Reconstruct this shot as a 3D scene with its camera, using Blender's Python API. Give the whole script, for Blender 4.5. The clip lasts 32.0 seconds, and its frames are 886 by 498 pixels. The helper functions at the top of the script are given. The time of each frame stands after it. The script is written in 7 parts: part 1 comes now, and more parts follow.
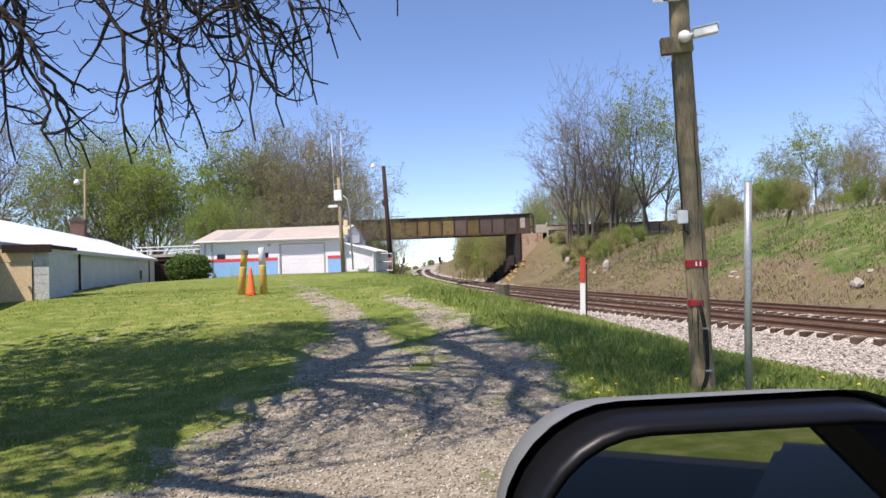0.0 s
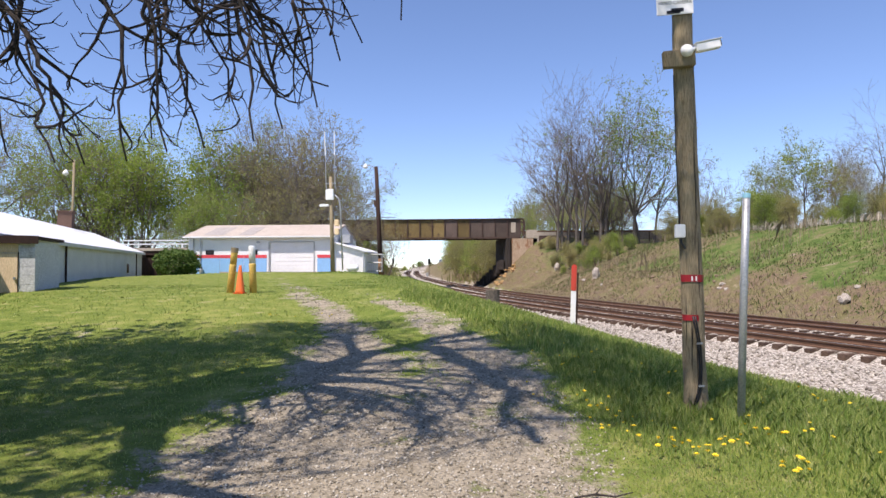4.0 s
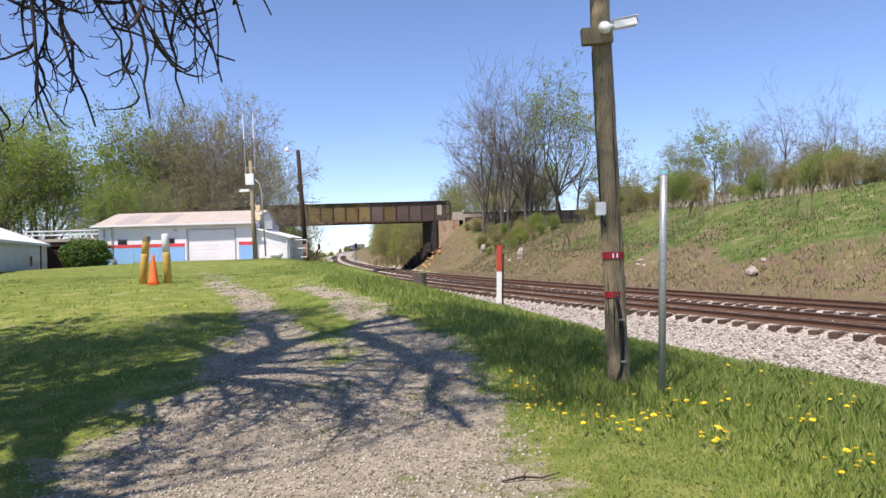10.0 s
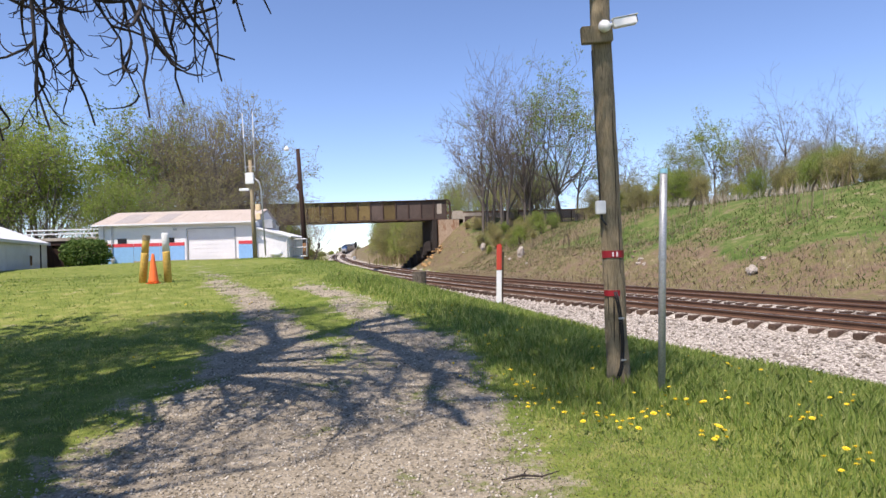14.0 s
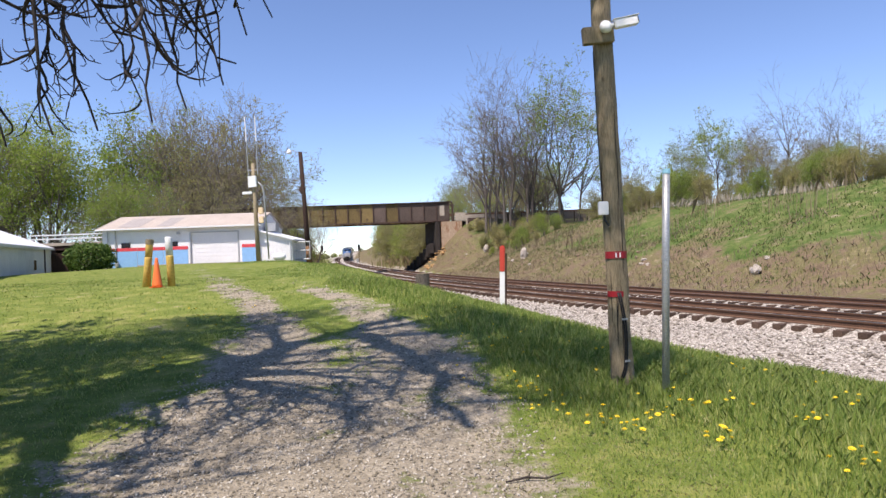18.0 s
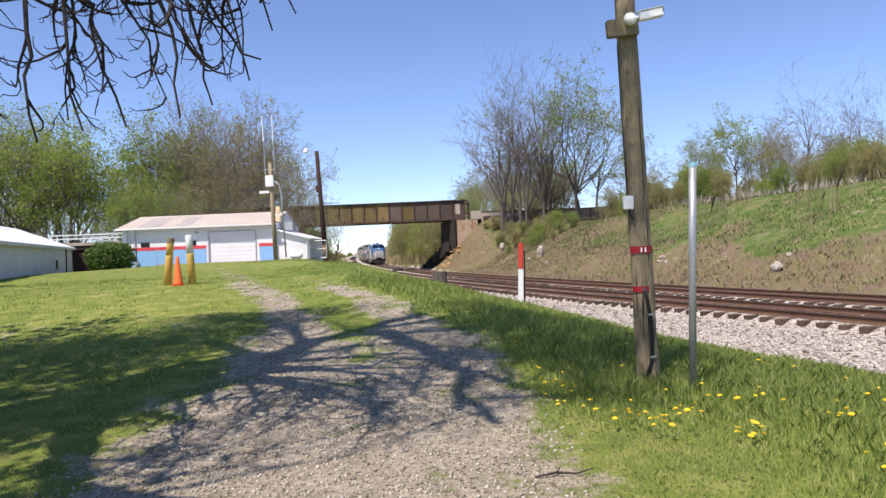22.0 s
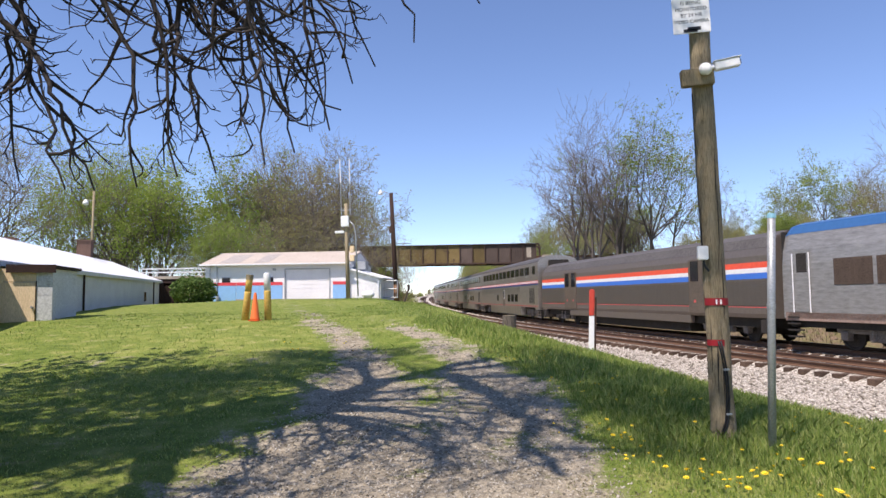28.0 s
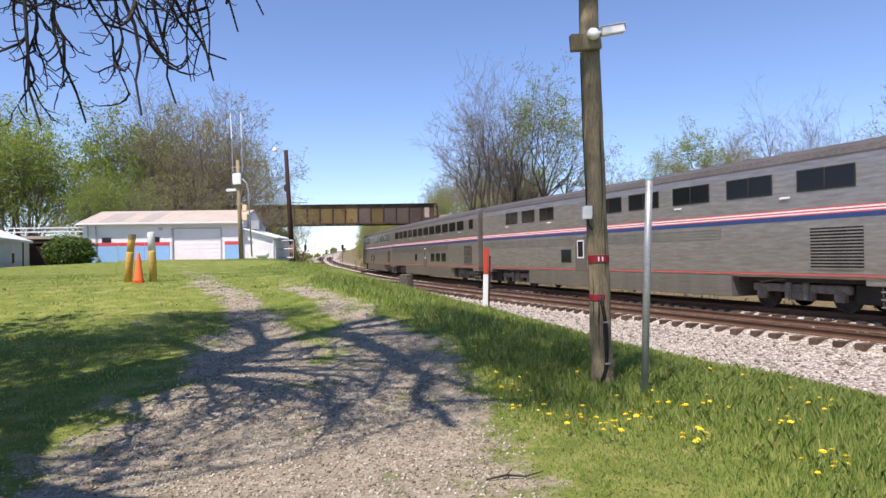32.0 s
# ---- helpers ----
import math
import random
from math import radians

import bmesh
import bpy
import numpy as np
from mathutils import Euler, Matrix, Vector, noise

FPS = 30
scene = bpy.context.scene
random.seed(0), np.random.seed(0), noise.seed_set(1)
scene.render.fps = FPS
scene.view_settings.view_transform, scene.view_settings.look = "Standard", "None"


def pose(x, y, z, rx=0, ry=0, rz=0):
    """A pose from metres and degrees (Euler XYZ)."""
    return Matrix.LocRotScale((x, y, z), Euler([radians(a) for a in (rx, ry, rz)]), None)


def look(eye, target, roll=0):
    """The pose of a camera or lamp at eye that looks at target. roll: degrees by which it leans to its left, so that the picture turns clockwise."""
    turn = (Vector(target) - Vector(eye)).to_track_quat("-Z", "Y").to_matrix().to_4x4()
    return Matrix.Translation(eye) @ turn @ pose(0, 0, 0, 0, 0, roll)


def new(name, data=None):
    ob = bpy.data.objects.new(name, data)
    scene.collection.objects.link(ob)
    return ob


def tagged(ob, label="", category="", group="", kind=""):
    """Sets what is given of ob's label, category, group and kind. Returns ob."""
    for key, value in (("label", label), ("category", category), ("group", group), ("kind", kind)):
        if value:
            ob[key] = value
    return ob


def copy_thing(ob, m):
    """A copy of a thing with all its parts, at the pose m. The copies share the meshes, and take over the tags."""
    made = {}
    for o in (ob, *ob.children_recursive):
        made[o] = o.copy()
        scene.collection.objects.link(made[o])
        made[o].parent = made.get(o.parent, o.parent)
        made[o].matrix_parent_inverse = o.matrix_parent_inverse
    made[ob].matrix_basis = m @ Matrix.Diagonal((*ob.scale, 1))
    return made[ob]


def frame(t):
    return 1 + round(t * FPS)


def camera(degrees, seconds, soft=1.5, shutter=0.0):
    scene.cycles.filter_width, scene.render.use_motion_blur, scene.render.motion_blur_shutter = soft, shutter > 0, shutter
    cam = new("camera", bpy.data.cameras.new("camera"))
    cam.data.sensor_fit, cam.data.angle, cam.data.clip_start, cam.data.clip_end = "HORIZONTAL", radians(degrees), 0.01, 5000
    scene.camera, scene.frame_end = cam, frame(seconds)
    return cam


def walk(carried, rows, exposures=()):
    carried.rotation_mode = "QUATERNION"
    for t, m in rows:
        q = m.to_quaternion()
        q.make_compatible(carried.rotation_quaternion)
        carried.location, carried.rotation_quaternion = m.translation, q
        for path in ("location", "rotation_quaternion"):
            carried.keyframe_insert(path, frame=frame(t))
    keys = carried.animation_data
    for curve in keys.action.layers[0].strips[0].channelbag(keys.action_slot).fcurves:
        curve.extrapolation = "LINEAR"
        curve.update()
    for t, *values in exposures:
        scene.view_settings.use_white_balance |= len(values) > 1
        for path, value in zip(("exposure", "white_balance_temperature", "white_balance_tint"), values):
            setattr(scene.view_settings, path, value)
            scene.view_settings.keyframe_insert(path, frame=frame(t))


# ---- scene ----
cam = camera(68.11, 32.0)

# seconds, x, y, z, yaw, pitch, roll
PATH = [
    (0.0, 0.035, -0.281, 1.735, 7.38, 1.84, 1.74),
    (0.5, 0.038, -0.313, 1.745, 7.06, 1.91, 1.73),
    (1.0, 0.024, -0.321, 1.768, 6.68, 2.13, 1.31),
    (1.5, 0.015, -0.299, 1.782, 5.81, 2.48, 0.91),
    (2.0, 0.018, -0.293, 1.798, 5.53, 2.68, 0.95),
    (2.5, 0.003, -0.300, 1.810, 5.64, 2.80, 0.83),
    (4.5, -0.052, -0.120, 1.795, 6.47, 1.77, -0.11),
    (5.0, -0.003, -0.003, 1.818, 4.58, 1.18, -0.60),
    (5.5, -0.015, -0.004, 1.813, -1.19, -0.43, -0.63),
    (6.0, -0.004, -0.012, 1.808, 4.45, 0.75, -0.10),
    (6.5, 0.002, 0.001, 1.796, 2.74, 1.34, 0.55),
    (7.0, 0.002, -0.010, 1.800, 2.43, 1.46, 0.96),
    (7.5, 0.005, -0.002, 1.792, 1.91, 1.23, 1.30),
    (8.0, -0.001, 0.001, 1.790, 1.45, 1.03, 1.56),
    (8.5, 0.002, -0.001, 1.789, 0.94, 0.82, 1.48),
    (9.0, 0.000, -0.005, 1.794, 0.48, 0.61, 1.34),
    (9.5, -0.001, 0.003, 1.788, 0.20, 0.48, 1.34),
    (10.0, -0.001, -0.001, 1.791, 0.09, 0.45, 1.54),
    (10.5, 0.001, -0.000, 1.791, -0.01, 0.41, 1.54),
    (11.0, -0.004, -0.004, 1.798, -0.05, 0.39, 1.45),
    (11.5, 0.000, 0.004, 1.789, -0.04, 0.38, 1.37),
    (12.0, 0.000, 0.000, 1.789, -0.02, 0.31, 1.45),
    (12.5, 0.002, 0.003, 1.789, -0.00, 0.33, 1.49),
    (13.0, 0.000, 0.000, 1.790, 0.00, 0.31, 1.50),
    (13.5, 0.001, 0.002, 1.791, 0.08, 0.32, 1.56),
    (14.0, -0.001, -0.003, 1.790, 0.08, 0.35, 1.58),
    (14.5, -0.001, 0.002, 1.791, 0.12, 0.41, 1.53),
    (16.5, 0.002, -0.002, 1.791, 0.27, 0.46, 1.73),
    (17.0, 0.001, 0.001, 1.796, 0.27, 0.46, 1.78),
    (17.5, 0.001, 0.005, 1.794, 0.32, 0.50, 1.89),
    (18.0, 0.003, 0.001, 1.792, 0.35, 0.52, 2.00),
    (18.5, -0.001, -0.001, 1.793, 0.53, 0.61, 2.06),
    (19.0, -0.073, -0.014, 1.810, 1.61, 0.56, 2.10),
    (19.5, -0.154, 0.006, 1.814, 5.00, 0.81, 1.90),
    (20.0, -0.140, 0.005, 1.796, 5.61, 0.78, 0.78),
    (20.5, -0.110, 0.015, 1.766, 4.75, 0.58, 1.19),
    (21.0, -0.103, 0.024, 1.764, 2.76, 0.26, 2.21),
    (21.5, -0.092, 0.029, 1.758, 2.09, 0.22, 2.44),
    (22.0, -0.098, 0.027, 1.756, 1.67, 0.46, 2.20),
    (22.5, -0.098, 0.022, 1.757, 1.48, 0.71, 1.99),
    (23.0, -0.098, 0.026, 1.754, 1.33, 0.89, 1.90),
    (23.5, -0.097, 0.024, 1.756, 1.39, 1.07, 1.86),
    (24.0, -0.124, 0.029, 1.761, 2.06, 1.03, 1.03),
    (24.5, -0.234, 0.018, 1.972, 7.30, 3.80, 0.09),
    (25.0, -0.243, 0.040, 1.999, 14.71, 4.22, -1.13),
    (25.5, -0.220, 0.054, 1.982, 15.66, 4.73, -1.47),
    (27.5, -0.105, 0.015, 1.808, 12.18, 4.69, -0.84),
    (28.0, -0.068, -0.058, 1.791, 7.77, 4.26, 0.47),
    (28.5, -0.050, -0.088, 1.789, 4.18, 3.33, 1.12),
    (29.0, -0.039, -0.081, 1.791, 2.68, 2.51, 0.57),
    (29.5, -0.030, -0.073, 1.783, 1.51, 1.77, 0.70),
    (30.0, -0.025, -0.065, 1.778, 0.76, 1.22, 1.03),
    (30.5, -0.015, -0.055, 1.777, 0.38, 0.86, 1.23),
    (31.0, -0.013, -0.057, 1.776, 0.06, 0.72, 1.16),
    (31.5, -0.011, -0.057, 1.776, -0.48, 0.62, 1.07),
    (32.0, -0.013, -0.066, 1.771, -1.07, 0.67, 0.76),
]
walk(cam, [(t, pose(x, y, z, 90 + pitch, roll, yaw)) for t, x, y, z, yaw, pitch, roll in PATH])

# ---- sun and sky ----
SUN_FROM = Vector((-0.515, -0.857, 0.0)).normalized()
SUN_UP = radians(60)
scene.view_settings.exposure = 0.20
world = bpy.data.worlds.new("sky")
scene.world = world
world.use_nodes = True
wn, wl = world.node_tree.nodes, world.node_tree.links
sky = wn.new("ShaderNodeTexSky")
sky.sky_type = "NISHITA"
sky.sun_disc = False
sky.sun_elevation = SUN_UP
sky.sun_rotation = math.atan2(SUN_FROM.x, SUN_FROM.y)
sky.altitude = 1800
sky.air_density, sky.dust_density, sky.ozone_density = 1.0, 0.1, 4.5
wn["Background"].inputs["Strength"].default_value = 0.17
wl.new(sky.outputs["Color"], wn["Background"].inputs["Color"])
sun = new("sun", bpy.data.lights.new("sun", "SUN"))
sun.data.energy, sun.data.angle, sun.data.color = 5.8, radians(0.55), (1.0, 0.95, 0.84)
sun.matrix_world = look(Vector((0, 0, 60)), Vector((0, 0, 60)) - (SUN_FROM * math.cos(SUN_UP) + Vector((0, 0, math.sin(SUN_UP)))))
scene.view_settings.use_white_balance = True
scene.view_settings.white_balance_temperature, scene.view_settings.white_balance_tint = 6500, 22

# ---- materials ----
def material(name, rough=0.8, metal=0.0, spec=0.3):
    m = bpy.data.materials.new(name)
    m.use_nodes = True
    b = m.node_tree.nodes["Principled BSDF"]
    b.inputs["Roughness"].default_value, b.inputs["Metallic"].default_value = rough, metal
    b.inputs["Specular IOR Level"].default_value = spec
    return m, m.node_tree.nodes, m.node_tree.links, b


def coords(n, l, kind="Object", scale=(1, 1, 1)):
    tc, mp = n.new("ShaderNodeTexCoord"), n.new("ShaderNodeMapping")
    mp.inputs["Scale"].default_value = scale
    l.new(tc.outputs[kind], mp.inputs["Vector"])
    return mp.outputs["Vector"]


def noise_tex(n, l, vec, scale, detail=4.0, rough=0.6):
    t = n.new("ShaderNodeTexNoise")
    t.inputs["Scale"].default_value, t.inputs["Detail"].default_value, t.inputs["Roughness"].default_value = scale, detail, rough
    if vec is not None:
        l.new(vec, t.inputs["Vector"])
    return t.outputs["Fac"]


def ramp(n, l, fac, stops):
    r = n.new("ShaderNodeValToRGB")
    e = r.color_ramp.elements
    while len(e) < len(stops):
        e.new(0.5)
    for k, (p, c) in enumerate(stops):
        e[k].position = p
        e[k].color = (*c, 1) if len(c) == 3 else c
    l.new(fac, r.inputs["Fac"])
    return r.outputs["Color"]


def blend(n, l, fac, a, b, kind="MIX"):
    m = n.new("ShaderNodeMix")
    m.data_type, m.blend_type = "RGBA", kind
    for sock, v in ((m.inputs[0], fac), (m.inputs[6], a), (m.inputs[7], b)):
        if isinstance(v, (int, float)):
            sock.default_value = v
        elif isinstance(v, tuple):
            sock.default_value = (*v, 1)
        else:
            l.new(v, sock)
    return m.outputs[2]


def bump(n, l, b, height, strength=0.4, dist=0.02):
    k = n.new("ShaderNodeBump")
    k.inputs["Strength"].default_value, k.inputs["Distance"].default_value = strength, dist
    l.new(height, k.inputs["Height"])
    l.new(k.outputs["Normal"], b.inputs["Normal"])


def surface(name, dark, light, big=1.0, fine=30.0, rough=0.8, metal=0.0, spec=0.3, relief=0.25, dist=0.01, stretch=(1, 1, 1), wear=None, per=0.0, kind="Object"):
    """Two scales of variation between two colours, fine relief, and an optional third colour in stains."""
    m, n, l, b = material(name, rough, metal, spec)
    v = coords(n, l, kind, stretch)
    f1, f2 = noise_tex(n, l, v, big), noise_tex(n, l, v, fine, 6.0, 0.7)
    c = ramp(n, l, f1, [(0.3, dark), (0.7, light)])
    c = blend(n, l, 0.55, c, ramp(n, l, f2, [(0.35, tuple(x * 0.55 for x in dark)), (0.68, tuple(min(1, x * 1.15) for x in light))]))
    if wear:
        f3 = noise_tex(n, l, v, big * 2.7, 8.0, 0.75)
        c = blend(n, l, ramp(n, l, f3, [(wear[1], (0, 0, 0)), (min(1.0, wear[1] + 0.12), (1, 1, 1))]), c, wear[0])
    if per:
        oi = n.new("ShaderNodeObjectInfo")
        k = ramp(n, l, oi.outputs["Random"], [(0.0, (1 - per,) * 3), (1.0, (1.0,) * 3)])
        c = blend(n, l, 1.0, c, k, "MULTIPLY")
    l.new(c, b.inputs["Base Color"])
    bump(n, l, b, f2, relief, dist)
    return m


def leafy(name, a, b_, c_, through_=0.35):
    m, n, l, b = material(name, 0.6, 0.0, 0.25)
    g = n.new("ShaderNodeNewGeometry")
    oi = n.new("ShaderNodeObjectInfo")
    col = ramp(n, l, g.outputs["Random Per Island"], [(0.0, a), (0.5, b_), (1.0, c_)])
    col = blend(n, l, 1.0, col, ramp(n, l, oi.outputs["Random"], [(0.0, (0.75, 0.8, 0.75)), (1.0, (1.1, 1.05, 0.95))]), "MULTIPLY")
    l.new(col, b.inputs["Base Color"])
    tr = n.new("ShaderNodeBsdfTranslucent")
    l.new(col, tr.inputs["Color"])
    mx = n.new("ShaderNodeMixShader")
    mx.inputs[0].default_value = through_
    l.new(b.outputs[0], mx.inputs[1])
    l.new(tr.outputs[0], mx.inputs[2])
    l.new(mx.outputs[0], n["Material Output"].inputs["Surface"])
    return m


def plain(name, colour, rough=0.5, metal=0.0, spec=0.4):
    m, n, l, b = material(name, rough, metal, spec)
    v = coords(n, l)
    f = noise_tex(n, l, v, 6.0, 6.0, 0.7)
    l.new(ramp(n, l, f, [(0.3, tuple(x * 0.86 for x in colour)), (0.7, tuple(min(1, x * 1.06) for x in colour))]), b.inputs["Base Color"])
    return m


def ground_material():
    m, n, l, b = material("ground_cover", 0.95, 0.0, 0.15)
    v = coords(n, l)

    def mask(name, spread, scale):
        at = n.new("ShaderNodeAttribute")
        at.attribute_name = name
        mt = n.new("ShaderNodeMath")
        mt.operation = "MULTIPLY_ADD"
        mt.inputs[1].default_value = 1.0
        l.new(at.outputs["Fac"], mt.inputs[0])
        wob = n.new("ShaderNodeMapRange")
        wob.inputs["To Min"].default_value, wob.inputs["To Max"].default_value = -spread, spread
        wob.inputs["From Min"].default_value, wob.inputs["From Max"].default_value = 0.28, 0.72
        l.new(noise_tex(n, l, v, scale, 8.0, 0.75), wob.inputs["Value"])
        l.new(wob.outputs[0], mt.inputs[2])
        st = n.new("ShaderNodeMapRange")
        st.inputs["From Min"].default_value, st.inputs["From Max"].default_value = 0.34, 0.66
        l.new(mt.outputs[0], st.inputs["Value"])
        return st.outputs[0]

    fine = noise_tex(n, l, v, 38.0, 8.0, 0.75)
    mid = noise_tex(n, l, v, 2.2, 5.0, 0.65)
    wide = noise_tex(n, l, v, 0.16, 4.0, 0.6)
    grass = blend(n, l, ramp(n, l, wide, [(0.35, (0, 0, 0)), (0.65, (1, 1, 1))]), (0.1247, 0.1677, 0.03268), (0.215, 0.2408, 0.06192))
    grass = blend(n, l, 0.5, grass, ramp(n, l, mid, [(0.36, (0.0731, 0.1247, 0.01892)), (0.5, (0.172, 0.2236, 0.0387)), (0.64, (0.3612, 0.344, 0.1204))]))
    grass = blend(n, l, 0.7, grass, ramp(n, l, fine, [(0.3, (0.45, 0.5, 0.45)), (0.7, (1.3, 1.25, 1.1))]), "MULTIPLY")
    tuft = noise_tex(n, l, v, 1.1, 8.0, 0.72)
    rough_grass = ramp(n, l, tuft, [(0.32, (0.042, 0.085, 0.016)), (0.46, (0.088, 0.132, 0.032)), (0.57, (0.14, 0.165, 0.055)), (0.69, (0.24, 0.20, 0.115))])
    rough_grass = blend(n, l, 0.75, rough_grass, ramp(n, l, noise_tex(n, l, v, 9.0, 8.0, 0.75), [(0.32, (0.4, 0.42, 0.4)), (0.66, (1.4, 1.35, 1.25))]), "MULTIPLY")
    grass = blend(n, l, mask("hill", 0.1, 1.0), grass, rough_grass)
    vo = n.new("ShaderNodeTexVoronoi")
    vo.inputs["Scale"].default_value = 26.0
    l.new(v, vo.inputs["Vector"])
    grav = blend(n, l, ramp(n, l, mid, [(0.35, (0, 0, 0)), (0.65, (1, 1, 1))]), (0.2772, 0.2453, 0.1806), (0.42, 0.3797, 0.2898))
    grav = blend(n, l, 0.75, grav, ramp(n, l, fine, [(0.28, (0.38, 0.36, 0.34)), (0.7, (1.25, 1.22, 1.2))]), "MULTIPLY")
    bw = n.new("ShaderNodeRGBToBW")
    l.new(vo.outputs["Color"], bw.inputs[0])
    grav = blend(n, l, 0.55, grav, ramp(n, l, bw.outputs[0], [(0.2, (0.55, 0.53, 0.5)), (0.8, (1.2, 1.17, 1.14))]), "MULTIPLY")
    ball = ramp(n, l, bw.outputs[0], [(0.2, (0.132, 0.11, 0.088)), (0.5, (0.3344, 0.2948, 0.242)), (0.8, (0.5984, 0.5456, 0.4664))])
    dry = ramp(n, l, noise_tex(n, l, v, 1.3, 8.0, 0.75), [(0.3, (0.085, 0.06, 0.042)), (0.45, (0.20, 0.15, 0.105)), (0.55, (0.15, 0.145, 0.06)), (0.7, (0.34, 0.265, 0.195))])
    dry = blend(n, l, 0.7, dry, ramp(n, l, noise_tex(n, l, v, 7.0, 8.0, 0.78), [(0.33, (0.45, 0.45, 0.42)), (0.66, (1.45, 1.4, 1.3))]), "MULTIPLY")
    dry = blend(n, l, 0.6, dry, ramp(n, l, fine, [(0.3, (0.45, 0.42, 0.4)), (0.7, (1.25, 1.2, 1.15))]), "MULTIPLY")
    c = blend(n, l, mask("dry", 0.5, 0.55), grass, dry)
    c = blend(n, l, mask("gravel", 0.72, 1.1), c, grav)
    c = blend(n, l, mask("ballast", 0.2, 2.0), c, ball)
    l.new(c, b.inputs["Base Color"])
    hm = blend(n, l, 0.5, fine, vo.outputs["Distance"])
    bump(n, l, b, hm, 0.8, 0.03)
    return m


M_GROUND = ground_material()
def stone_material(name, a, b_, c_):
    m, n, l, b = material(name, 0.9, 0.0, 0.2)
    g = n.new("ShaderNodeNewGeometry")
    v = coords(n, l)
    col = ramp(n, l, g.outputs["Random Per Island"], [(0.0, a), (0.5, b_), (1.0, c_)])
    col = blend(n, l, 0.4, col, ramp(n, l, noise_tex(n, l, v, 60, 5), [(0.3, (0.5, 0.5, 0.5)), (0.7, (1.2, 1.2, 1.2))]), "MULTIPLY")
    l.new(col, b.inputs["Base Color"])
    return m


M_STONE = stone_material("crushed_limestone", (0.1232, 0.1012, 0.0792), (0.3696, 0.3256, 0.264), (0.6512, 0.5984, 0.5104))
M_PEBBLE = stone_material("drive_gravel", (0.1428, 0.1218, 0.084), (0.336, 0.2982, 0.231), (0.5544, 0.5082, 0.42))
M_PALETWIG = leafy("pale_seed_heads", (0.34, 0.29, 0.23), (0.46, 0.41, 0.35), (0.60, 0.55, 0.48), 0.2)
M_RAIL = surface("rusted_rail_steel", (0.10, 0.055, 0.035), (0.19, 0.105, 0.065), 2.0, 40, 0.75, 0.2, 0.3)
M_RAILTOP = surface("worn_rail_head", (0.14, 0.12, 0.11), (0.26, 0.23, 0.21), 2.0, 40, 0.35, 0.8, 0.5)
M_TIE = surface("creosoted_timber", (0.07, 0.045, 0.032), (0.17, 0.11, 0.075), 3.0, 35, 0.9, relief=0.5, stretch=(1, 6, 6), per=0.5)
M_POLE = surface("weathered_pole_wood", (0.17, 0.13, 0.075), (0.46, 0.375, 0.235), 1.3, 20, 0.9, relief=1.0, dist=0.03, stretch=(6, 6, 0.55), wear=((0.085, 0.062, 0.04), 0.56))
M_DARKWOOD = surface("creosote_dark_wood", (0.022, 0.013, 0.01), (0.06, 0.032, 0.022), 1.5, 26, 0.9, relief=0.6, stretch=(5, 5, 0.6))
M_ORANGEWOOD = surface("bleached_pole_foot", (0.14, 0.07, 0.032), (0.24, 0.13, 0.06), 2, 20, 0.9)
M_GALV = surface("galvanised_steel", (0.36, 0.37, 0.37), (0.50, 0.51, 0.50), 3.0, 60, 0.5, 0.5, 0.4, relief=0.05)
M_WHITE = surface("white_paint", (0.70, 0.70, 0.69), (0.82, 0.82, 0.80), 0.8, 25, 0.6, relief=0.08, wear=((0.45, 0.43, 0.40), 0.72))
M_WHITEROOF = surface("white_coated_roof", (0.80, 0.80, 0.80), (0.90, 0.90, 0.90), 0.5, 12, 0.5, relief=0.08)
M_BLOCK = surface("painted_block_wall", (0.5, 0.5, 0.48), (0.7, 0.7, 0.67), 0.7, 18, 0.85, relief=0.25, wear=((0.3, 0.28, 0.25), 0.60))
M_SHINGLE = surface("tan_metal_roof", (0.40, 0.335, 0.27), (0.54, 0.465, 0.39), 0.5, 10, 0.7, relief=0.1, wear=((0.40, 0.35, 0.31), 0.66))
M_BLUE = plain("blue_panel_paint", (0.22, 0.42, 0.66), 0.6)
M_REDP = plain("red_trim_paint", (0.60, 0.06, 0.07), 0.6)
M_TAN = surface("tan_plywood", (0.74, 0.55, 0.32), (0.86, 0.67, 0.42), 1.5, 20, 0.8, stretch=(3, 3, 0.4))
M_BRICK = surface("chimney_brick", (0.11, 0.065, 0.05), (0.18, 0.11, 0.08), 3, 30, 0.9)
M_BLACK = plain("black_plastic", (0.012, 0.012, 0.013), 0.45, 0.0, 0.4)
M_DARK = plain("dark_recess", (0.02, 0.018, 0.016), 0.9)
M_GLASS = plain("dark_window_glass", (0.008, 0.008, 0.009), 0.12, 0.0, 0.3)
M_CONE = plain("orange_cone_plastic", (0.85, 0.17, 0.035), 0.5)
M_YELLOW = surface("chipped_yellow_paint", (0.58, 0.37, 0.08), (0.76, 0.52, 0.14), 2.0, 25, 0.7, wear=((0.22, 0.12, 0.06), 0.62))
M_TAPE = plain("red_reflective_tape", (0.27, 0.012, 0.018), 0.4)
M_REDPOST = plain("faded_red_post", (0.55, 0.06, 0.035), 0.6)
M_WHITEPLAST = plain("white_plastic", (0.78, 0.78, 0.76), 0.4)
M_PALEBLUE = plain("pale_blue_cap", (0.25, 0.50, 0.62), 0.5)
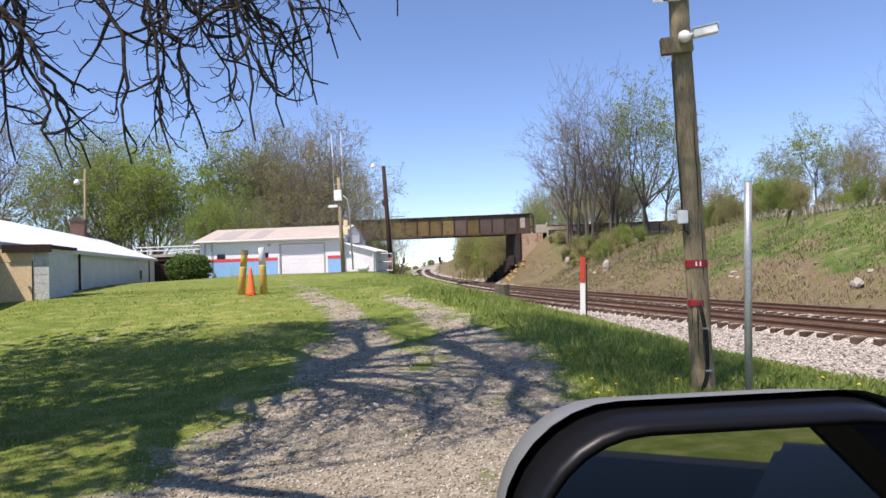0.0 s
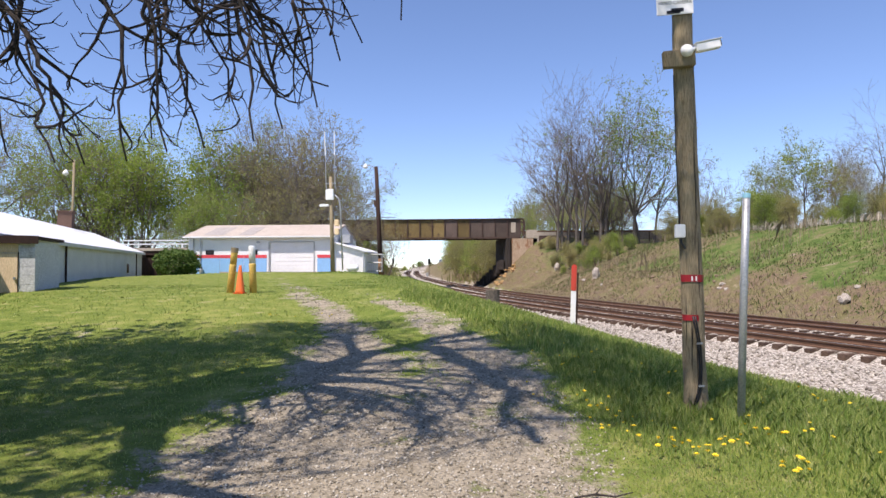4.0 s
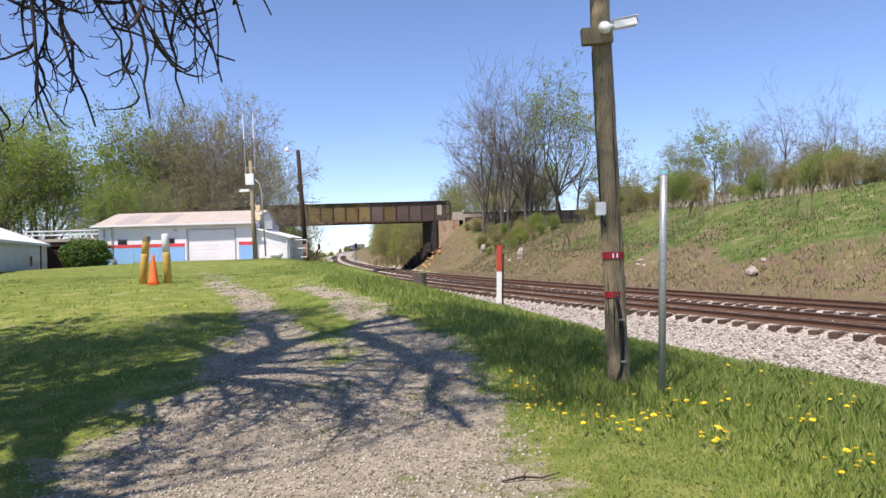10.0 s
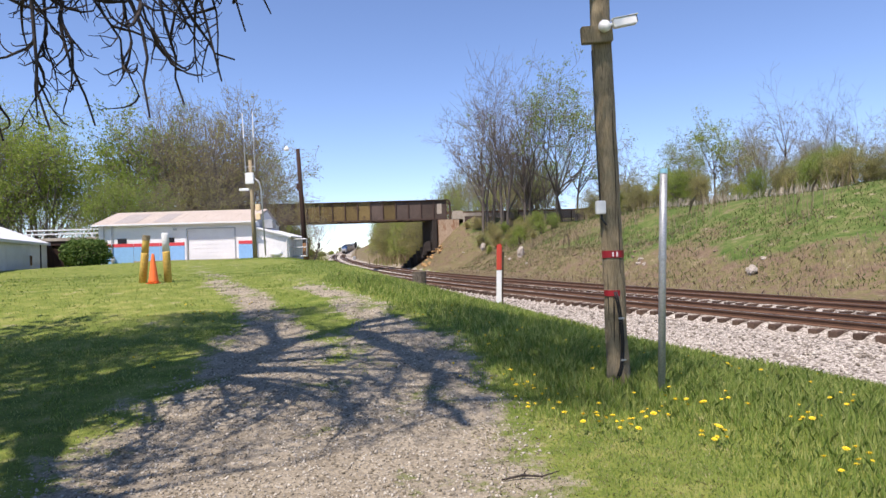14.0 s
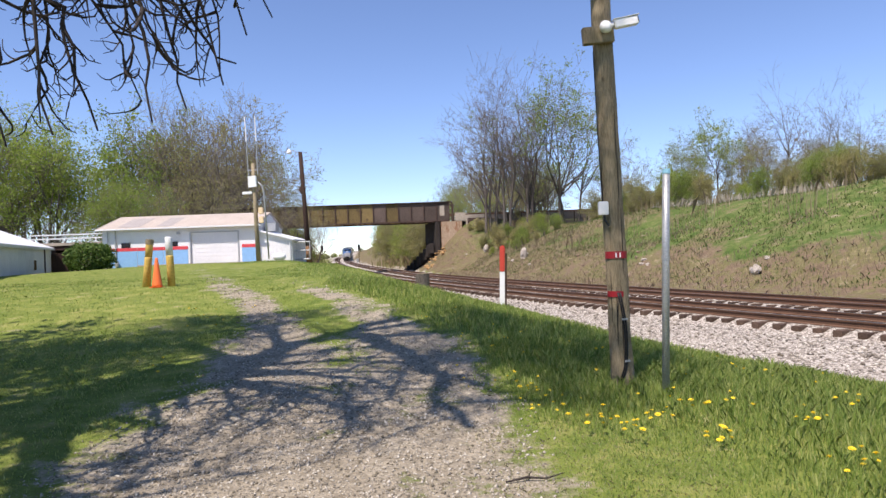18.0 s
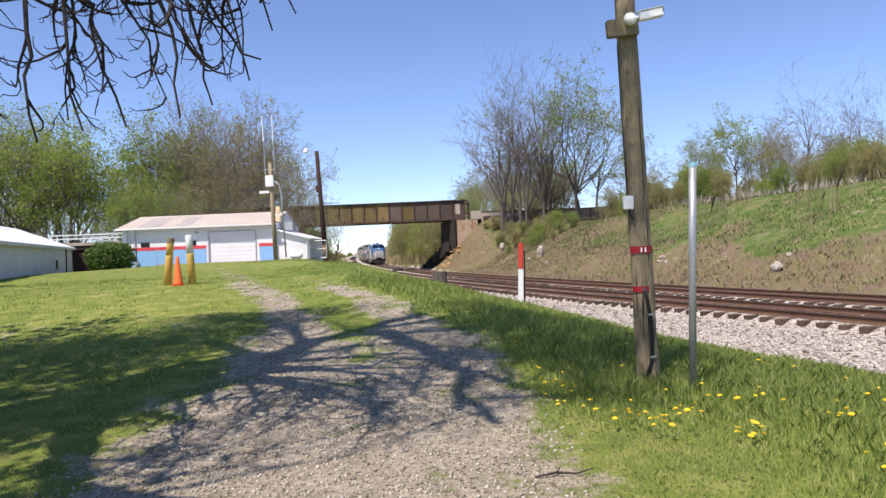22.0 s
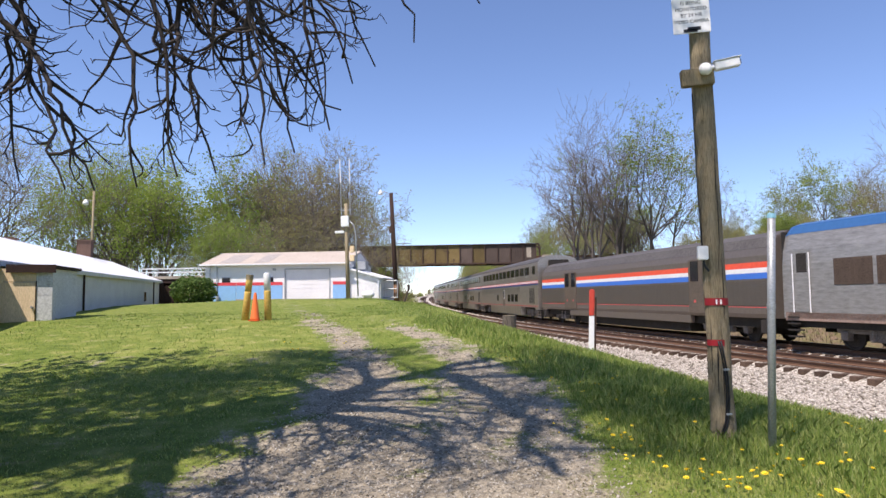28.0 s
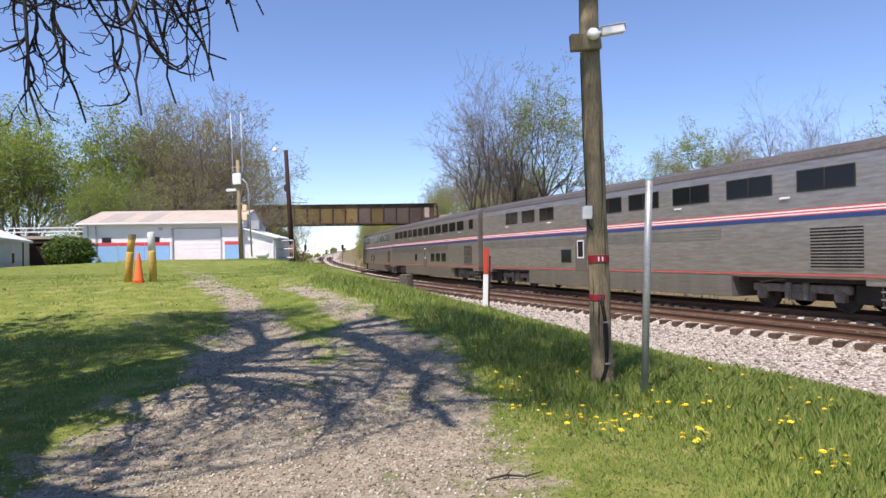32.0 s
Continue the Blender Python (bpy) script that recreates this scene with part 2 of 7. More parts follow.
M_GIRDGREY = surface("weathered_girder_plate", (0.075, 0.055, 0.045), (0.17, 0.125, 0.10), 0.5, 9, 0.85, 0.1, relief=0.2, wear=((0.10, 0.055, 0.04), 0.6), per=0.4)
M_GIRDER = surface("rusted_girder_plate", (0.12, 0.085, 0.035), (0.30, 0.215, 0.085), 0.35, 9, 0.85, 0.1, relief=0.2, wear=((0.07, 0.045, 0.035), 0.54), per=0.5)
# near-black stone: the shade under the bridge is put into its colour
M_SHADESTONE = surface("shade_dark_stone", (0.02, 0.016, 0.013), (0.06, 0.048, 0.04), 1.5, 14, 0.9, relief=0.6, dist=0.04)
M_GIRDARK = surface("dark_girder_flange", (0.045, 0.03, 0.025), (0.10, 0.06, 0.045), 0.6, 12, 0.85)
M_CONCRETE = surface("stained_concrete", (0.30, 0.25, 0.19), (0.46, 0.40, 0.32), 0.5, 9, 0.9, wear=((0.28, 0.14, 0.07), 0.60))
M_OLDCON = surface("dark_weathered_concrete", (0.13, 0.11, 0.09), (0.24, 0.205, 0.17), 0.6, 8, 0.9, wear=((0.08, 0.065, 0.05), 0.55))
M_RUSTCON = surface("rust_streaked_concrete", (0.30, 0.20, 0.12), (0.48, 0.37, 0.26), 0.6, 9, 0.9, stretch=(1.5, 1.5, 0.4), wear=((0.22, 0.09, 0.04), 0.52))
M_ROCK = surface("pale_outcrop_rock", (0.30, 0.255, 0.20), (0.52, 0.46, 0.39), 1.5, 14, 0.95, relief=0.7, dist=0.05)
M_OCHRE = surface("ochre_earth", (0.30, 0.17, 0.07), (0.48, 0.31, 0.14), 1.5, 14, 0.95, relief=0.6, dist=0.05)
M_EARTH = surface("brown_earth_bank", (0.16, 0.11, 0.075), (0.30, 0.22, 0.15), 1.5, 14, 0.95, relief=0.6, dist=0.05)
M_FINETWIG = surface("pale_twig_bark", (0.13, 0.108, 0.09), (0.25, 0.21, 0.175), 2.0, 18, 0.9)
M_BARK = surface("grey_brown_bark", (0.085, 0.07, 0.058), (0.19, 0.16, 0.135), 2.0, 18, 0.95, relief=0.9, dist=0.03, stretch=(3, 3, 0.6))
M_TRUNK = surface("deep_furrowed_bark", (0.05, 0.041, 0.033), (0.25, 0.21, 0.175), 2.2, 9, 0.95, relief=1.0, dist=0.07, stretch=(6, 6, 0.8), wear=((0.03, 0.025, 0.02), 0.58))
M_TWIG = surface("bare_twig_bark", (0.022, 0.018, 0.016), (0.065, 0.052, 0.044), 2.0, 18, 0.95)
M_LEAF = leafy("spring_leaves", (0.17, 0.26, 0.04), (0.28, 0.37, 0.07), (0.40, 0.46, 0.14), 0.45)
M_BUD = leafy("budding_leaves", (0.2805, 0.238, 0.1105), (0.357, 0.3315, 0.136), (0.374, 0.391, 0.153), 0.45)
M_BUSH = leafy("dark_evergreen_leaves", (0.04, 0.085, 0.02), (0.09, 0.15, 0.035), (0.16, 0.22, 0.06))
M_HEDGE = leafy("evergreen_hedge_leaves", (0.055, 0.11, 0.022), (0.115, 0.19, 0.04), (0.20, 0.27, 0.07))
M_BLADE = leafy("grass_blades", (0.15, 0.245, 0.05), (0.28, 0.375, 0.09), (0.48, 0.51, 0.20), 0.45)
M_ROUGHGRASS = leafy("rough_hill_grass", (0.055, 0.10, 0.022), (0.12, 0.172, 0.048), (0.23, 0.24, 0.095), 0.40)
M_STRAW = leafy("dry_weed_stalks", (0.17, 0.12, 0.08), (0.30, 0.225, 0.155), (0.44, 0.345, 0.25), 0.2)
M_THATCH = leafy("pale_dry_thatch", (0.30, 0.27, 0.12), (0.42, 0.37, 0.19), (0.52, 0.46, 0.28), 0.3)
M_PETAL = plain("dandelion_yellow", (0.85, 0.62, 0.02), 0.6)
M_STEM = plain("dandelion_stem", (0.16, 0.24, 0.06), 0.6)

# ---- mesh helpers ----
def mesh_from(name, verts, faces, mat=None, smooth=False):
    me = bpy.data.meshes.new(name)
    me.from_pydata([tuple(v) for v in verts], [], [tuple(f) for f in faces])
    if mat:
        me.materials.append(mat)
    if smooth:
        me.polygons.foreach_set("use_smooth", [True] * len(me.polygons))
    me.update()
    return me


def quads_mesh(name, verts, k, mat):
    """A mesh of separate k-cornered faces from an array of n*k vertices."""
    verts = np.asarray(verts, dtype=np.float32).reshape(-1, 3)
    n = len(verts) // k
    me = bpy.data.meshes.new(name)
    me.vertices.add(n * k)
    me.vertices.foreach_set("co", verts.ravel())
    me.loops.add(n * k)
    me.loops.foreach_set("vertex_index", np.arange(n * k, dtype=np.int32))
    me.polygons.add(n)
    me.polygons.foreach_set("loop_start", np.arange(0, n * k, k, dtype=np.int32))
    me.materials.append(mat)
    me.update(calc_edges=True)
    return me


def part(name, bm, mat, parent, label="", smooth=False, at=None):
    me = bpy.data.meshes.new(name)
    bm.to_mesh(me)
    bm.free()
    me.materials.append(mat)
    if smooth:
        me.polygons.foreach_set("use_smooth", [True] * len(me.polygons))
    ob = new(name, me)
    ob.parent = parent
    if at is not None:
        ob.matrix_basis = at
    return tagged(ob, label)


def piece(name, me, parent, at=None, label=""):
    ob = new(name, me)
    ob.parent = parent
    if at is not None:
        ob.matrix_basis = at
    return tagged(ob, label)


def thing(name, at, label, category, group="", kind=""):
    ob = new(name)
    ob.matrix_basis = at
    ob.empty_display_size = 0.2
    return tagged(ob, label, category, group, kind)


def box(bm, x0, x1, y0, y1, z0, z1, bevel=0.0, m=None):
    r = bmesh.ops.create_cube(bm, size=1.0)
    vs = r["verts"]
    for v in vs:
        v.co = Vector(((x0 + x1) / 2 + v.co.x * (x1 - x0), (y0 + y1) / 2 + v.co.y * (y1 - y0), (z0 + z1) / 2 + v.co.z * (z1 - z0)))
    if bevel:
        es = list({e for v in vs for e in v.link_edges})
        rr = bmesh.ops.bevel(bm, geom=es, offset=bevel, segments=2, affect="EDGES")
        vs = list({v for f in rr["faces"] for v in f.verts} | {v for v in vs if v.is_valid})
    if m is not None:
        bmesh.ops.transform(bm, matrix=m, verts=[v for v in vs if v.is_valid])
    return bm


def boxed(*a, **k):
    return box(bmesh.new(), *a, **k)


def tube(bm, pts, radii, sides=8, cap=True):
    """A tapered tube along a list of points."""
    pts = [Vector(p) for p in pts]
    rings, ref = [], None
    for i, p in enumerate(pts):
        t = (pts[min(i + 1, len(pts) - 1)] - pts[max(i - 1, 0)]).normalized()
        if ref is None:
            ref = t.orthogonal().normalized()
        ref = (ref - t * ref.dot(t)).normalized()
        w = t.cross(ref)
        rings.append([bm.verts.new(p + (ref * math.cos(2 * math.pi * k / sides) + w * math.sin(2 * math.pi * k / sides)) * radii[i]) for k in range(sides)])
    for a, b in zip(rings, rings[1:]):
        for k in range(sides):
            bm.faces.new((a[k], a[(k + 1) % sides], b[(k + 1) % sides], b[k]))
    if cap:
        bm.faces.new(rings[0][::-1])
        bm.faces.new(rings[-1])
    return bm


def tubed(*a, **k):
    return tube(bmesh.new(), *a, **k)


def lathe(bm, profile, sides=16, m=None):
    """Turns (radius, height) pairs about z."""
    rings = [[bm.verts.new((r * math.cos(2 * math.pi * k / sides), r * math.sin(2 * math.pi * k / sides), z)) for k in range(sides)] for r, z in profile]
    for a, b in zip(rings, rings[1:]):
        for k in range(sides):
            bm.faces.new((a[k], a[(k + 1) % sides], b[(k + 1) % sides], b[k]))
    bm.faces.new(rings[0][::-1])
    bm.faces.new(rings[-1])
    if m is not None:
        bmesh.ops.transform(bm, matrix=m, verts=[v for r in rings for v in r])
    return bm


def prism(bm, outline, y0, y1):
    """Extrudes an outline of (x, z) from y0 to y1."""
    a = [bm.verts.new((x, y0, z)) for x, z in outline]
    b = [bm.verts.new((x, y1, z)) for x, z in outline]
    n = len(outline)
    for k in range(n):
        bm.faces.new((a[k], a[(k + 1) % n], b[(k + 1) % n], b[k]))
    bm.faces.new(a[::-1])
    bm.faces.new(b)
    bmesh.ops.recalc_face_normals(bm, faces=bm.faces)
    return bm


# ---- the line of the tracks ----
T_X, T_Y, T_HEAD, T_BEND, T_END, T_FAR = 14.078, 15.0, 0.395, 0.0031, 57.0, 0.00029
GAP = 4.0


def track_at(s, off=0.0):
    """Centre of the far track s metres on, shifted off to the right; heading left of +y; height."""
    c = min(s, T_END)
    a = T_HEAD - T_BEND * c
    x = T_X - (math.cos(a) - math.cos(T_HEAD)) / T_BEND
    y = T_Y + (math.sin(T_HEAD) - math.sin(a)) / T_BEND
    if s > T_END:
        a0, u = a, s - T_END
        a = a0 - T_FAR * u
        x -= (math.cos(a) - math.cos(a0)) / T_FAR
        y += (math.sin(a0) - math.sin(a)) / T_FAR
    z = 0.000033 * max(0.0, s - 57.0) ** 2 if s < 400 else 3.88 + 0.0226 * (s - 400)
    return Vector((x + off * math.cos(a), y + off * math.sin(a), z)), a


TR_S = np.concatenate([np.arange(-60, 100, 1.0), np.arange(100, 320, 5.0), np.arange(320, 1300, 20.0)])
TR_P = np.array([track_at(s)[0] for s in TR_S])
TR_A = np.array([track_at(s)[1] for s in TR_S])


def track_coords(x, y):
    """For arrays: metres along the track, metres to its right, its height there."""
    x, y = np.asarray(x, float), np.asarray(y, float)
    shape = x.shape
    x, y = x.ravel(), y.ravel()
    s, d, z = np.empty(len(x)), np.empty(len(x)), np.empty(len(x))
    for i in range(0, len(x), 4000):
        q = slice(i, i + 4000)
        dx, dy = x[q, None] - TR_P[None, :, 0], y[q, None] - TR_P[None, :, 1]
        k = np.argmin(dx * dx + dy * dy, axis=1)
        j = np.arange(len(k))
        a = TR_A[k]
        s[q] = TR_S[k] - np.sin(a) * dx[j, k] + np.cos(a) * dy[j, k]
        d[q] = np.cos(a) * dx[j, k] + np.sin(a) * dy[j, k]
        z[q] = np.where(s[q] < 400, 0.000033 * np.maximum(0.0, s[q] - 57.0) ** 2, 3.88 + 0.0226 * (s[q] - 400))
    return s.reshape(shape), d.reshape(shape), z.reshape(shape)


def step(a, b, v):
    t = np.clip((np.asarray(v, float) - a) / (b - a), 0, 1)
    return t * t * (3 - 2 * t)


def lumps(x, y, scale, seed=0.0):
    """Smooth unevenness from a few crossed waves, about -1 to 1."""
    x, y = np.asarray(x) / scale, np.asarray(y) / scale
    return (np.sin(1.3 * x + 0.7 * y + seed) + np.sin(-0.8 * x + 1.5 * y + 2.1 * seed + 1) + np.sin(2.3 * x - 1.1 * y + seed * 0.7 + 2) * 0.6 + np.sin(2.9 * y + 1.9 * x + seed + 4) * 0.5) / 3.1


def bank_shift(s):
    """How much nearer the near track the grass bank stands, farther on."""
    return 1.4 * step(2.0, 18.0, s)


def ground_height(x, y):
    x, y = np.asarray(x, float), np.asarray(y, float)
    s, d, tz = track_coords(x, y)
    dn = -GAP - d
    lawn = -0.02 + 1.25 * step(4.0, 22.0, y) + 0.55 * step(24.0, 52.0, y) - 0.4 * step(20.0, 32.0, -x) * step(30, 50, y)
    lawn = lawn - 0.6 * step(62, 90, y) + 0.035 * lumps(x, y, 1.1) * step(3, 8, y)
    bed = -0.178 + tz
    shoulder = bed - 0.16 * step(0.98, 1.34, dn) - 0.13 * step(1.5, 4.6, dn)
    b0 = 4.8 - bank_shift(s)
    bank_z = np.interp(s, [-10, 2, 6, 10, 13, 18, 21, 26, 35, 54], [-0.45, -0.26, -0.06, 0.05, 0.10, 0.20, 0.34, 0.62, 0.98, 1.30])
    left = np.where(dn < b0, shoulder, shoulder + (bank_z - shoulder) * step(b0, b0 + 1.3, dn) + (lawn - bank_z) * step(5.0, 10.0, dn))
    hill = 0.15 * step(3.0, 4.5, d) + 1.6 * step(4.2, 8.5, d) + 3.6 * step(6.5, 18.0, d) + 1.2 * step(18, 60, d)
    hill = hill + step(5, 9, d) * 0.22 * lumps(x, y, 2.6, 3.0) + step(5, 9, d) * 0.35 * lumps(x, y, 7.0, 1.0)
    right = bed - 0.15 * step(1.5, 3.0, d) + hill
    z = np.where(d < -GAP / 2, left, right)
    mid = (d > -GAP - 1.0) & (d < 1.0)
    beside = np.minimum(np.abs(d), np.abs(dn))
    z = np.where(mid, bed - 0.14 * step(1.0, 1.4, beside), z)
    # the bank that carries the upper line, level with the bridge seats
    s2 = s - BR_S
    bank = 6.6 - 0.62 * np.maximum(0, np.abs(s2) - 3.4)
    cut = np.clip((d - 3.2) / 7.0, 0, 1)
    z = np.where((np.abs(s2) < 25) & (bank > z), z + (bank - z) * cut, z)
    return z


BR_S = 74.0


def on_ground(x, y, sink=0.0):
    return float(ground_height(np.array([x]), np.array([y]))[0]) - sink


def drive_mid(y):
    y = np.asarray(y, float)
    return -1.38 - 0.03 * np.maximum(0, y - 6) - 0.031 * (np.clip(y, 7.5, 17.0) - 7.5) ** 2 - 0.40 * np.maximum(0, y - 17.0)


def drive_mask(x, y):
    """1 on the two wheel tracks and the gravel apron of the drive."""
    x, y = np.asarray(x, float), np.asarray(y, float)
    mid = drive_mid(y)
    half = 2.15 - 0.04 * np.clip(y - 6, 0, 8)
    apron = 1 - step(half - 0.9, half + 0.7, np.abs(x - mid))
    track = (1 - step(0.2, 1.0, np.abs(np.abs(x - mid) - 0.98))) * np.where(x > mid, 1 - 0.7 * step(15.5, 19.5, y), 1 - 0.45 * step(17, 21, y))
    fade = step(9.5, 14.0, y)
    m = apron * (1 - fade) * (0.93 - 0.16 * lumps(x, y, 0.9, 2.0)) + track * fade * (0.74 - 0.26 * step(15, 40, y))
    middle = (1 - step(0.0, 0.9, np.abs(x - mid - 0.15))) * (0.36 + 0.3 * lumps(x, y, 0.8, 6.0)) * step(5.5, 9.5, y)
    return np.clip(m - middle, 0, 1)


def build_ground():
    def spaced(lo, a, b, hi, h):
        v = list(np.arange(a, b, h))
        q, w = h, b
        while w < hi:
            v.append(w)
            q *= 1.09
            w += q
        v.append(hi)
        q, w = h, a
        while w > lo:
            q *= 1.09
            w -= q
            v.insert(0, max(w, lo))
        return np.array(sorted(set(v)))
    xs, ys = spaced(-900, -11, 18, 900, 0.26), spaced(-300, 2, 34, 1600, 0.26)
    X, Y = np.meshgrid(xs, ys)
    Z = ground_height(X, Y)
    nx, ny = len(xs), len(ys)
    me = bpy.data.meshes.new("ground")
    me.vertices.add(nx * ny)
    me.vertices.foreach_set("co", np.stack([X, Y, Z], -1).astype(np.float32).ravel())
    i = (np.arange(ny - 1)[:, None] * nx + np.arange(nx - 1)[None, :]).ravel()
    f = np.stack([i, i + 1, i + 1 + nx, i + nx], 1).astype(np.int32)
    me.loops.add(f.size)
    me.loops.foreach_set("vertex_index", f.ravel())
    me.polygons.add(len(f))
    me.polygons.foreach_set("loop_start", np.arange(0, f.size, 4, dtype=np.int32))
    me.polygons.foreach_set("use_smooth", np.ones(len(f), dtype=bool))
    me.materials.append(M_GROUND)
    me.update(calc_edges=True)
    s, d, _ = track_coords(X, Y)
    dn = -GAP - d
    ballast = np.where(d < -GAP / 2, 1 - step(4.4, 5.3, dn + bank_shift(s)), 1 - step(2.4, 3.3, d))
    dry = step(2.6, 3.6, d) * (1 - step(6.6, 9.6, d + 1.6 * lumps(X, Y, 3.1, 1.0)) * (0.80 - 0.40 * step(24, 44, s))) + 0.30 * lumps(X, Y, 1.7, 5.0) * step(3, 4, d) + 0.25 * step(20, 30, d) + 0.5 * step(60, 90, s) * (d > -30) * (1 - 0.9 * step(7, 10, d) * (1 - step(74, 78, s)))
    for name, val in (("hill", step(3.5, 5.5, d) * (d > 0)), ("gravel", drive_mask(X, Y)), ("ballast", ballast), ("dry", np.clip(dry, 0, 1))):
        at = me.attributes.new(name, "FLOAT", "POINT")
        at.data.foreach_set("value", val.astype(np.float32).ravel())
    tagged(new("ground", me), "mown spring lawn, gravel drive and railway cutting", "ground", kind="structure")


build_ground()


def sweep_track(name, off, label):
    """Two rails on ties, following the bend."""
    track = thing(name, pose(0, 0, 0), label, "railway track", "railway tracks", "structure")
    svals = list(np.arange(-40, 100, 2.0)) + list(np.arange(100, 700, 10.0))
    foot = [(-0.07, -0.17), (0.07, -0.17), (0.07, -0.155), (0.012, -0.13), (0.012, -0.045), (0.036, -0.035), (0.036, -0.004), (-0.036, -0.004), (-0.036, -0.035), (-0.012, -0.045), (-0.012, -0.13), (-0.07, -0.155)]
    for side in (-0.754, 0.754):
        for nm, outline, mat, lab in (("rail", foot, M_RAIL, ""), ("rail_head", [(-0.034, -0.02), (0.034, -0.02), (0.034, -0.003), (0.028, 0.0), (-0.028, 0.0), (-0.034, -0.003)], M_RAILTOP, "worn shiny running surface")):
            vs, fs, n = [], [], len(outline)
            for k, s in enumerate(svals):
                p, a = track_at(s, off)
                c, sn = math.cos(a), math.sin(a)
                vs += [(p.x + (side + u) * c, p.y + (side + u) * sn, p.z + w) for u, w in outline]
                if k:
                    b0, b1 = (k - 1) * n, k * n
                    fs += [(b0 + q, b0 + (q + 1) % n, b1 + (q + 1) % n, b1 + q) for q in range(n)]
            if nm == "rail":
                host = piece(nm, mesh_from(nm, vs, fs, mat), track)
            else:
                piece(nm, mesh_from(nm, vs, fs, mat), host, label=lab)
    bm = boxed(-1.3, 1.3, -0.115, 0.115, -0.18, 0, 0.012)
    me = bpy.data.meshes.new("tie")
    bm.to_mesh(me)
    bm.free()
    me.materials.append(M_TIE)
    rng = random.Random(int(off * 10) + 5)
    far_v, far_f = [], []
    k = 0
    s = -14.0
    while s < 330:
        p, a = track_at(s, off + rng.uniform(-0.05, 0.05))
        m = pose(p.x, p.y, p.z - 0.172 + rng.uniform(-0.012, 0.006), 0, 0, math.degrees(a) + rng.uniform(-1.2, 1.2))
        if s < 64:
            piece("tie", me, track, m)
        else:
            b = len(far_v)
            far_v += [m @ Vector((x, y, z)) for x in (-1.3, 1.3) for y in (-0.115, 0.115) for z in (-0.18, 0)]
            far_f += [tuple(b + q for q in f) for f in ((0, 2, 3, 1), (4, 5, 7, 6), (0, 1, 5, 4), (2, 6, 7, 3), (1, 3, 7, 5))]
        s += 0.54
    tagged(piece("far_ties", mesh_from("far_ties", far_v, far_f, M_TIE), track), kind="stuff")
    return track


sweep_track("railway_track", 0.0, "straight steel rails on dark timber ties in pale ballast")
sweep_track("railway_track", -GAP, "rusty steel rails on dark timber ties beside the grass")

# ---- trees ----
def tubes_mesh(name, lines, mat, sides=4):
    """One mesh of tapered tubes; each line is (points, radii)."""
    V, F, base = [], [], 0
    for pts, rad in lines:
        pts = np.asarray(pts, float)
        n = len(pts)
        t = np.gradient(pts, axis=0)
        t /= np.linalg.norm(t, axis=1, keepdims=True) + 1e-9
        ref = np.cross(t, np.array([0.31, 0.22, 0.92]))
        ref /= np.linalg.norm(ref, axis=1, keepdims=True) + 1e-9
        w = np.cross(t, ref)
        k = sides if rad[0] > 0.012 else 3
        an = np.arange(k) * 2 * np.pi / k
        ring = pts[:, None, :] + (ref[:, None, :] * np.cos(an)[None, :, None] + w[:, None, :] * np.sin(an)[None, :, None]) * np.asarray(rad)[:, None, None]
        V.append(ring.reshape(-1, 3))
        for i in range(n - 1):
            for q in range(k):
                F.append((base + i * k + q, base + i * k + (q + 1) % k, base + (i + 1) * k + (q + 1) % k, base + (i + 1) * k + q))
        base += n * k
    me = bpy.data.meshes.new(name)
    V = np.concatenate(V).astype(np.float32)
    F = np.array(F, dtype=np.int32)
    me.vertices.add(len(V))
    me.vertices.foreach_set("co", V.ravel())
    me.loops.add(F.size)
    me.loops.foreach_set("vertex_index", F.ravel())
    me.polygons.add(len(F))
    me.polygons.foreach_set("loop_start", np.arange(0, F.size, 4, dtype=np.int32))
    me.polygons.foreach_set("use_smooth", np.ones(len(F), dtype=bool))
    me.materials.append(mat)
    me.update(calc_edges=True)
    return me


def wander(rng, p, d, length, n, bendy, pull):
    """A crooked line of n points from p along d; pull is added to the direction on the way."""
    pts, d, curl = [np.array(p, float)], np.array(d, float), rng.normal(0, bendy * 0.5, 3)
    for _ in range(n - 1):
        curl = 0.6 * curl + rng.normal(0, bendy * 0.7, 3)
        d = d + curl + np.array(pull)
        d /= np.linalg.norm(d)
        pts.append(pts[-1] + d * length / (n - 1))
    return np.array(pts), d


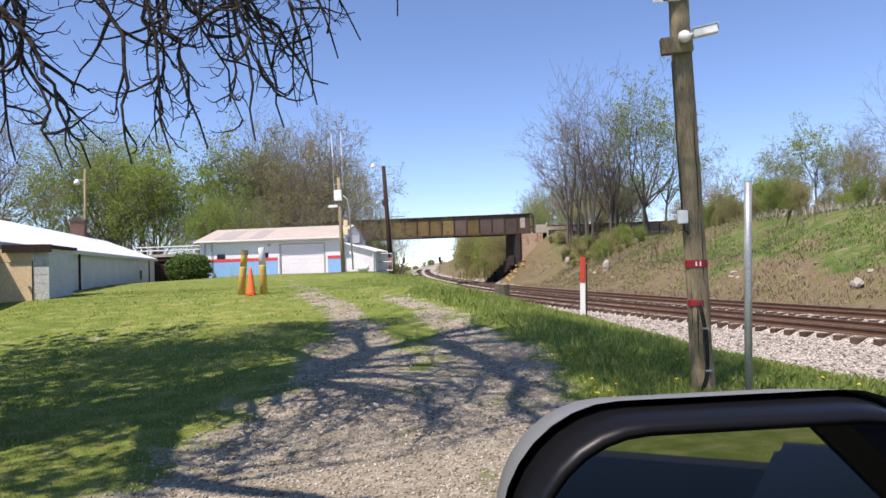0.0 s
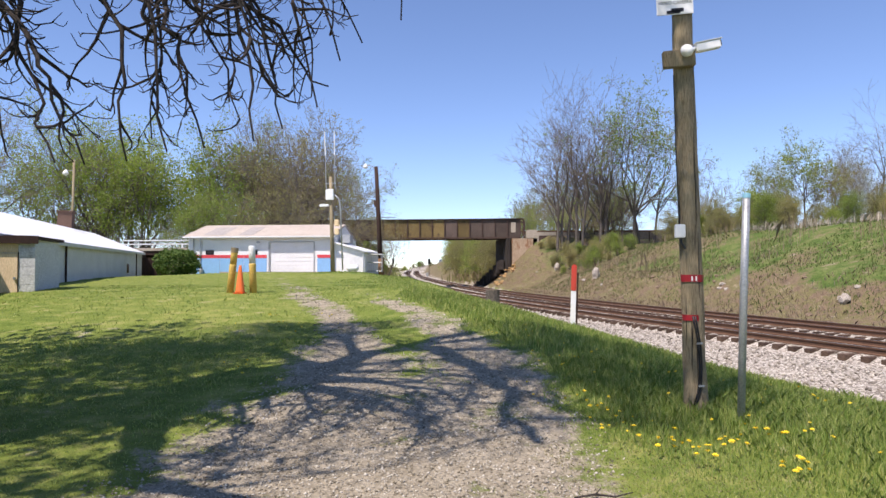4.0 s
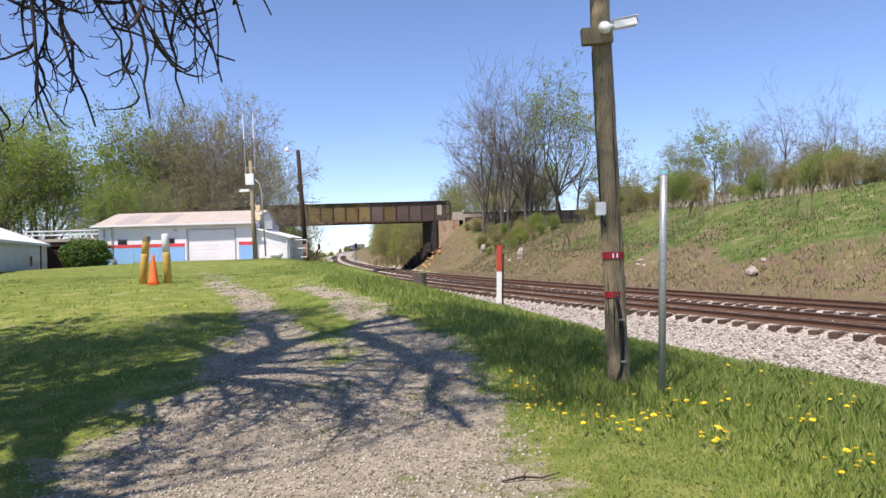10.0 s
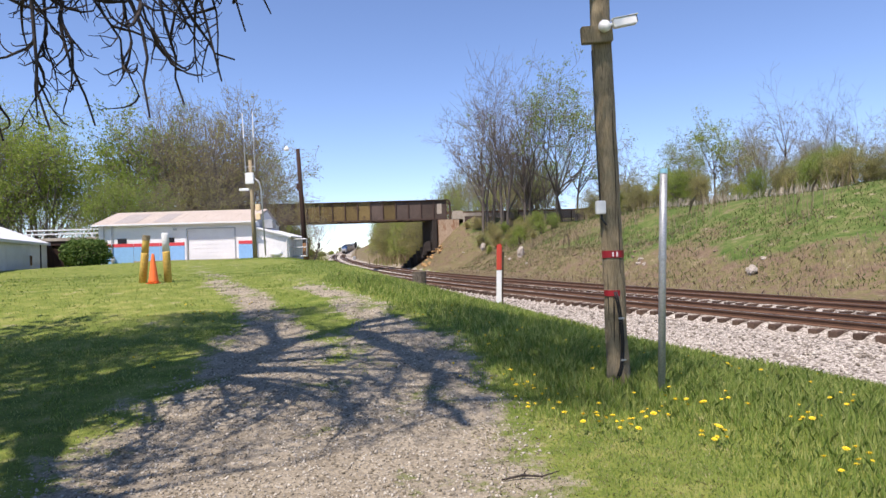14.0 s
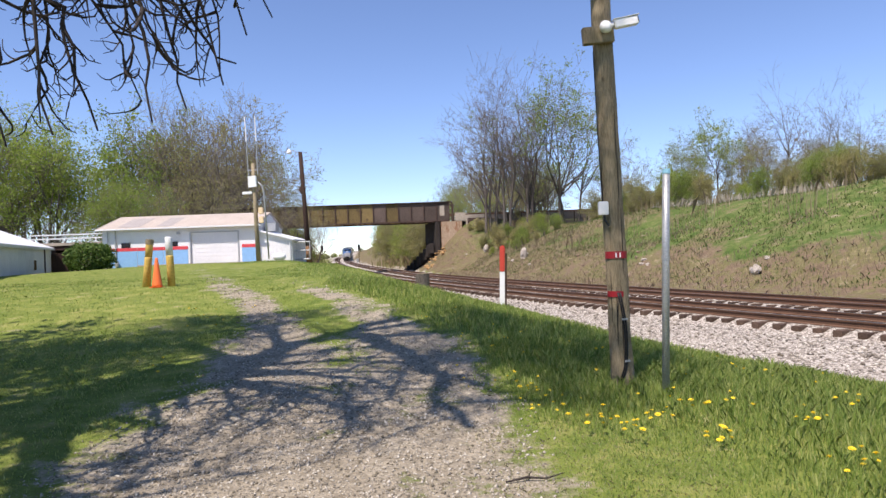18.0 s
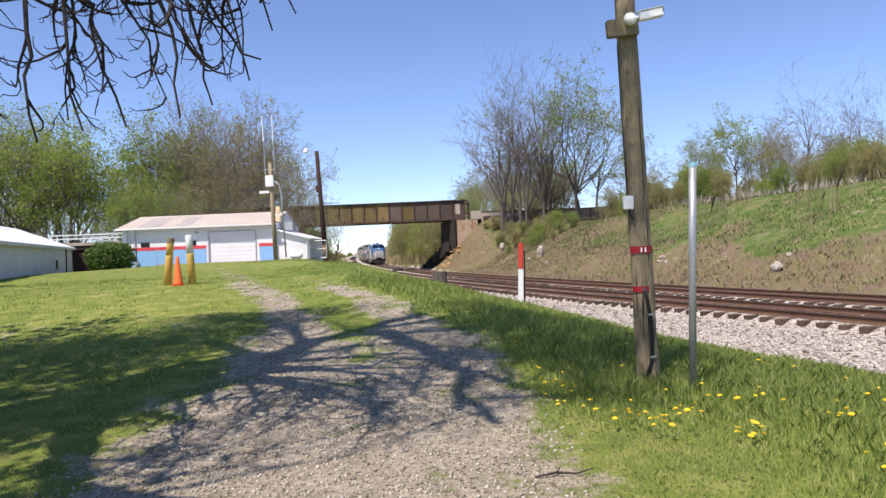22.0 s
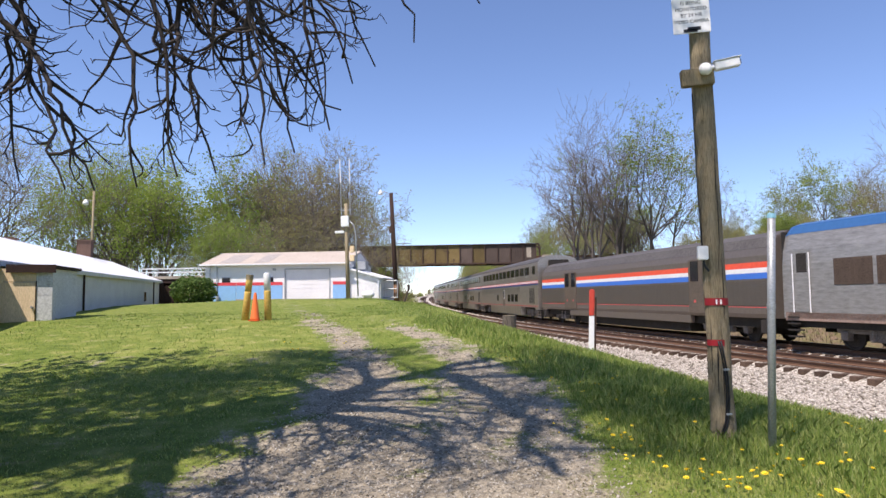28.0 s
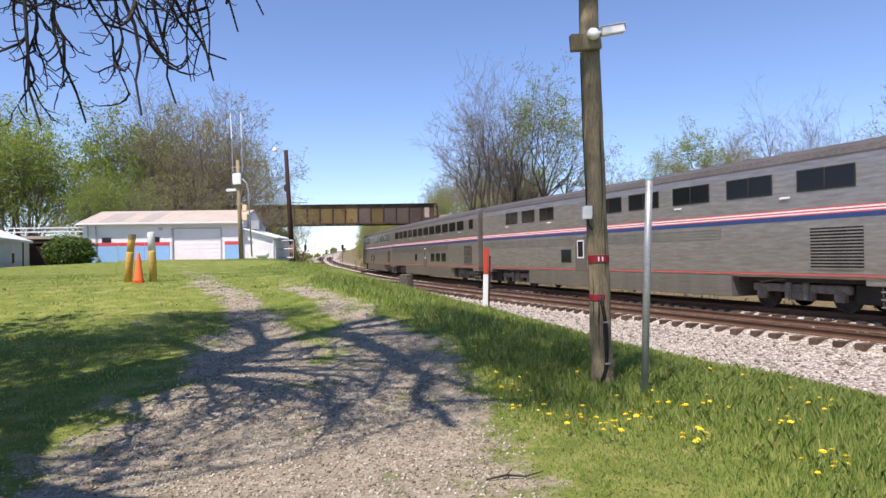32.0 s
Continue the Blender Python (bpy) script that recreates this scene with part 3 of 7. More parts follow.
def grow(rng, lines, tips, p, d, length, radius, level, spec):
    n = spec.get("n", (4, 4, 5, 5, 5))[level]
    pull = (0, 0, spec["lift"][level])
    pts, end = wander(rng, p, d, length, n, spec["bend"][level], pull)
    if "keep" in spec:
        jit = rng.exponential(spec["soft"])
        ok = [spec["keep"](q, jit) for q in pts]
        if not all(ok):
            n = ok.index(False)
            if n < 2:
                return
            pts = pts[:n]
    lines.append((pts, np.linspace(radius, max(radius * spec["taper"], spec.get("thin", 0.004)), n)))
    if level == 0:
        tips.append(pts[-1])
        tips.append(pts[-2])
        return
    for k in range(spec["kids"][level]):
        f = rng.uniform(spec["from"][level], 1.0) if k else 1.0
        i = min(int(f * (n - 1)), n - 2)
        q = pts[i] + (pts[i + 1] - pts[i]) * (f * (n - 1) - i)
        ax = pts[i + 1] - pts[i]
        ax /= np.linalg.norm(ax)
        side = rng.normal(0, 1, 3)
        side -= ax * side.dot(ax)
        side /= np.linalg.norm(side)
        ang = spec["angle"][level] * rng.uniform(0.6, 1.3) * (0.5 if k == 0 else 1.0)
        nd = ax * math.cos(ang) + side * math.sin(ang)
        grow(rng, lines, tips, q, nd, length * rng.uniform(*spec["short"]), max(radius * (1 - 0.45 * f) * 0.62, spec.get("thin", 0.004) * 1.3), level - 1, spec)


def leaf_cloud(rng, tips, per, spread, size, mat, name):
    t = np.repeat(np.array(tips), per, axis=0)
    c = t + rng.normal(0, spread, t.shape)
    n = len(c)
    a, b = rng.normal(0, 1, (n, 3)), rng.normal(0, 1, (n, 3))
    a /= np.linalg.norm(a, axis=1, keepdims=True)
    b -= a * np.sum(a * b, 1, keepdims=True)
    b /= np.linalg.norm(b, axis=1, keepdims=True)
    sz = size * rng.uniform(0.5, 1.4, (n, 1))
    q = np.stack([c - a * sz, c + b * sz * 0.55, c + a * sz, c - b * sz * 0.55], 1)
    return quads_mesh(name, q, 4, mat)


FOREST = dict(thin=0.011, kids=[0, 3, 4, 4, 6], angle=[0, 0.85, 0.8, 0.72, 0.75], bend=[0.2, 0.18, 0.15, 0.12, 0.06], lift=[0.03, 0.06, 0.08, 0.10, 0.03], taper=0.45, short=(0.5, 0.75))
FOREST["from"] = [0, 0.3, 0.3, 0.3, 0.35]

THICKET = dict(kids=[0, 7, 7, 9], angle=[0, 0.8, 0.8, 0.85], bend=[0.2, 0.2, 0.2, 0.15], lift=[0.03, 0.05, 0.06, 0.05], taper=0.45, short=(0.4, 0.7))
THICKET["from"] = [0, 0.1, 0.1, 0.08]


def forest_tree(seed, height, trunks, leaf, per, spread, size, spec=FOREST, levels=4, label="", radius=None, low=0.3):
    """A tree of the wood, at the origin: trunk with limbs, and crown of leaves or buds."""
    rng = np.random.default_rng(seed)
    lines, tips = [], []
    for k in range(trunks):
        lean = rng.normal(0, 0.10 + 0.08 * (trunks > 1), 2)
        p = (rng.normal(0, 0.5 * (trunks > 1)), rng.normal(0, 0.5 * (trunks > 1)), -0.3)
        grow(rng, lines, tips, p, np.array([lean[0], lean[1], 1.0]), height * 0.52 * rng.uniform(0.85, 1.1), radius or height * 0.0135, levels, spec)
    tree = thing("tree", pose(0, 0, 0), label, "tree", "trees of the wood")
    thick = radius or height * 0.0135
    piece("trunk", tubes_mesh("trunk", [q for q in lines if q[1][0] > 0.22 * thick], M_BARK, 5), tree)
    piece("twig_crown", tubes_mesh("twig_crown", [q for q in lines if q[1][0] <= 0.22 * thick], M_FINETWIG, 3), tree)
    tips = [q for q in tips if q[2] > low * height]
    if per:
        piece("crown", leaf_cloud(rng, tips, per, spread, size, leaf, "crown"), tree)
    return tree


def plant(proto, spots, seed, grow_by=(0.85, 1.15)):
    """Copies of the prototypes at the spots (x, y, size)."""
    rng = random.Random(seed)
    for k, (x, y, sc) in enumerate(spots):
        src = proto[k % len(proto)]
        m = pose(x, y, on_ground(x, y), 0, 0, rng.uniform(0, 360))
        ob = copy_thing(src, m)
        q = sc * rng.uniform(*grow_by)
        ob.scale = (q, q, q * rng.uniform(0.95, 1.05))


T_GREEN = [forest_tree(11, 13, 1, M_LEAF, 10, 0.27, 0.105, label="tall tree in fresh light green spring leaf"), forest_tree(12, 13, 2, M_LEAF, 7, 0.24, 0.085, label="forked tree in fresh light green spring leaf")]
T_BUD = [forest_tree(21, 14, 1, M_BUD, 5, 0.16, 0.075, label="grey tree with thin yellow-green buds"), forest_tree(22, 14, 2, M_BUD, 3, 0.16, 0.075, label="many-stemmed tree with thin yellow-green buds"), forest_tree(23, 12, 2, M_BUD, 5, 0.18, 0.08, label="spreading tree with olive spring buds")]
T_THICK = [forest_tree(51, 9, 4, M_LEAF, 5, 0.2, 0.085, label="bushy young tree in light green spring leaf", levels=3, radius=0.09, low=0.05, spec=THICKET), forest_tree(52, 9, 4, M_BUD, 5, 0.2, 0.08, label="bushy thicket with olive spring buds", levels=3, radius=0.08, low=0.05, spec=THICKET)]
T_BARE = [forest_tree(31, 15, 2, M_BUD, 0, 0, 0, label="bare grey tree with several slender stems"), forest_tree(32, 15, 1, M_BUD, 1, 0.15, 0.05, label="bare grey-brown tree with fine twigs")]


def spots_in(n, seed, x0, x1, y0, y1, s0, s1):
    rng = random.Random(seed)
    return [(rng.uniform(x0, x1), rng.uniform(y0, y1), rng.uniform(s0, s1)) for _ in range(n)]


# the wood behind the garage and the shed
plant([T_BUD[0], T_BUD[1], T_BARE[0], T_BUD[2]], spots_in(13, 1, -44, -28.5, 90, 108, 1.4, 1.7), 1)
plant([T_BUD[2], T_BUD[0]], spots_in(6, 41, -36, -19, 74, 80, 0.5, 0.7), 41)
plant([T_GREEN[1], T_GREEN[0], T_BUD[2]], spots_in(5, 42, -41, -33, 78, 84, 0.8, 1.0), 42)
plant([T_GREEN[0], T_GREEN[1], T_GREEN[0]], spots_in(9, 2, -66, -44, 80, 95, 1.4, 1.75), 2)
plant([T_BUD[0], T_BARE[1], T_GREEN[0], T_BARE[0]], spots_in(16, 3, -115, -64, 62, 100, 1.3, 1.65), 3)
plant([T_BARE[0], T_BUD[2], T_GREEN[1], T_BUD[0]], spots_in(9, 4, -85, -36, 112, 135, 1.4, 1.6), 4)
# beyond the bridge, both sides of the line
plant([T_BUD[2], T_GREEN[1], T_BUD[0]], spots_in(9, 5, -44, -33, 112, 146, 0.7, 0.95), 5)
plant([T_GREEN[1], T_BUD[2], T_BARE[0], T_BUD[0]], spots_in(22, 6, 3, 26, 128, 210, 1.0, 1.2), 6)
plant([T_GREEN[1], T_BUD[2]], spots_in(8, 61, -6, 10, 112, 128, 0.5, 0.65), 61)
plant([T_BUD[1], T_GREEN[0], T_BUD[2]], [q for q in spots_in(24, 7, -150, 60, 330, 460, 1.0, 1.3) if not -0.21 < q[0] / q[1] < -0.09], 7)
plant([T_THICK[0], T_THICK[1]], spots_in(12, 71, -160, -60, 760, 860, 0.9, 1.2), 71)
rgt = random.Random(31)
for n, s0, s1, d0, d1, kinds, z0, z1 in ((16, 86, 130, 6, 12, (1, 0, 1), 0.7, 1.0), (18, 130, 230, 6, 13, (0, 1, 1), 0.9, 1.25), (18, 90, 210, -GAP - 15, -GAP - 7.5, (1, 0, 1), 0.55, 0.85), (16, 250, 420, -34, -12, (0, 1), 0.8, 1.0), (16, 250, 420, 8, 30, (0, 1), 0.8, 1.0)):
    line = [(track_at(rgt.uniform(s0, s1), rgt.uniform(d0, d1))[0], rgt.uniform(z0, z1)) for _ in range(n)]
    plant([T_THICK[k] for k in kinds], [(p.x, p.y, z) for p, z in line if p.x / p.y > -0.095 or p.x / p.y < -0.212], n)
# on the hill over the cutting
plant([T_BARE[0], T_BARE[1], T_BARE[0], T_BUD[1]], [(5.0, 81.5, 1.02), (6.3, 83.0, 1.12), (7.6, 80.5, 1.08), (8.8, 82.6, 1.16), (10.2, 81.0, 1.05), (11.4, 83.2, 1.1)], 8, (0.97, 1.03))
plant([T_BARE[0], T_BARE[1]], spots_in(4, 81, 3, 22, 80, 84, 0.4, 0.6), 81)
plant([T_GREEN[1], T_BUD[0]], [(14.6, 81, 1.3), (16.8, 83, 1.0)], 9, (0.98, 1.02))
plant([T_BARE[1], T_BUD[1], T_BARE[0], T_BUD[2]], spots_in(26, 10, 22, 80, 98, 135, 0.7, 0.95), 10)
plant([T_GREEN[0], T_GREEN[1], T_BUD[2]], [(30, 72, 0.75), (27.5, 76, 0.65), (33.5, 70, 0.62)], 11)
plant([T_BARE[1], T_BARE[0], T_BUD[0], T_BARE[1]], [(37, 72, 0.72), (41, 70, 0.78), (53, 68, 0.85), (46, 74, 0.65), (60, 64, 0.8), (41, 60, 0.35), (36, 62, 0.35), (45, 58, 0.4), (50, 55, 0.4)], 12)
plant([T_BUD[2], T_BUD[1]], spots_in(14, 13, 26, 62, 52, 66, 0.28, 0.45), 13)
crest = random.Random(55)
line = [(track_at(crest.uniform(-2, 62), crest.uniform(17.5, 27))[0], crest.uniform(0.24, 0.46)) for _ in range(64)]
plant([T_THICK[1], T_THICK[0], T_THICK[1]], [(p.x, p.y, z) for p, z in line], 56)
line = [(track_at(crest.uniform(52, 70), crest.uniform(8, 16))[0], crest.uniform(0.12, 0.26)) for _ in range(26)]
plant([T_THICK[1], T_THICK[0]], [(p.x, p.y, z) for p, z in line], 57)
for src in T_GREEN + T_BUD + T_BARE + T_THICK:
    src.matrix_basis = pose(-92 + 6 * (T_GREEN + T_BUD + T_BARE + T_THICK).index(src), 124, 0.4)


# ---- the old tree over the drive ----
def crooked(rng, a, b, sag, n, kink):
    """A knobbly line from a to b that droops by sag on the way."""
    a, b = np.array(a, float), np.array(b, float)
    f = np.linspace(0, 1, n)[:, None]
    pts = a + (b - a) * f + np.array([0, 0, 1.0]) * sag * (f - f * f) * 4
    wob = np.cumsum(rng.normal(0, kink, (n, 3)), axis=0)
    wob -= f * wob[-1]
    return pts + wob


def side_shoots(rng, lines, pts, rad, gap, length, droop, curl, level, keep):
    """Shoots on both sides of a branch, at even gaps, that droop and turn up at their tips."""
    seg = np.linalg.norm(np.diff(pts, axis=0), axis=1)
    run = np.concatenate([[0], np.cumsum(seg)])
    at, flip = rng.uniform(0.2, 1.0) * gap, 1
    while at < run[-1]:
        i = min(int(np.searchsorted(run, at)) - 1, len(pts) - 2)
        q = pts[i] + (pts[i + 1] - pts[i]) * (at - run[i]) / seg[i]
        ax = (pts[i + 1] - pts[i]) / seg[i]
        side = np.cross(ax, (0, 0, 1.0)) + rng.normal(0, 0.45, 3)
        side /= np.linalg.norm(side)
        flip = -flip
        d = ax * rng.uniform(0.35, 0.9) + side * flip + np.array([0, 0, droop * rng.uniform(0.3, 1.3)])
        d /= np.linalg.norm(d)
        ln = length * rng.uniform(0.45, 1.25) * (1.1 - 0.5 * at / run[-1])
        n = 6 if level else 5
        sh, cur = [q], np.zeros(3)
        for k in range(n):
            cur = 0.4 * cur + rng.normal(0, 0.24, 3)
            d = d + cur + np.array([0, 0, droop * 0.22 * (1 - k / n) + curl * (k / n) ** 2])
            d /= np.linalg.norm(d)
            sh.append(sh[-1] + d * ln / n)
        sh = np.array(sh)
        r = min(rad * (0.62 if level else 0.5), 0.018 * ln + 0.0035)
        jit = rng.exponential(1.3)
        if all(keep(p, jit) for p in sh[1:]):
            lines.append((sh, np.linspace(max(r, 0.0055), 0.0038, n + 1)))
            if level:
                side_shoots(rng, lines, sh, r, 0.16, min(0.42, ln * 0.42), droop * 0.5, curl, level - 1, keep)
        at += gap * rng.uniform(0.6, 1.4)


def old_tree():
    rng = np.random.default_rng(5)
    bx, by = -6.55, 5.4
    bz = on_ground(bx, by)
    tree = thing("old_tree", pose(bx, by, bz), "big old tree with furrowed bark and drooping bare branches", "tree")
    base = np.array([bx, by, bz])
    bm = bmesh.new()
    sides = 84
    prof = [(-0.3, 1.25), (0.0, 1.04), (0.25, 0.90), (0.5, 0.82), (0.9, 0.73), (1.5, 0.70), (2.2, 0.65), (3.0, 0.61), (4.2, 0.575), (5.4, 0.54), (7.0, 0.47), (8.6, 0.40), (10.0, 0.30)]
    rings = []
    for z in np.concatenate([np.arange(-0.3, 5.6, 0.11), np.arange(5.6, 10.1, 0.55)]):
        r = float(np.interp(z, [p[0] for p in prof], [p[1] for p in prof]))
        ring = []
        for k in range(sides):
            a = 2 * math.pi * k / sides
            c, sn = math.cos(a), math.sin(a)
            ridge = abs(noise.noise(Vector((c * 7.5, sn * 7.5, z * 0.9)))) + 0.5 * abs(noise.noise(Vector((c * 15, sn * 15, z * 2.4 + 7))))
            rr = r * (1 + 0.05 * math.sin(5 * a + 0.4 * z) * (1.8 if z < 0.6 else 0.7)) + 0.14 * ridge - 0.035
            ring.append(bm.verts.new((rr * c + 0.012 * z, rr * sn - 0.03 * z, z)))
        rings.append(ring)
    for a, b in zip(rings, rings[1:]):
        for k in range(sides):
            bm.faces.new((a[k], a[(k + 1) % sides], b[(k + 1) % sides], b[k]))
    part("trunk", bm, M_TRUNK, tree, smooth=True)

    def low_skirt(p, jit):
        """The skirt of the crown: it hangs lowest beside the trunk and lifts clear of the drive."""
        v = p + base - np.array([-0.1, 0.0, 1.85])
        out = math.hypot(v[0], v[1])
        az, el = math.degrees(math.atan2(v[0], v[1])), math.degrees(math.atan2(v[2], out))
        return el - jit > np.interp(az, [-70, -45, -37, -30, -23, -19, -16, -12, -6, 4, 40], [6.0, 6.5, 7.0, 8.5, 10.5, 13.0, 16.5, 21.0, 24.0, 28.0, 36.0])

    def spot(az, el, d):
        a, e = radians(az), radians(el)
        return np.array([-0.1 + d * math.sin(a), d * math.cos(a), 1.85 + d * math.tan(e)]) - base

    # hanging limbs: azimuth, elevation and distance of their upper and lower ends, sag, radius
    limbs = [(-46, 22, 7.4, -36, 8, 6.2, 0.25, 0.045), (-42, 27, 7.0, -38, 8, 6.6, 0.2, 0.045), (-40, 32, 6.6, -33, 8.5, 6.0, 0.3, 0.05), (-37, 33, 6.4, -30, 9.5, 5.8, 0.3, 0.05),
             (-34, 33, 6.2, -27, 10, 6.2, 0.3, 0.05), (-41, 25, 6.8, -16.5, 15.8, 6.8, 0.5, 0.055), (-31, 34, 6.0, -23, 10.8, 5.6, 0.35, 0.045), (-29, 36, 6.4, -20.5, 12, 6.4, 0.4, 0.045),
             (-26, 36, 6.2, -17.5, 14, 6.0, 0.45, 0.045), (-24, 37, 6.4, -15.5, 18, 6.0, 0.4, 0.04), (-22, 37, 6.6, -10, 21.5, 6.4, 0.45, 0.04), (-18, 38, 6.8, -4, 24.5, 6.8, 0.35, 0.035),
             (-43, 33, 8.5, -41, 8.5, 7.8, 0.3, 0.05), (-35, 35, 8.2, -31, 10.5, 8.0, 0.3, 0.05), (-29, 36, 8.0, -24, 12.5, 8.2, 0.3, 0.045), (-48, 30, 6.2, -44, 9, 5.8, 0.2, 0.04),
             (-33, 36, 5.6, -21, 15, 5.2, 0.45, 0.035), (-52, 33, 7.0, -50, 10, 6.4, 0.2, 0.045), (-24, 38, 7.6, -18, 15.5, 7.8, 0.35, 0.04), (-27, 34, 6.8, -13.5, 19.5, 7.2, 0.5, 0.04), (-38, 30, 7.0, -25, 14, 6.6, 0.5, 0.045)]
    for a0, e0, d0, a1, e1, d1, sag, r in limbs:
        pts = crooked(rng, spot(a0, e0, d0), spot(a1, e1, d1), sag, 18, 0.055)
        lead = crooked(rng, (-0.06 * 8, -0.03 * 8, 7.6 + rng.uniform(-1.0, 2.0)), pts[0], 0.5, 9, 0.06)
        own = [(np.concatenate([lead[:-1], pts]), np.concatenate([np.linspace(0.11, r, 8), np.linspace(r, 0.008, 18)]))]
        side_shoots(rng, own, pts, r, 0.20, 1.05, -0.55, 0.55, 1, low_skirt)
        piece("limb", tubes_mesh("limb", own, M_TWIG, 6), tree)

    # the upper crown that shades the drive: foot of each limb's shade on the ground, and its height over it
    slope = 1 / math.tan(SUN_UP)

    def over(gx, gy, h):
        return np.array([gx + SUN_FROM.x * slope * h, gy + SUN_FROM.y * slope * h, on_ground(gx, gy) + h]) - base

    crown = [([(-4.3, 8.5, 7.4), (-4.9, 7.3, 8.0), (-4.1, 7.4, 8.6), (-3.4, 8.4, 9.2), (-3.05, 9.7, 10.0), (-2.6, 11.1, 11.2), (-1.75, 11.9, 12.0), (-0.9, 12.9, 12.8)], 0.44, 0.14, 0.3),
             ([(-2.2, 11.6, 11.5), (-1.5, 11.5, 11.2), (-0.95, 10.5, 10.6), (-0.4, 9.4, 10.2), (-0.1, 8.7, 9.8), (-0.2, 7.8, 9.5), (0.2, 6.6, 9.4)], 0.24, 0.06, 0.5),
             ([(-4.2, 8.8, 7.8), (-4.2, 7.2, 7.6), (-3.75, 5.9, 7.4), (-3.4, 5.2, 7.4), (-2.3, 4.85, 7.6), (-1.2, 4.7, 7.8)], 0.30, 0.05, 0.5),
             ([(-3.0, 8.6, 8.6), (-2.1, 8.2, 8.2), (-1.3, 7.6, 8.2), (-0.8, 6.6, 8.4)], 0.10, 0.02, 0.6),
             ([(-1.2, 11.3, 10.8), (0.2, 11.4, 10.6), (1.4, 11.0, 10.4), (2.4, 10.4, 10.2)], 0.13, 0.03, 2.6),
             ([(-2.0, 11.6, 11.4), (-0.2, 12.6, 11.4), (1.2, 13.2, 11.4), (2.3, 13.8, 11.2)], 0.13, 0.03, 2.6),
             ([(-3.2, 10.0, 9.6), (-4.3, 10.9, 9.6), (-5.4, 11.3, 9.8), (-6.8, 11.2, 10.0)], 0.16, 0.05, 3.0),
             ([(-4.0, 9.0, 7.0), (-5.2, 8.4, 7.2), (-6.6, 8.2, 7.6), (-8.0, 8.6, 8.0)], 0.16, 0.05, 2.0),
             ([(-2.6, 10.4, 10.4), (-3.3, 12.2, 10.6), (-4.4, 13.0, 10.8), (-5.6, 13.2, 11.0)], 0.13, 0.04, 3.0),
             ([(-3.9, 7.0, 5.8), (-4.8, 7.6, 6.4), (-6.2, 7.3, 7.0), (-7.6, 7.4, 7.4)], 0.16, 0.05, 2.0),
             ([(-0.6, 9.8, 10.2), (0.4, 9.4, 10.0), (1.4, 9.2, 9.8), (2.2, 8.9, 9.6)], 0.10, 0.02, 2.4)]
    spec = dict(n=(5, 6, 7), kids=[0, 5, 6], angle=[0, 0.9, 0.8], bend=[0.30, 0.26, 0.2], lift=[0.05, 0.0, 0.02], taper=0.4, short=(0.4, 0.7), thin=0.007)
    spec["from"] = [0, 0.15, 0.15]

    def clear(q, jit):
        v = q + base - np.array([-0.1, 0.0, 1.85])
        out = math.hypot(v[0], v[1])
        g = q + base
        gx, gy = g[0] - SUN_FROM.x * slope * g[2], g[1] - SUN_FROM.y * slope * g[2]
        sunny = gy < 6.6 + 0.35 * jit and gx > -2.9 and gx < 4
        return v[2] > 0.62 * out and not (sunny and gy < 4.6 + 0.5 * (gx + 3) + 0.6 * jit) and gy < 14.6 + 0.2 * jit - 0.2 * abs(gx + 2)

    spec["keep"], spec["soft"] = clear, 1.0
    for line, r0, r1, many in crown:
        own, pts = [], []
        for p, q in zip(line, line[1:]):
            seg = crooked(rng, over(*p), over(*q), 0.0, 6, 0.05)
            pts += list(seg if not pts else seg[1:])
        pts = np.array(pts)
        own.append((pts, np.linspace(r0, r1, len(pts))))
        n = int(many * len(pts))
        for k in range(n):
            i = int((0.15 + 0.85 * (k + rng.uniform(0, 1)) / n) * (len(pts) - 2))
            ax = pts[i + 1] - pts[i]
            ax /= np.linalg.norm(ax)
            side = rng.normal(0, 1, 3)
            side -= ax * side.dot(ax)
            side /= np.linalg.norm(side)
            d = ax * 0.6 + side
            grow(rng, own, [], pts[i], d / np.linalg.norm(d), rng.uniform(1.3, 2.6), min(r0 * 0.3, 0.05) * rng.uniform(0.5, 1.0), 2, spec)
        piece("limb", tubes_mesh("limb", own, M_TWIG, 6), tree)


old_tree()

# three trees out of view, added only to cast shade on the lawn
shade = forest_tree(61, 9.5, 1, M_BUSH, 5, 0.28, 0.12, label="unseen leafy tree added to shade the lawn", low=0.3)
shade.matrix_basis = pose(-11.7, 3.7, on_ground(-11.7, 3.7)) @ Matrix.Diagonal((1.15, 1.15, 1.3, 1))
plant([shade], [(-10.0, 1.4, 1.05), (-8.6, 0.0, 0.98)], 44, (0.98, 1.02))
plant([T_BUD[0], T_BARE[0], T_BUD[1], T_BARE[1]], [(-17.5, 76, 0.5), (-19.5, 79, 0.55), (-16.2, 80, 0.45), (-21.5, 76.5, 0.5)], 43)
plant([T_THICK[0], T_THICK[1], T_THICK[0]], [(-24.5, 108, 0.8), (-25.5, 118, 0.85), (-28, 112, 0.9), (-30, 126, 0.95)], 45)
plant([T_THICK[1], T_THICK[0]], [(-0.2 * y + k, y, 0.5) for k, y in ((0, 430), (5, 450), (9, 480), (14, 470), (18, 440), (23, 460), (27, 490), (-5, 440), (32, 470))], 46)

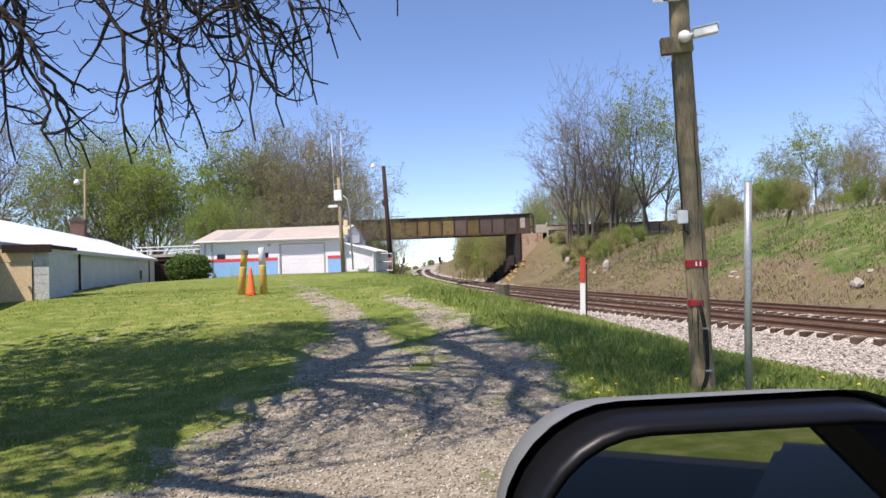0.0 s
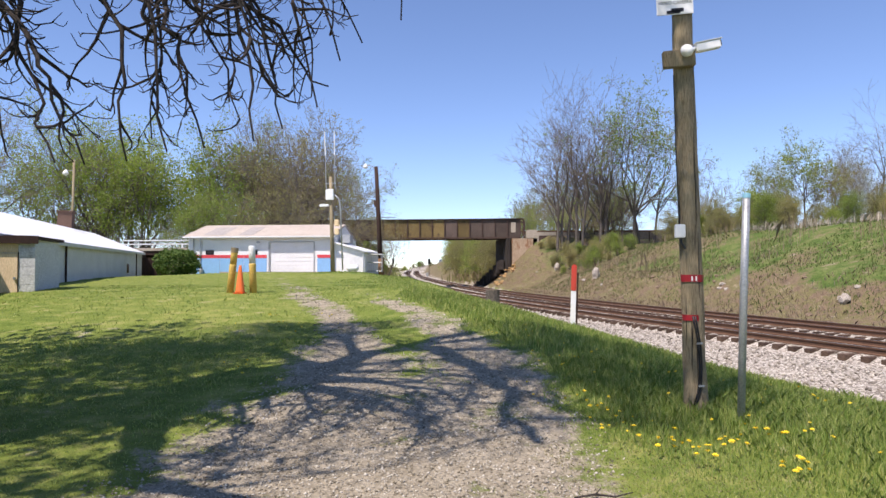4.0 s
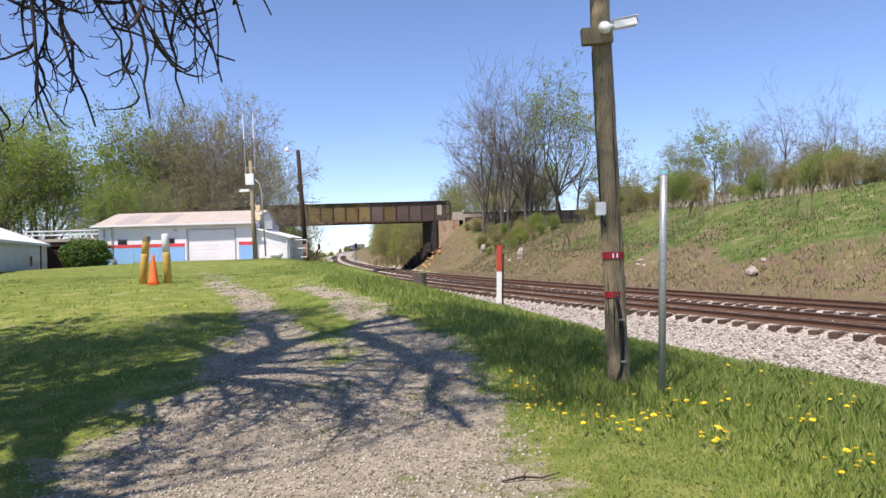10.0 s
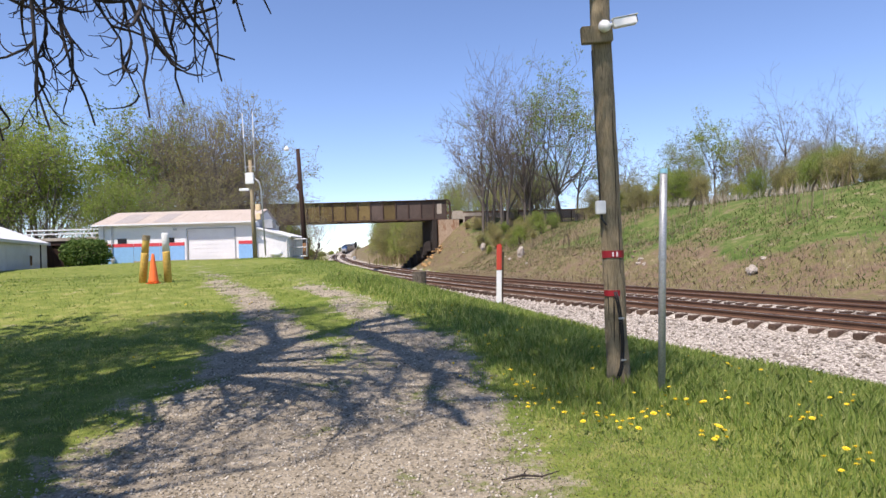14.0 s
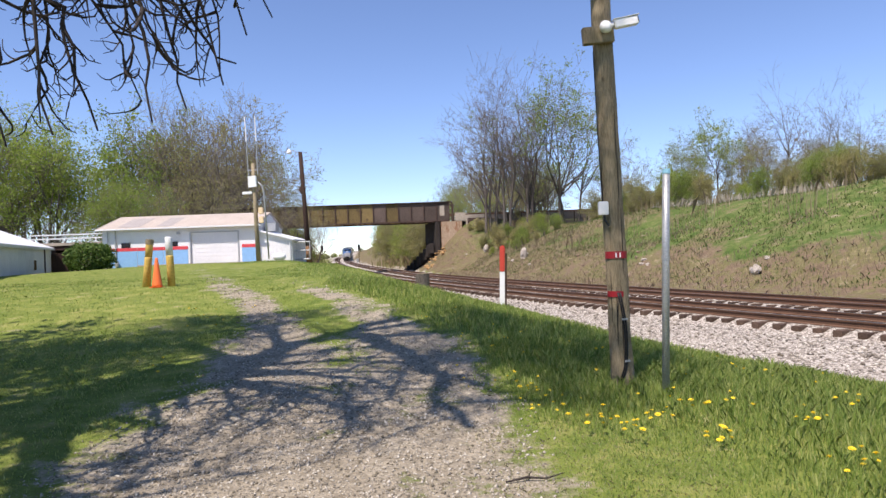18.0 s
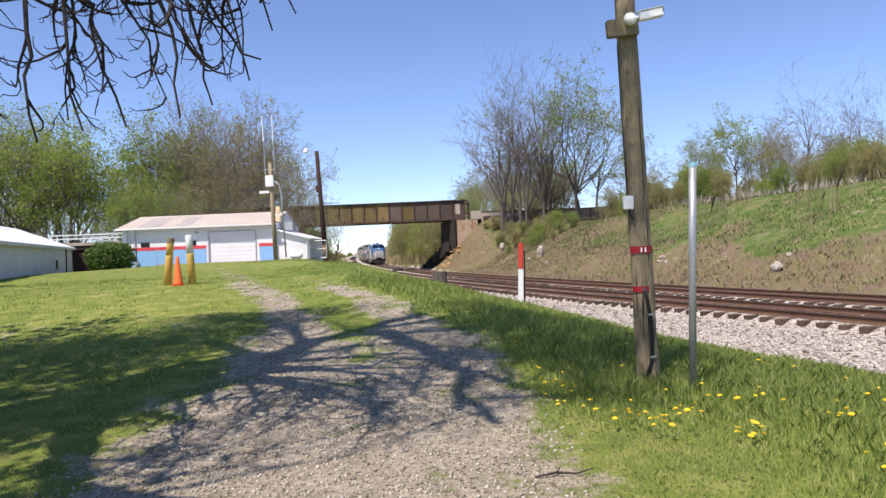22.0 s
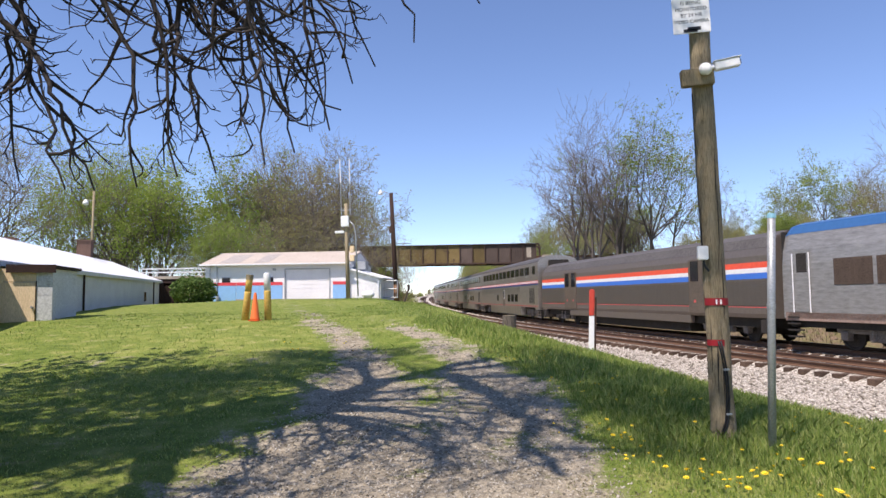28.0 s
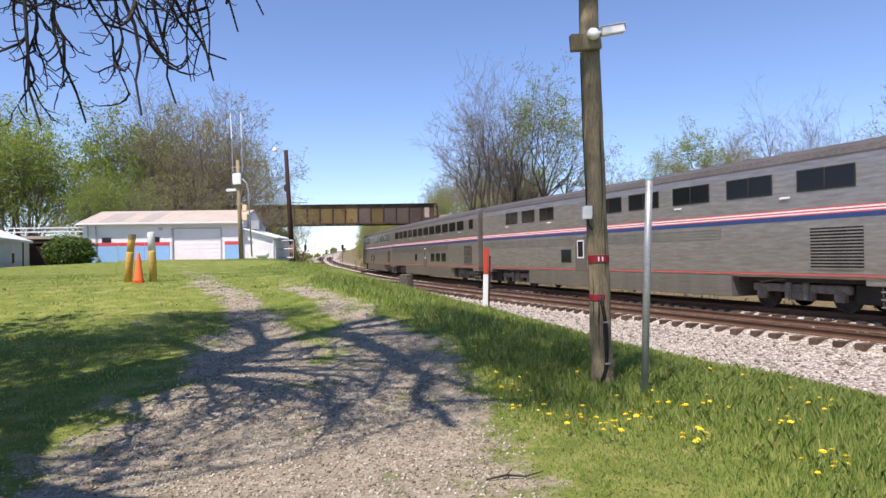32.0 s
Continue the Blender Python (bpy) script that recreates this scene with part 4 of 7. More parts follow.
# ---- posts and poles by the drive ----
def camera_pole():
    """The timber pole with the small white camera, tape bands, junction box and notice."""
    base, top = Vector((2.09, 8.0, on_ground(2.09, 8.0))), Vector((1.965, 8.0, 5.55))
    ax = (top - base).normalized()
    pole = thing("camera_pole", pose(*base), "leaning weathered timber pole carrying a white camera", "pole")

    def along(z):
        return (base + ax * ((z - base.z) / ax.z)) - base

    rng = random.Random(3)
    bm = bmesh.new()
    zs = [base.z - 0.4] + [base.z + 0.02 + k * 0.28 for k in range(19)]
    tube(bm, [along(z) + Vector((rng.uniform(-0.006, 0.006), rng.uniform(-0.006, 0.006), 0)) for z in zs], [0.15, 0.145, 0.136] + [0.130 - 0.0008 * k for k in range(len(zs) - 3)], 18)
    part("shaft", bm, M_POLE, pole, smooth=True)
    for z, h, a0, a1 in ((1.72, 0.085, -165, -15), (1.25, 0.07, -165, -75)):
        bm = bmesh.new()
        c = along(z)
        n = 14
        ra = [[bm.verts.new(c + Vector((0.1375 * math.cos(radians(a0 + (a1 - a0) * k / n)), 0.1375 * math.sin(radians(a0 + (a1 - a0) * k / n)), dz))) for k in range(n + 1)] for dz in (-h / 2, h / 2)]
        for k in range(n):
            bm.faces.new((ra[0][k], ra[0][k + 1], ra[1][k + 1], ra[1][k]))
        band = part("tape_band", bm, M_TAPE, pole, "glossy red reflective tape band")
        if z > 1.5:
            for dx in (-0.028, 0.02):
                part("tape_mark", boxed(c.x + dx - 0.008, c.x + dx + 0.008, c.y - 0.147, c.y - 0.14, c.z - 0.03, c.z + 0.025), M_WHITEPLAST, band, "small pale worn mark")
    for k in range(2):
        pts = []
        for z in np.linspace(base.z + 0.03, 1.27, 12):
            dx = -0.035 + 0.026 * k + 0.055 * math.sin(math.pi * min(1.0, (1.27 - z) / 1.05)) - 0.02 * (z < 0.3)
            pts.append(along(z) + Vector((dx, -math.sqrt(0.136 ** 2 - dx ** 2) - 0.012, 0)))
        part("cable", tubed(pts, [0.011] * 12, 6), M_BLACK, pole, "black cable clipped to the pole", True)
    for z in (0.45, 0.95):
        part("cable_clip", boxed(-0.035, 0.035, -0.012, 0.012, -0.012, 0.012, 0.003), M_GALV, pole, at=pose(*(along(z) + Vector((0.03, -0.148, 0))), 0, 0, 12))
    rngp = random.Random(12)
    for k in range(9):
        z, h = rngp.uniform(0.3, 4.6), rngp.uniform(0.3, 0.9)
        a = radians(rngp.uniform(-165, -20))
        pts = [along(z + h * q / 4) + Vector((0.1315 * math.cos(a + 0.03 * q), 0.1315 * math.sin(a + 0.03 * q), 0)) for q in range(5)]
        part("drying_crack", tubed(pts, [0.001, 0.005, 0.006, 0.004, 0.001], 5), M_DARK, pole, "dark drying crack in the wood")
    c = along(2.29)
    part("junction_box", boxed(c.x - 0.20, c.x - 0.085, c.y - 0.16, c.y - 0.08, c.z - 0.085, c.z + 0.075, 0.008), M_WHITEPLAST, pole, "white plastic junction box")
    part("cable", tubed([c + Vector((-0.13, -0.11, -0.085)), c + Vector((-0.125, -0.12, -0.15)), c + Vector((-0.08, -0.13, -0.22))], [0.012] * 3, 6), M_BLACK, pole, "short black cable loop")
    part("cable", tubed([c + Vector((-0.135, -0.06, 0.07)), along(3.1) + Vector((-0.135, -0.04, 0)), along(4.2) + Vector((-0.13, -0.03, 0))], [0.006] * 3, 6), M_BLACK, pole, "thin black cable up the pole")
    c = along(4.36)
    part("timber_block", boxed(-0.185, 0.185, -0.05, 0.05, -0.10, 0.10, 0.008), M_POLE, pole, "weathered timber cross block", at=pose(c.x - 0.095, c.y - 0.17, c.z - 0.01, 0, -4, 2))
    mount = part("camera_mount", lathe(bmesh.new(), [(0.03, 0.0), (0.066, 0.01), (0.076, 0.05), (0.058, 0.085), (0.03, 0.1)], 16, pose(0, 0, 0, 90, 0, 0)), M_WHITEPLAST, pole, "round white camera mount", True, at=pose(c.x - 0.02, c.y - 0.22, c.z + 0.06))
    part("camera_arm", tubed([(0, -0.05, 0), (0.05, -0.06, 0.0), (0.11, -0.03, 0.03)], [0.022, 0.02, 0.022], 8), M_WHITEPLAST, mount, smooth=True)
    body = part("camera_body", boxed(-0.02, 0.265, -0.045, 0.045, -0.055, 0.045, 0.01), M_WHITEPLAST, pole, "white bullet camera with a sunshade", at=pose(c.x + 0.095, c.y - 0.27, c.z + 0.085, 0, -11, 4))
    part("sunshade", boxed(-0.03, 0.29, -0.055, 0.055, 0.047, 0.056, 0.004), M_WHITEPLAST, body)
    part("lens", boxed(0.264, 0.277, -0.035, 0.035, -0.04, 0.035, 0.005), M_BLACK, body, "dark camera lens")
    c = along(5.20)
    plate = part("notice_board", boxed(-0.215, 0.215, -0.006, 0.006, -0.225, 0.29, 0.004), M_WHITEPLAST, pole, "white metal notice with black lettering", at=pose(c.x - 0.11, c.y - 0.14, c.z - 0.07, 0, -2, 0))
    for k, (txt, size) in enumerate((("THIS AREA", 0.062), ("IS BEING", 0.062), ("MONITORED", 0.062), ("BY 24 HR", 0.062), ("VIDEO CAMERA", 0.056))):
        cu = bpy.data.curves.new("lettering", "FONT")
        cu.body, cu.size, cu.align_x, cu.extrude = txt, size, "CENTER", 0.001
        cu.materials.append(M_BLACK)
        ob = new("lettering", cu)
        ob.parent, ob.matrix_basis = plate, pose(0, -0.0075, 0.20 - 0.075 * k, 90, 0, 0)
    bm = boxed(-0.10, 0.06, -0.009, -0.0066, -0.215, -0.175, 0)
    box(bm, -0.05, 0.10, -0.009, -0.0066, -0.195, -0.15, 0)
    part("camera_symbol", bm, M_BLACK, plate, "black camera symbol")
    return pole


camera_pole()


def pipe_post():
    base, top = Vector((2.43, 7.5, on_ground(2.43, 7.5))), Vector((2.54, 7.5, 2.67))
    post = thing("pipe_post", pose(*base), "slim galvanised steel pipe post with a pale blue cap", "post")
    part("pipe", tubed([Vector((0, 0, -0.3)), (top - base) * 0.62, top - base], [0.042, 0.042, 0.042], 14), M_GALV, post, smooth=True)
    part("pipe", tubed([(top - base) * 0.60, (top - base) * 0.62], [0.047, 0.047], 14), M_GALV, post, "joint collar")
    part("cap", tubed([(top - base) * 0.985, (top - base) * 1.005], [0.046, 0.044], 14), M_PALEBLUE, post, "pale blue plastic cap")


pipe_post()


def marker_post():
    x, y = 1.67, 20.5
    z = on_ground(x, y)
    post = thing("marker_post", pose(x, y, z, 0, 2, 0), "flat marker post, faded red above white", "post")
    part("post", boxed(-0.078, 0.078, -0.03, 0.03, -0.2, 1.20 - z, 0.006), M_WHITEPLAST, post, "white lower half")
    part("post", boxed(-0.08, 0.08, -0.032, 0.032, 1.20 - z, 2.02 - z, 0.03), M_REDPOST, post, "faded red upper half")
    part("backing_stake", boxed(0.095, 0.14, -0.02, 0.05, -0.2, 1.78 - z, 0.004), M_DARKWOOD, post, "dark steel stake")


marker_post()


def cut_stump():
    x, y = -0.96, 24.5
    z = on_ground(x, y)
    st = thing("stump", pose(x, y, z), "short sawn-off grey timber post in tall grass", "stump")
    bm = bmesh.new()
    tube(bm, [(0, 0, -0.2), (0, 0, 0.1), (0.02, 0, 1.12 - z)], [0.29, 0.27, 0.255], 20)
    part("post", bm, M_TRUNK, st, smooth=False)
    part("sawn_top", lathe(bmesh.new(), [(0.25, 0), (0.25, 0.006), (0.2, 0.008)], 20, pose(0.02, 0, 1.12 - z)), M_POLE, st)


cut_stump()


def bollard(x, y, lean, top, white, label):
    z = on_ground(x, y)
    b = thing("bollard", pose(x, y, z, 0, lean, 0), label, "bollard", "bollards by the drive")
    h = top - z
    part("pipe", lathe(bmesh.new(), [(0.108, -0.25), (0.106, h * 0.60), (0.104, h * 0.62)], 18), M_YELLOW, b, "chipped yellow paint", True)
    part("pipe", lathe(bmesh.new(), [(0.101, h * 0.58), (0.101, h - 0.03), (0.085, h)], 18), M_WHITE if white else M_YELLOW, b, "faded white top" if white else "rust-stained yellow top", True)
    if not white:
        part("collar", lathe(bmesh.new(), [(0.11, h * 0.89), (0.11, h)], 18), M_POLE, b, "grey weathered collar")


bollard(-8.76, 19.0, 6, 2.55, False, "leaning steel bollard in chipped yellow paint")
bollard(-8.08, 19.15, -2.5, 2.60, True, "steel bollard, white above chipped yellow paint")


def traffic_cone():
    x, y = -8.33, 18.75
    z = on_ground(x, y)
    c = thing("traffic_cone", pose(x, y, z), "tall faded orange traffic cone on the grass", "cone")
    part("base", boxed(-0.155, 0.155, -0.155, 0.155, 0, 0.03, 0.01), M_CONE, c)
    part("body", lathe(bmesh.new(), [(0.15, 0.03), (0.135, 0.08), (0.04, 0.82), (0.03, 0.85)], 20), M_CONE, c, smooth=True)


traffic_cone()


def utility_pole(x, y, top, r, mat, label, lean=0.0, foot=None):
    z = on_ground(x, y)
    p = thing("utility_pole", pose(x, y, z, 0, lean, 0), label, "pole", "utility poles")
    part("shaft", tubed([(0, 0, -0.4), (0, 0, (top - z) * 0.5), (0, 0, top - z)], [r * 1.15, r, r * 0.85], 14), mat, p, smooth=True)
    if foot:
        part("foot", tubed([(0, 0, -0.3), (0, 0, foot)], [r * 1.18, r * 1.13], 14), M_ORANGEWOOD, p, "bleached orange foot", True)
    return p, top - z


pl, h = utility_pole(-12.0, 57.0, 11.2, 0.20, M_DARKWOOD, "tall dark creosoted pole with a lamp arm", -2.8, 1.5)
part("lamp_arm", tubed([(0, 0, h - 0.2), (-0.45, -0.2, h + 0.1), (-0.85, -0.3, h + 0.15)], [0.025] * 3, 8), M_GALV, pl)
lamp = part("lamp_head", lathe(bmesh.new(), [(0.10, -0.25), (0.24, -0.2), (0.22, -0.05), (0.1, 0.1), (0.05, 0.2)], 14, pose(-0.9, -0.3, h + 0.1)), M_WHITEPLAST, pl, "white yard lamp head", True)
part("pole_box", boxed(-0.32, -0.16, -0.2, 0.1, h - 3.6, h - 3.0, 0.02), M_GIRDARK, pl)
pl, h = utility_pole(-14.4, 50.0, 9.3, 0.15, M_POLE, "slim timber pole with a white radio box and whip antennas", -1.6)
part("radio_box", boxed(-0.35, 0.27, -0.35, -0.14, h - 1.85, h - 1.0, 0.03), M_WHITEPLAST, pl, "white radio cabinet")
part("side_light", boxed(-0.9, -0.15, -0.2, -0.05, h - 2.35, h - 2.15, 0.03), M_WHITEPLAST, pl, "white flood light")
for dx in (-0.38, 0.33):
    part("antenna_base", tubed([(dx, 0, h - 0.9), (dx * 1.05, 0, h + 1.7)], [0.035, 0.03], 8), M_GALV, pl)
    part("antenna", tubed([(dx * 1.05, 0, h + 1.7), (dx * 1.1, 0, h + 3.6)], [0.045, 0.04], 8), M_WHITEPLAST, pl, "white whip antenna")
part("antenna_bracket", boxed(-0.45, 0.4, -0.03, 0.03, h - 0.55, h - 0.48, 0), M_GALV, pl)
part("conduit", tubed([(0.28, -0.1, h - 1.4), (0.62, -0.05, h - 1.75), (0.72, 0, h - 2.3), (0.78, 0.1, 0.2)], [0.06] * 4, 8), M_GALV, pl, "grey bent conduit", True)
for zz in (h - 3.9, h - 4.6):
    part("meter_box", boxed(0.25, 0.6, -0.15, 0.1, zz, zz + 0.5, 0.03), M_TAN, pl)
pl, h = utility_pole(-45.2, 62.0, 13.3, 0.13, M_POLE, "grey timber pole with a white yard lamp behind the shed", 0.5)
part("lamp_head", lathe(bmesh.new(), [(0.10, -0.3), (0.3, -0.2), (0.28, 0.0), (0.1, 0.3)], 14, pose(-0.9, 0, h - 1.3)), M_WHITEPLAST, pl, "white yard lamp head", True)
part("lamp_arm", tubed([(0, 0, h - 1.1), (-0.9, 0, h - 1.1)], [0.03] * 2, 8), M_GALV, pl)


def signal_post(s, off, label):
    """A railway signal beside the far line."""
    p, a = track_at(s, off)
    z = on_ground(p.x, p.y)
    g = thing("railway_signal", pose(p.x, p.y, z, 0, 0, math.degrees(a)), label, "signal", "railway signals")
    h = p.z - z + 5.2
    part("mast", tubed([(0, 0, -0.3), (0, 0, h)], [0.09, 0.08], 10), M_GIRDARK, g)
    head = part("signal_head", boxed(-0.36, 0.36, -0.12, 0.0, h - 1.6, h + 0.1, 0.1), M_BLACK, g, "black signal head")
    for k in range(3):
        part("hood", tubed([(0, -0.12, h - 0.25 - 0.5 * k), (0, -0.4, h - 0.27 - 0.5 * k)], [0.13, 0.13], 10), M_BLACK, head)
    part("relay_case", boxed(-0.9, -0.2, -0.3, 0.3, -0.2, 1.3, 0.03), M_GALV, g, "grey relay case")
    for k in range(9):
        part("ladder_rung", boxed(-0.2, 0.2, 0.12, 0.15, 0.5 + 0.45 * k, 0.53 + 0.45 * k), M_GIRDARK, g)


signal_post(186.0, -8.4, "dark railway signal on a mast by the near track")
signal_post(190.0, 2.6, "dark railway signal on a mast by the far track")

# ---- the garage ----
def garage():
    g = thing("garage", pose(-28.95, 55.0, 1.55), "low white garage with blue and red panels and a tan roof", "garage")
    W, D, H = 13.15, 8.0, 3.3
    segs = [(0.0, 7.45), (11.45, W)]
    for a, b in segs:
        part("wall", boxed(a, b, 0, 0.2, -0.8, H), M_WHITE, g, "white painted front wall")
    part("wall", boxed(7.45, 11.45, 0, 0.2, 2.85, H), M_WHITE, g, "white wall over the door")
    part("wall", boxed(0, 0.2, 0.2, D, -0.8, H), M_WHITE, g)
    part("wall", boxed(W - 0.2, W, 0.2, D, -0.8, H), M_WHITE, g)
    part("wall", boxed(0.2, W - 0.2, D - 0.2, D, -0.8, H), M_WHITE, g)
    door = part("roller_door", boxed(7.45, 11.45, 0.12, 0.16, -0.2, 2.85), M_WHITE, g, "closed white roller door")
    for k in range(9):
        part("door_slat", boxed(7.47, 11.43, 0.09, 0.119, -0.18 + 0.335 * k, 0.14 + 0.335 * k, 0.01), M_WHITE, door)
    for x in (7.36, 11.42):
        part("door_jamb", boxed(x, x + 0.1, -0.05, -0.003, -0.2, 2.9), M_GALV, g)
    part("door_lintel", boxed(7.46, 11.42, -0.05, -0.003, 2.82, 2.92), M_GALV, g)
    for a, b in ((0.35, 2.9), (2.94, 5.1), (5.14, 7.2), (11.75, W - 0.05)):
        part("blue_panel", boxed(a, b, -0.03, -0.003, -0.8, 1.45), M_BLUE, g, "faded blue panel")
        part("red_band", boxed(a, b, -0.035, -0.003, 1.47, 1.74), M_REDP, g, "red painted band")
    for x in (1.6, 5.6):
        w = part("window", boxed(x, x + 0.75, -0.04, -0.003, 1.76, 2.15), M_GLASS, g, "small dark high window")
        part("window_frame", boxed(x - 0.05, x + 0.8, -0.045, -0.004, 2.16, 2.21), M_GALV, w)
    part("wall_lamp", boxed(6.3, 6.6, -0.15, -0.003, 2.75, 2.95, 0.03), M_GALV, g)
    for x in (0.5, 1.15):
        part("conduit", tubed([(x, -0.12, -0.3), (x, -0.12, 3.2)], [0.05, 0.05], 8), M_GALV, g)
    part("meter", lathe(bmesh.new(), [(0.16, -0.25), (0.18, 0.0), (0.1, 0.25)], 12, pose(1.3, -0.25, 0.45)), M_GALV, g)
    bm = bmesh.new()
    prism(bm, [(-0.45, H - 0.08), (-0.45, H + 0.06), (D / 2, H + 1.35), (D + 0.45, H + 0.06), (D + 0.45, H - 0.08), (D / 2, H + 1.2)], 0, W + 0.37)
    bmesh.ops.transform(bm, matrix=Matrix(((0, 1, 0, -0.35), (1, 0, 0, 0), (0, 0, 1, 0), (0, 0, 0, 1))), verts=bm.verts)
    bmesh.ops.recalc_face_normals(bm, faces=bm.faces)
    roof = part("roof", bm, M_SHINGLE, g, "weathered tan sheet roof with grey patches")
    sl = math.degrees(math.atan2(1.29, D / 2 + 0.45))
    for k in range(15):
        part("roof_seam", boxed(-0.02, 0.02, 0, 4.6, 0, 0.008), M_SHINGLE, roof, at=pose(-0.2 + k * 0.95, -0.44, H + 0.065, sl, 0, 0))
    for x, w in ((1.3, 1.9), (4.6, 1.3)):
        part("roof_patch", boxed(0, w, 0.4, 3.6, 0, 0.012), surface("grey_roof_patch", (0.30, 0.27, 0.25), (0.42, 0.38, 0.34), 1, 12, 0.8) if x < 2 else bpy.data.materials["grey_roof_patch"], roof, "grey repair patch", at=pose(x, -0.44, H + 0.07, sl, 0, 0))
    part("gutter", boxed(-0.35, W + 0.35, -0.58, -0.46, H - 0.08, H + 0.05, 0.02), M_WHITE, g)
    for x in (-0.35, W + 0.3):
        bm = bmesh.new()
        prism(bm, [(0.2, H - 0.05), (D - 0.2, H - 0.05), (D / 2, H + 1.15)], 0, 0.15)
        bmesh.ops.transform(bm, matrix=Matrix(((0, 1, 0, max(0.003, min(x, W - 0.16))), (1, 0, 0, 0), (0, 0, 1, 0), (0, 0, 0, 1))), verts=bm.verts)
        bmesh.ops.recalc_face_normals(bm, faces=bm.faces)
        part("gable", bm, M_WHITE, g)
    # lean-to at the side
    bm = bmesh.new()
    prism(bm, [(W + 0.003, -0.8), (W + 2.75, -0.8), (W + 2.75, 1.95), (W + 0.003, 2.75)], 0.3, 6.0)
    part("lean_to", bm, M_WHITE, g, "white lean-to")
    bm = bmesh.new()
    prism(bm, [(W + 0.01, 2.76), (W + 3.0, 1.92), (W + 3.0, 2.03), (W + 0.01, 2.88)], 0.0, 6.3)
    part("lean_to_roof", bm, M_WHITEROOF, g, "white lean-to roof")
    part("roof_unit", boxed(W + 0.2, W + 1.1, 1.5, 2.6, 2.8, 3.55, 0.04), M_GALV, g, "grey rooftop unit")
    part("downpipe", tubed([(W + 2.6, 0.2, -0.5), (W + 2.6, 0.2, 1.9)], [0.05, 0.05], 8), M_WHITE, g)
    return g


garage()
apron = thing("concrete_apron", pose(-22, 53.2, 0), "pale concrete apron before the garage door", "pavement", kind="structure")
part("slab", boxed(-2.0, 7.5, -2.6, 1.75, on_ground(-19, 53) - 0.3, on_ground(-19, 52.5) + 0.06, 0.02), M_CONCRETE, apron)
tank = thing("propane_tank", pose(-13.9, 54.3, on_ground(-13.9, 54.3) + 0.36, 0, 90, 0) @ Matrix.Diagonal((0.62, 0.62, 0.62, 1)), "rounded white steel gas tank beside the garage", "tank")
part("shell", lathe(bmesh.new(), [(0.05, -0.85), (0.28, -0.8), (0.42, -0.6), (0.45, -0.4), (0.45, 0.4), (0.42, 0.6), (0.28, 0.8), (0.05, 0.85)], 18), M_WHITEPLAST, tank, smooth=True)
part("leg", boxed(0.3, 0.6, -0.3, 0.3, -0.5, -0.4), M_GALV, tank)
part("leg", boxed(0.3, 0.6, -0.3, 0.3, 0.4, 0.5), M_GALV, tank)
gate = thing("metal_gate", pose(-13.1, 56.2, on_ground(-12.6, 56.2)), "grey tubular metal gate beside the garage", "gate")
for a, b in (((0, 0.2), (0, 1.75)), ((1.35, 0.2), (1.35, 1.75)), ((0, 0.25), (1.35, 0.25)), ((0, 1.72), (1.35, 1.72)), ((0, 1.0), (1.35, 1.0))):
    part("tube", tubed([(a[0], 0, a[1]), (b[0], 0, b[1])], [0.05, 0.05], 8), M_GALV, gate)
for k in range(6):
    part("wire", tubed([(0.2 + 0.2 * k, 0, 0.25), (0.2 + 0.2 * k, 0, 1.72)], [0.012, 0.012], 5), M_GALV, gate)


def leaf_bush(name, x, y, rx, ry, h, seed, mat, label, n=5200, size=0.11):
    rng = np.random.default_rng(seed)
    z = on_ground(x, y)
    b = thing(name, pose(x, y, z), label, "bush")
    u = rng.normal(0, 1, (n, 3))
    u /= np.linalg.norm(u, axis=1, keepdims=True)
    r = rng.uniform(0.72, 1.0, (n, 1)) * (1 + 0.14 * np.sin(5 * u[:, :1] + seed) * np.cos(4 * u[:, 1:2]))
    c = u * r * np.array([rx, ry, h * 0.55]) + np.array([0, 0, h * 0.45])
    c = c[c[:, 2] > 0.0]
    lines = [(np.array([[0, 0, -0.2], [q[0] * 0.4, q[1] * 0.4, q[2] * 0.5], q * 0.9]), np.array([0.05, 0.03, 0.01])) for q in c[:40]]
    piece("woody_core", tubes_mesh("woody_core", lines, M_BARK, 4), b)
    piece("foliage", leaf_cloud(rng, c, 1, 0.05, size, mat, "foliage"), b)


leaf_bush("bush", -26.0, 47.5, 1.75, 1.5, 2.05, 4, M_HEDGE, "dense rounded dark green evergreen bush by the garage")


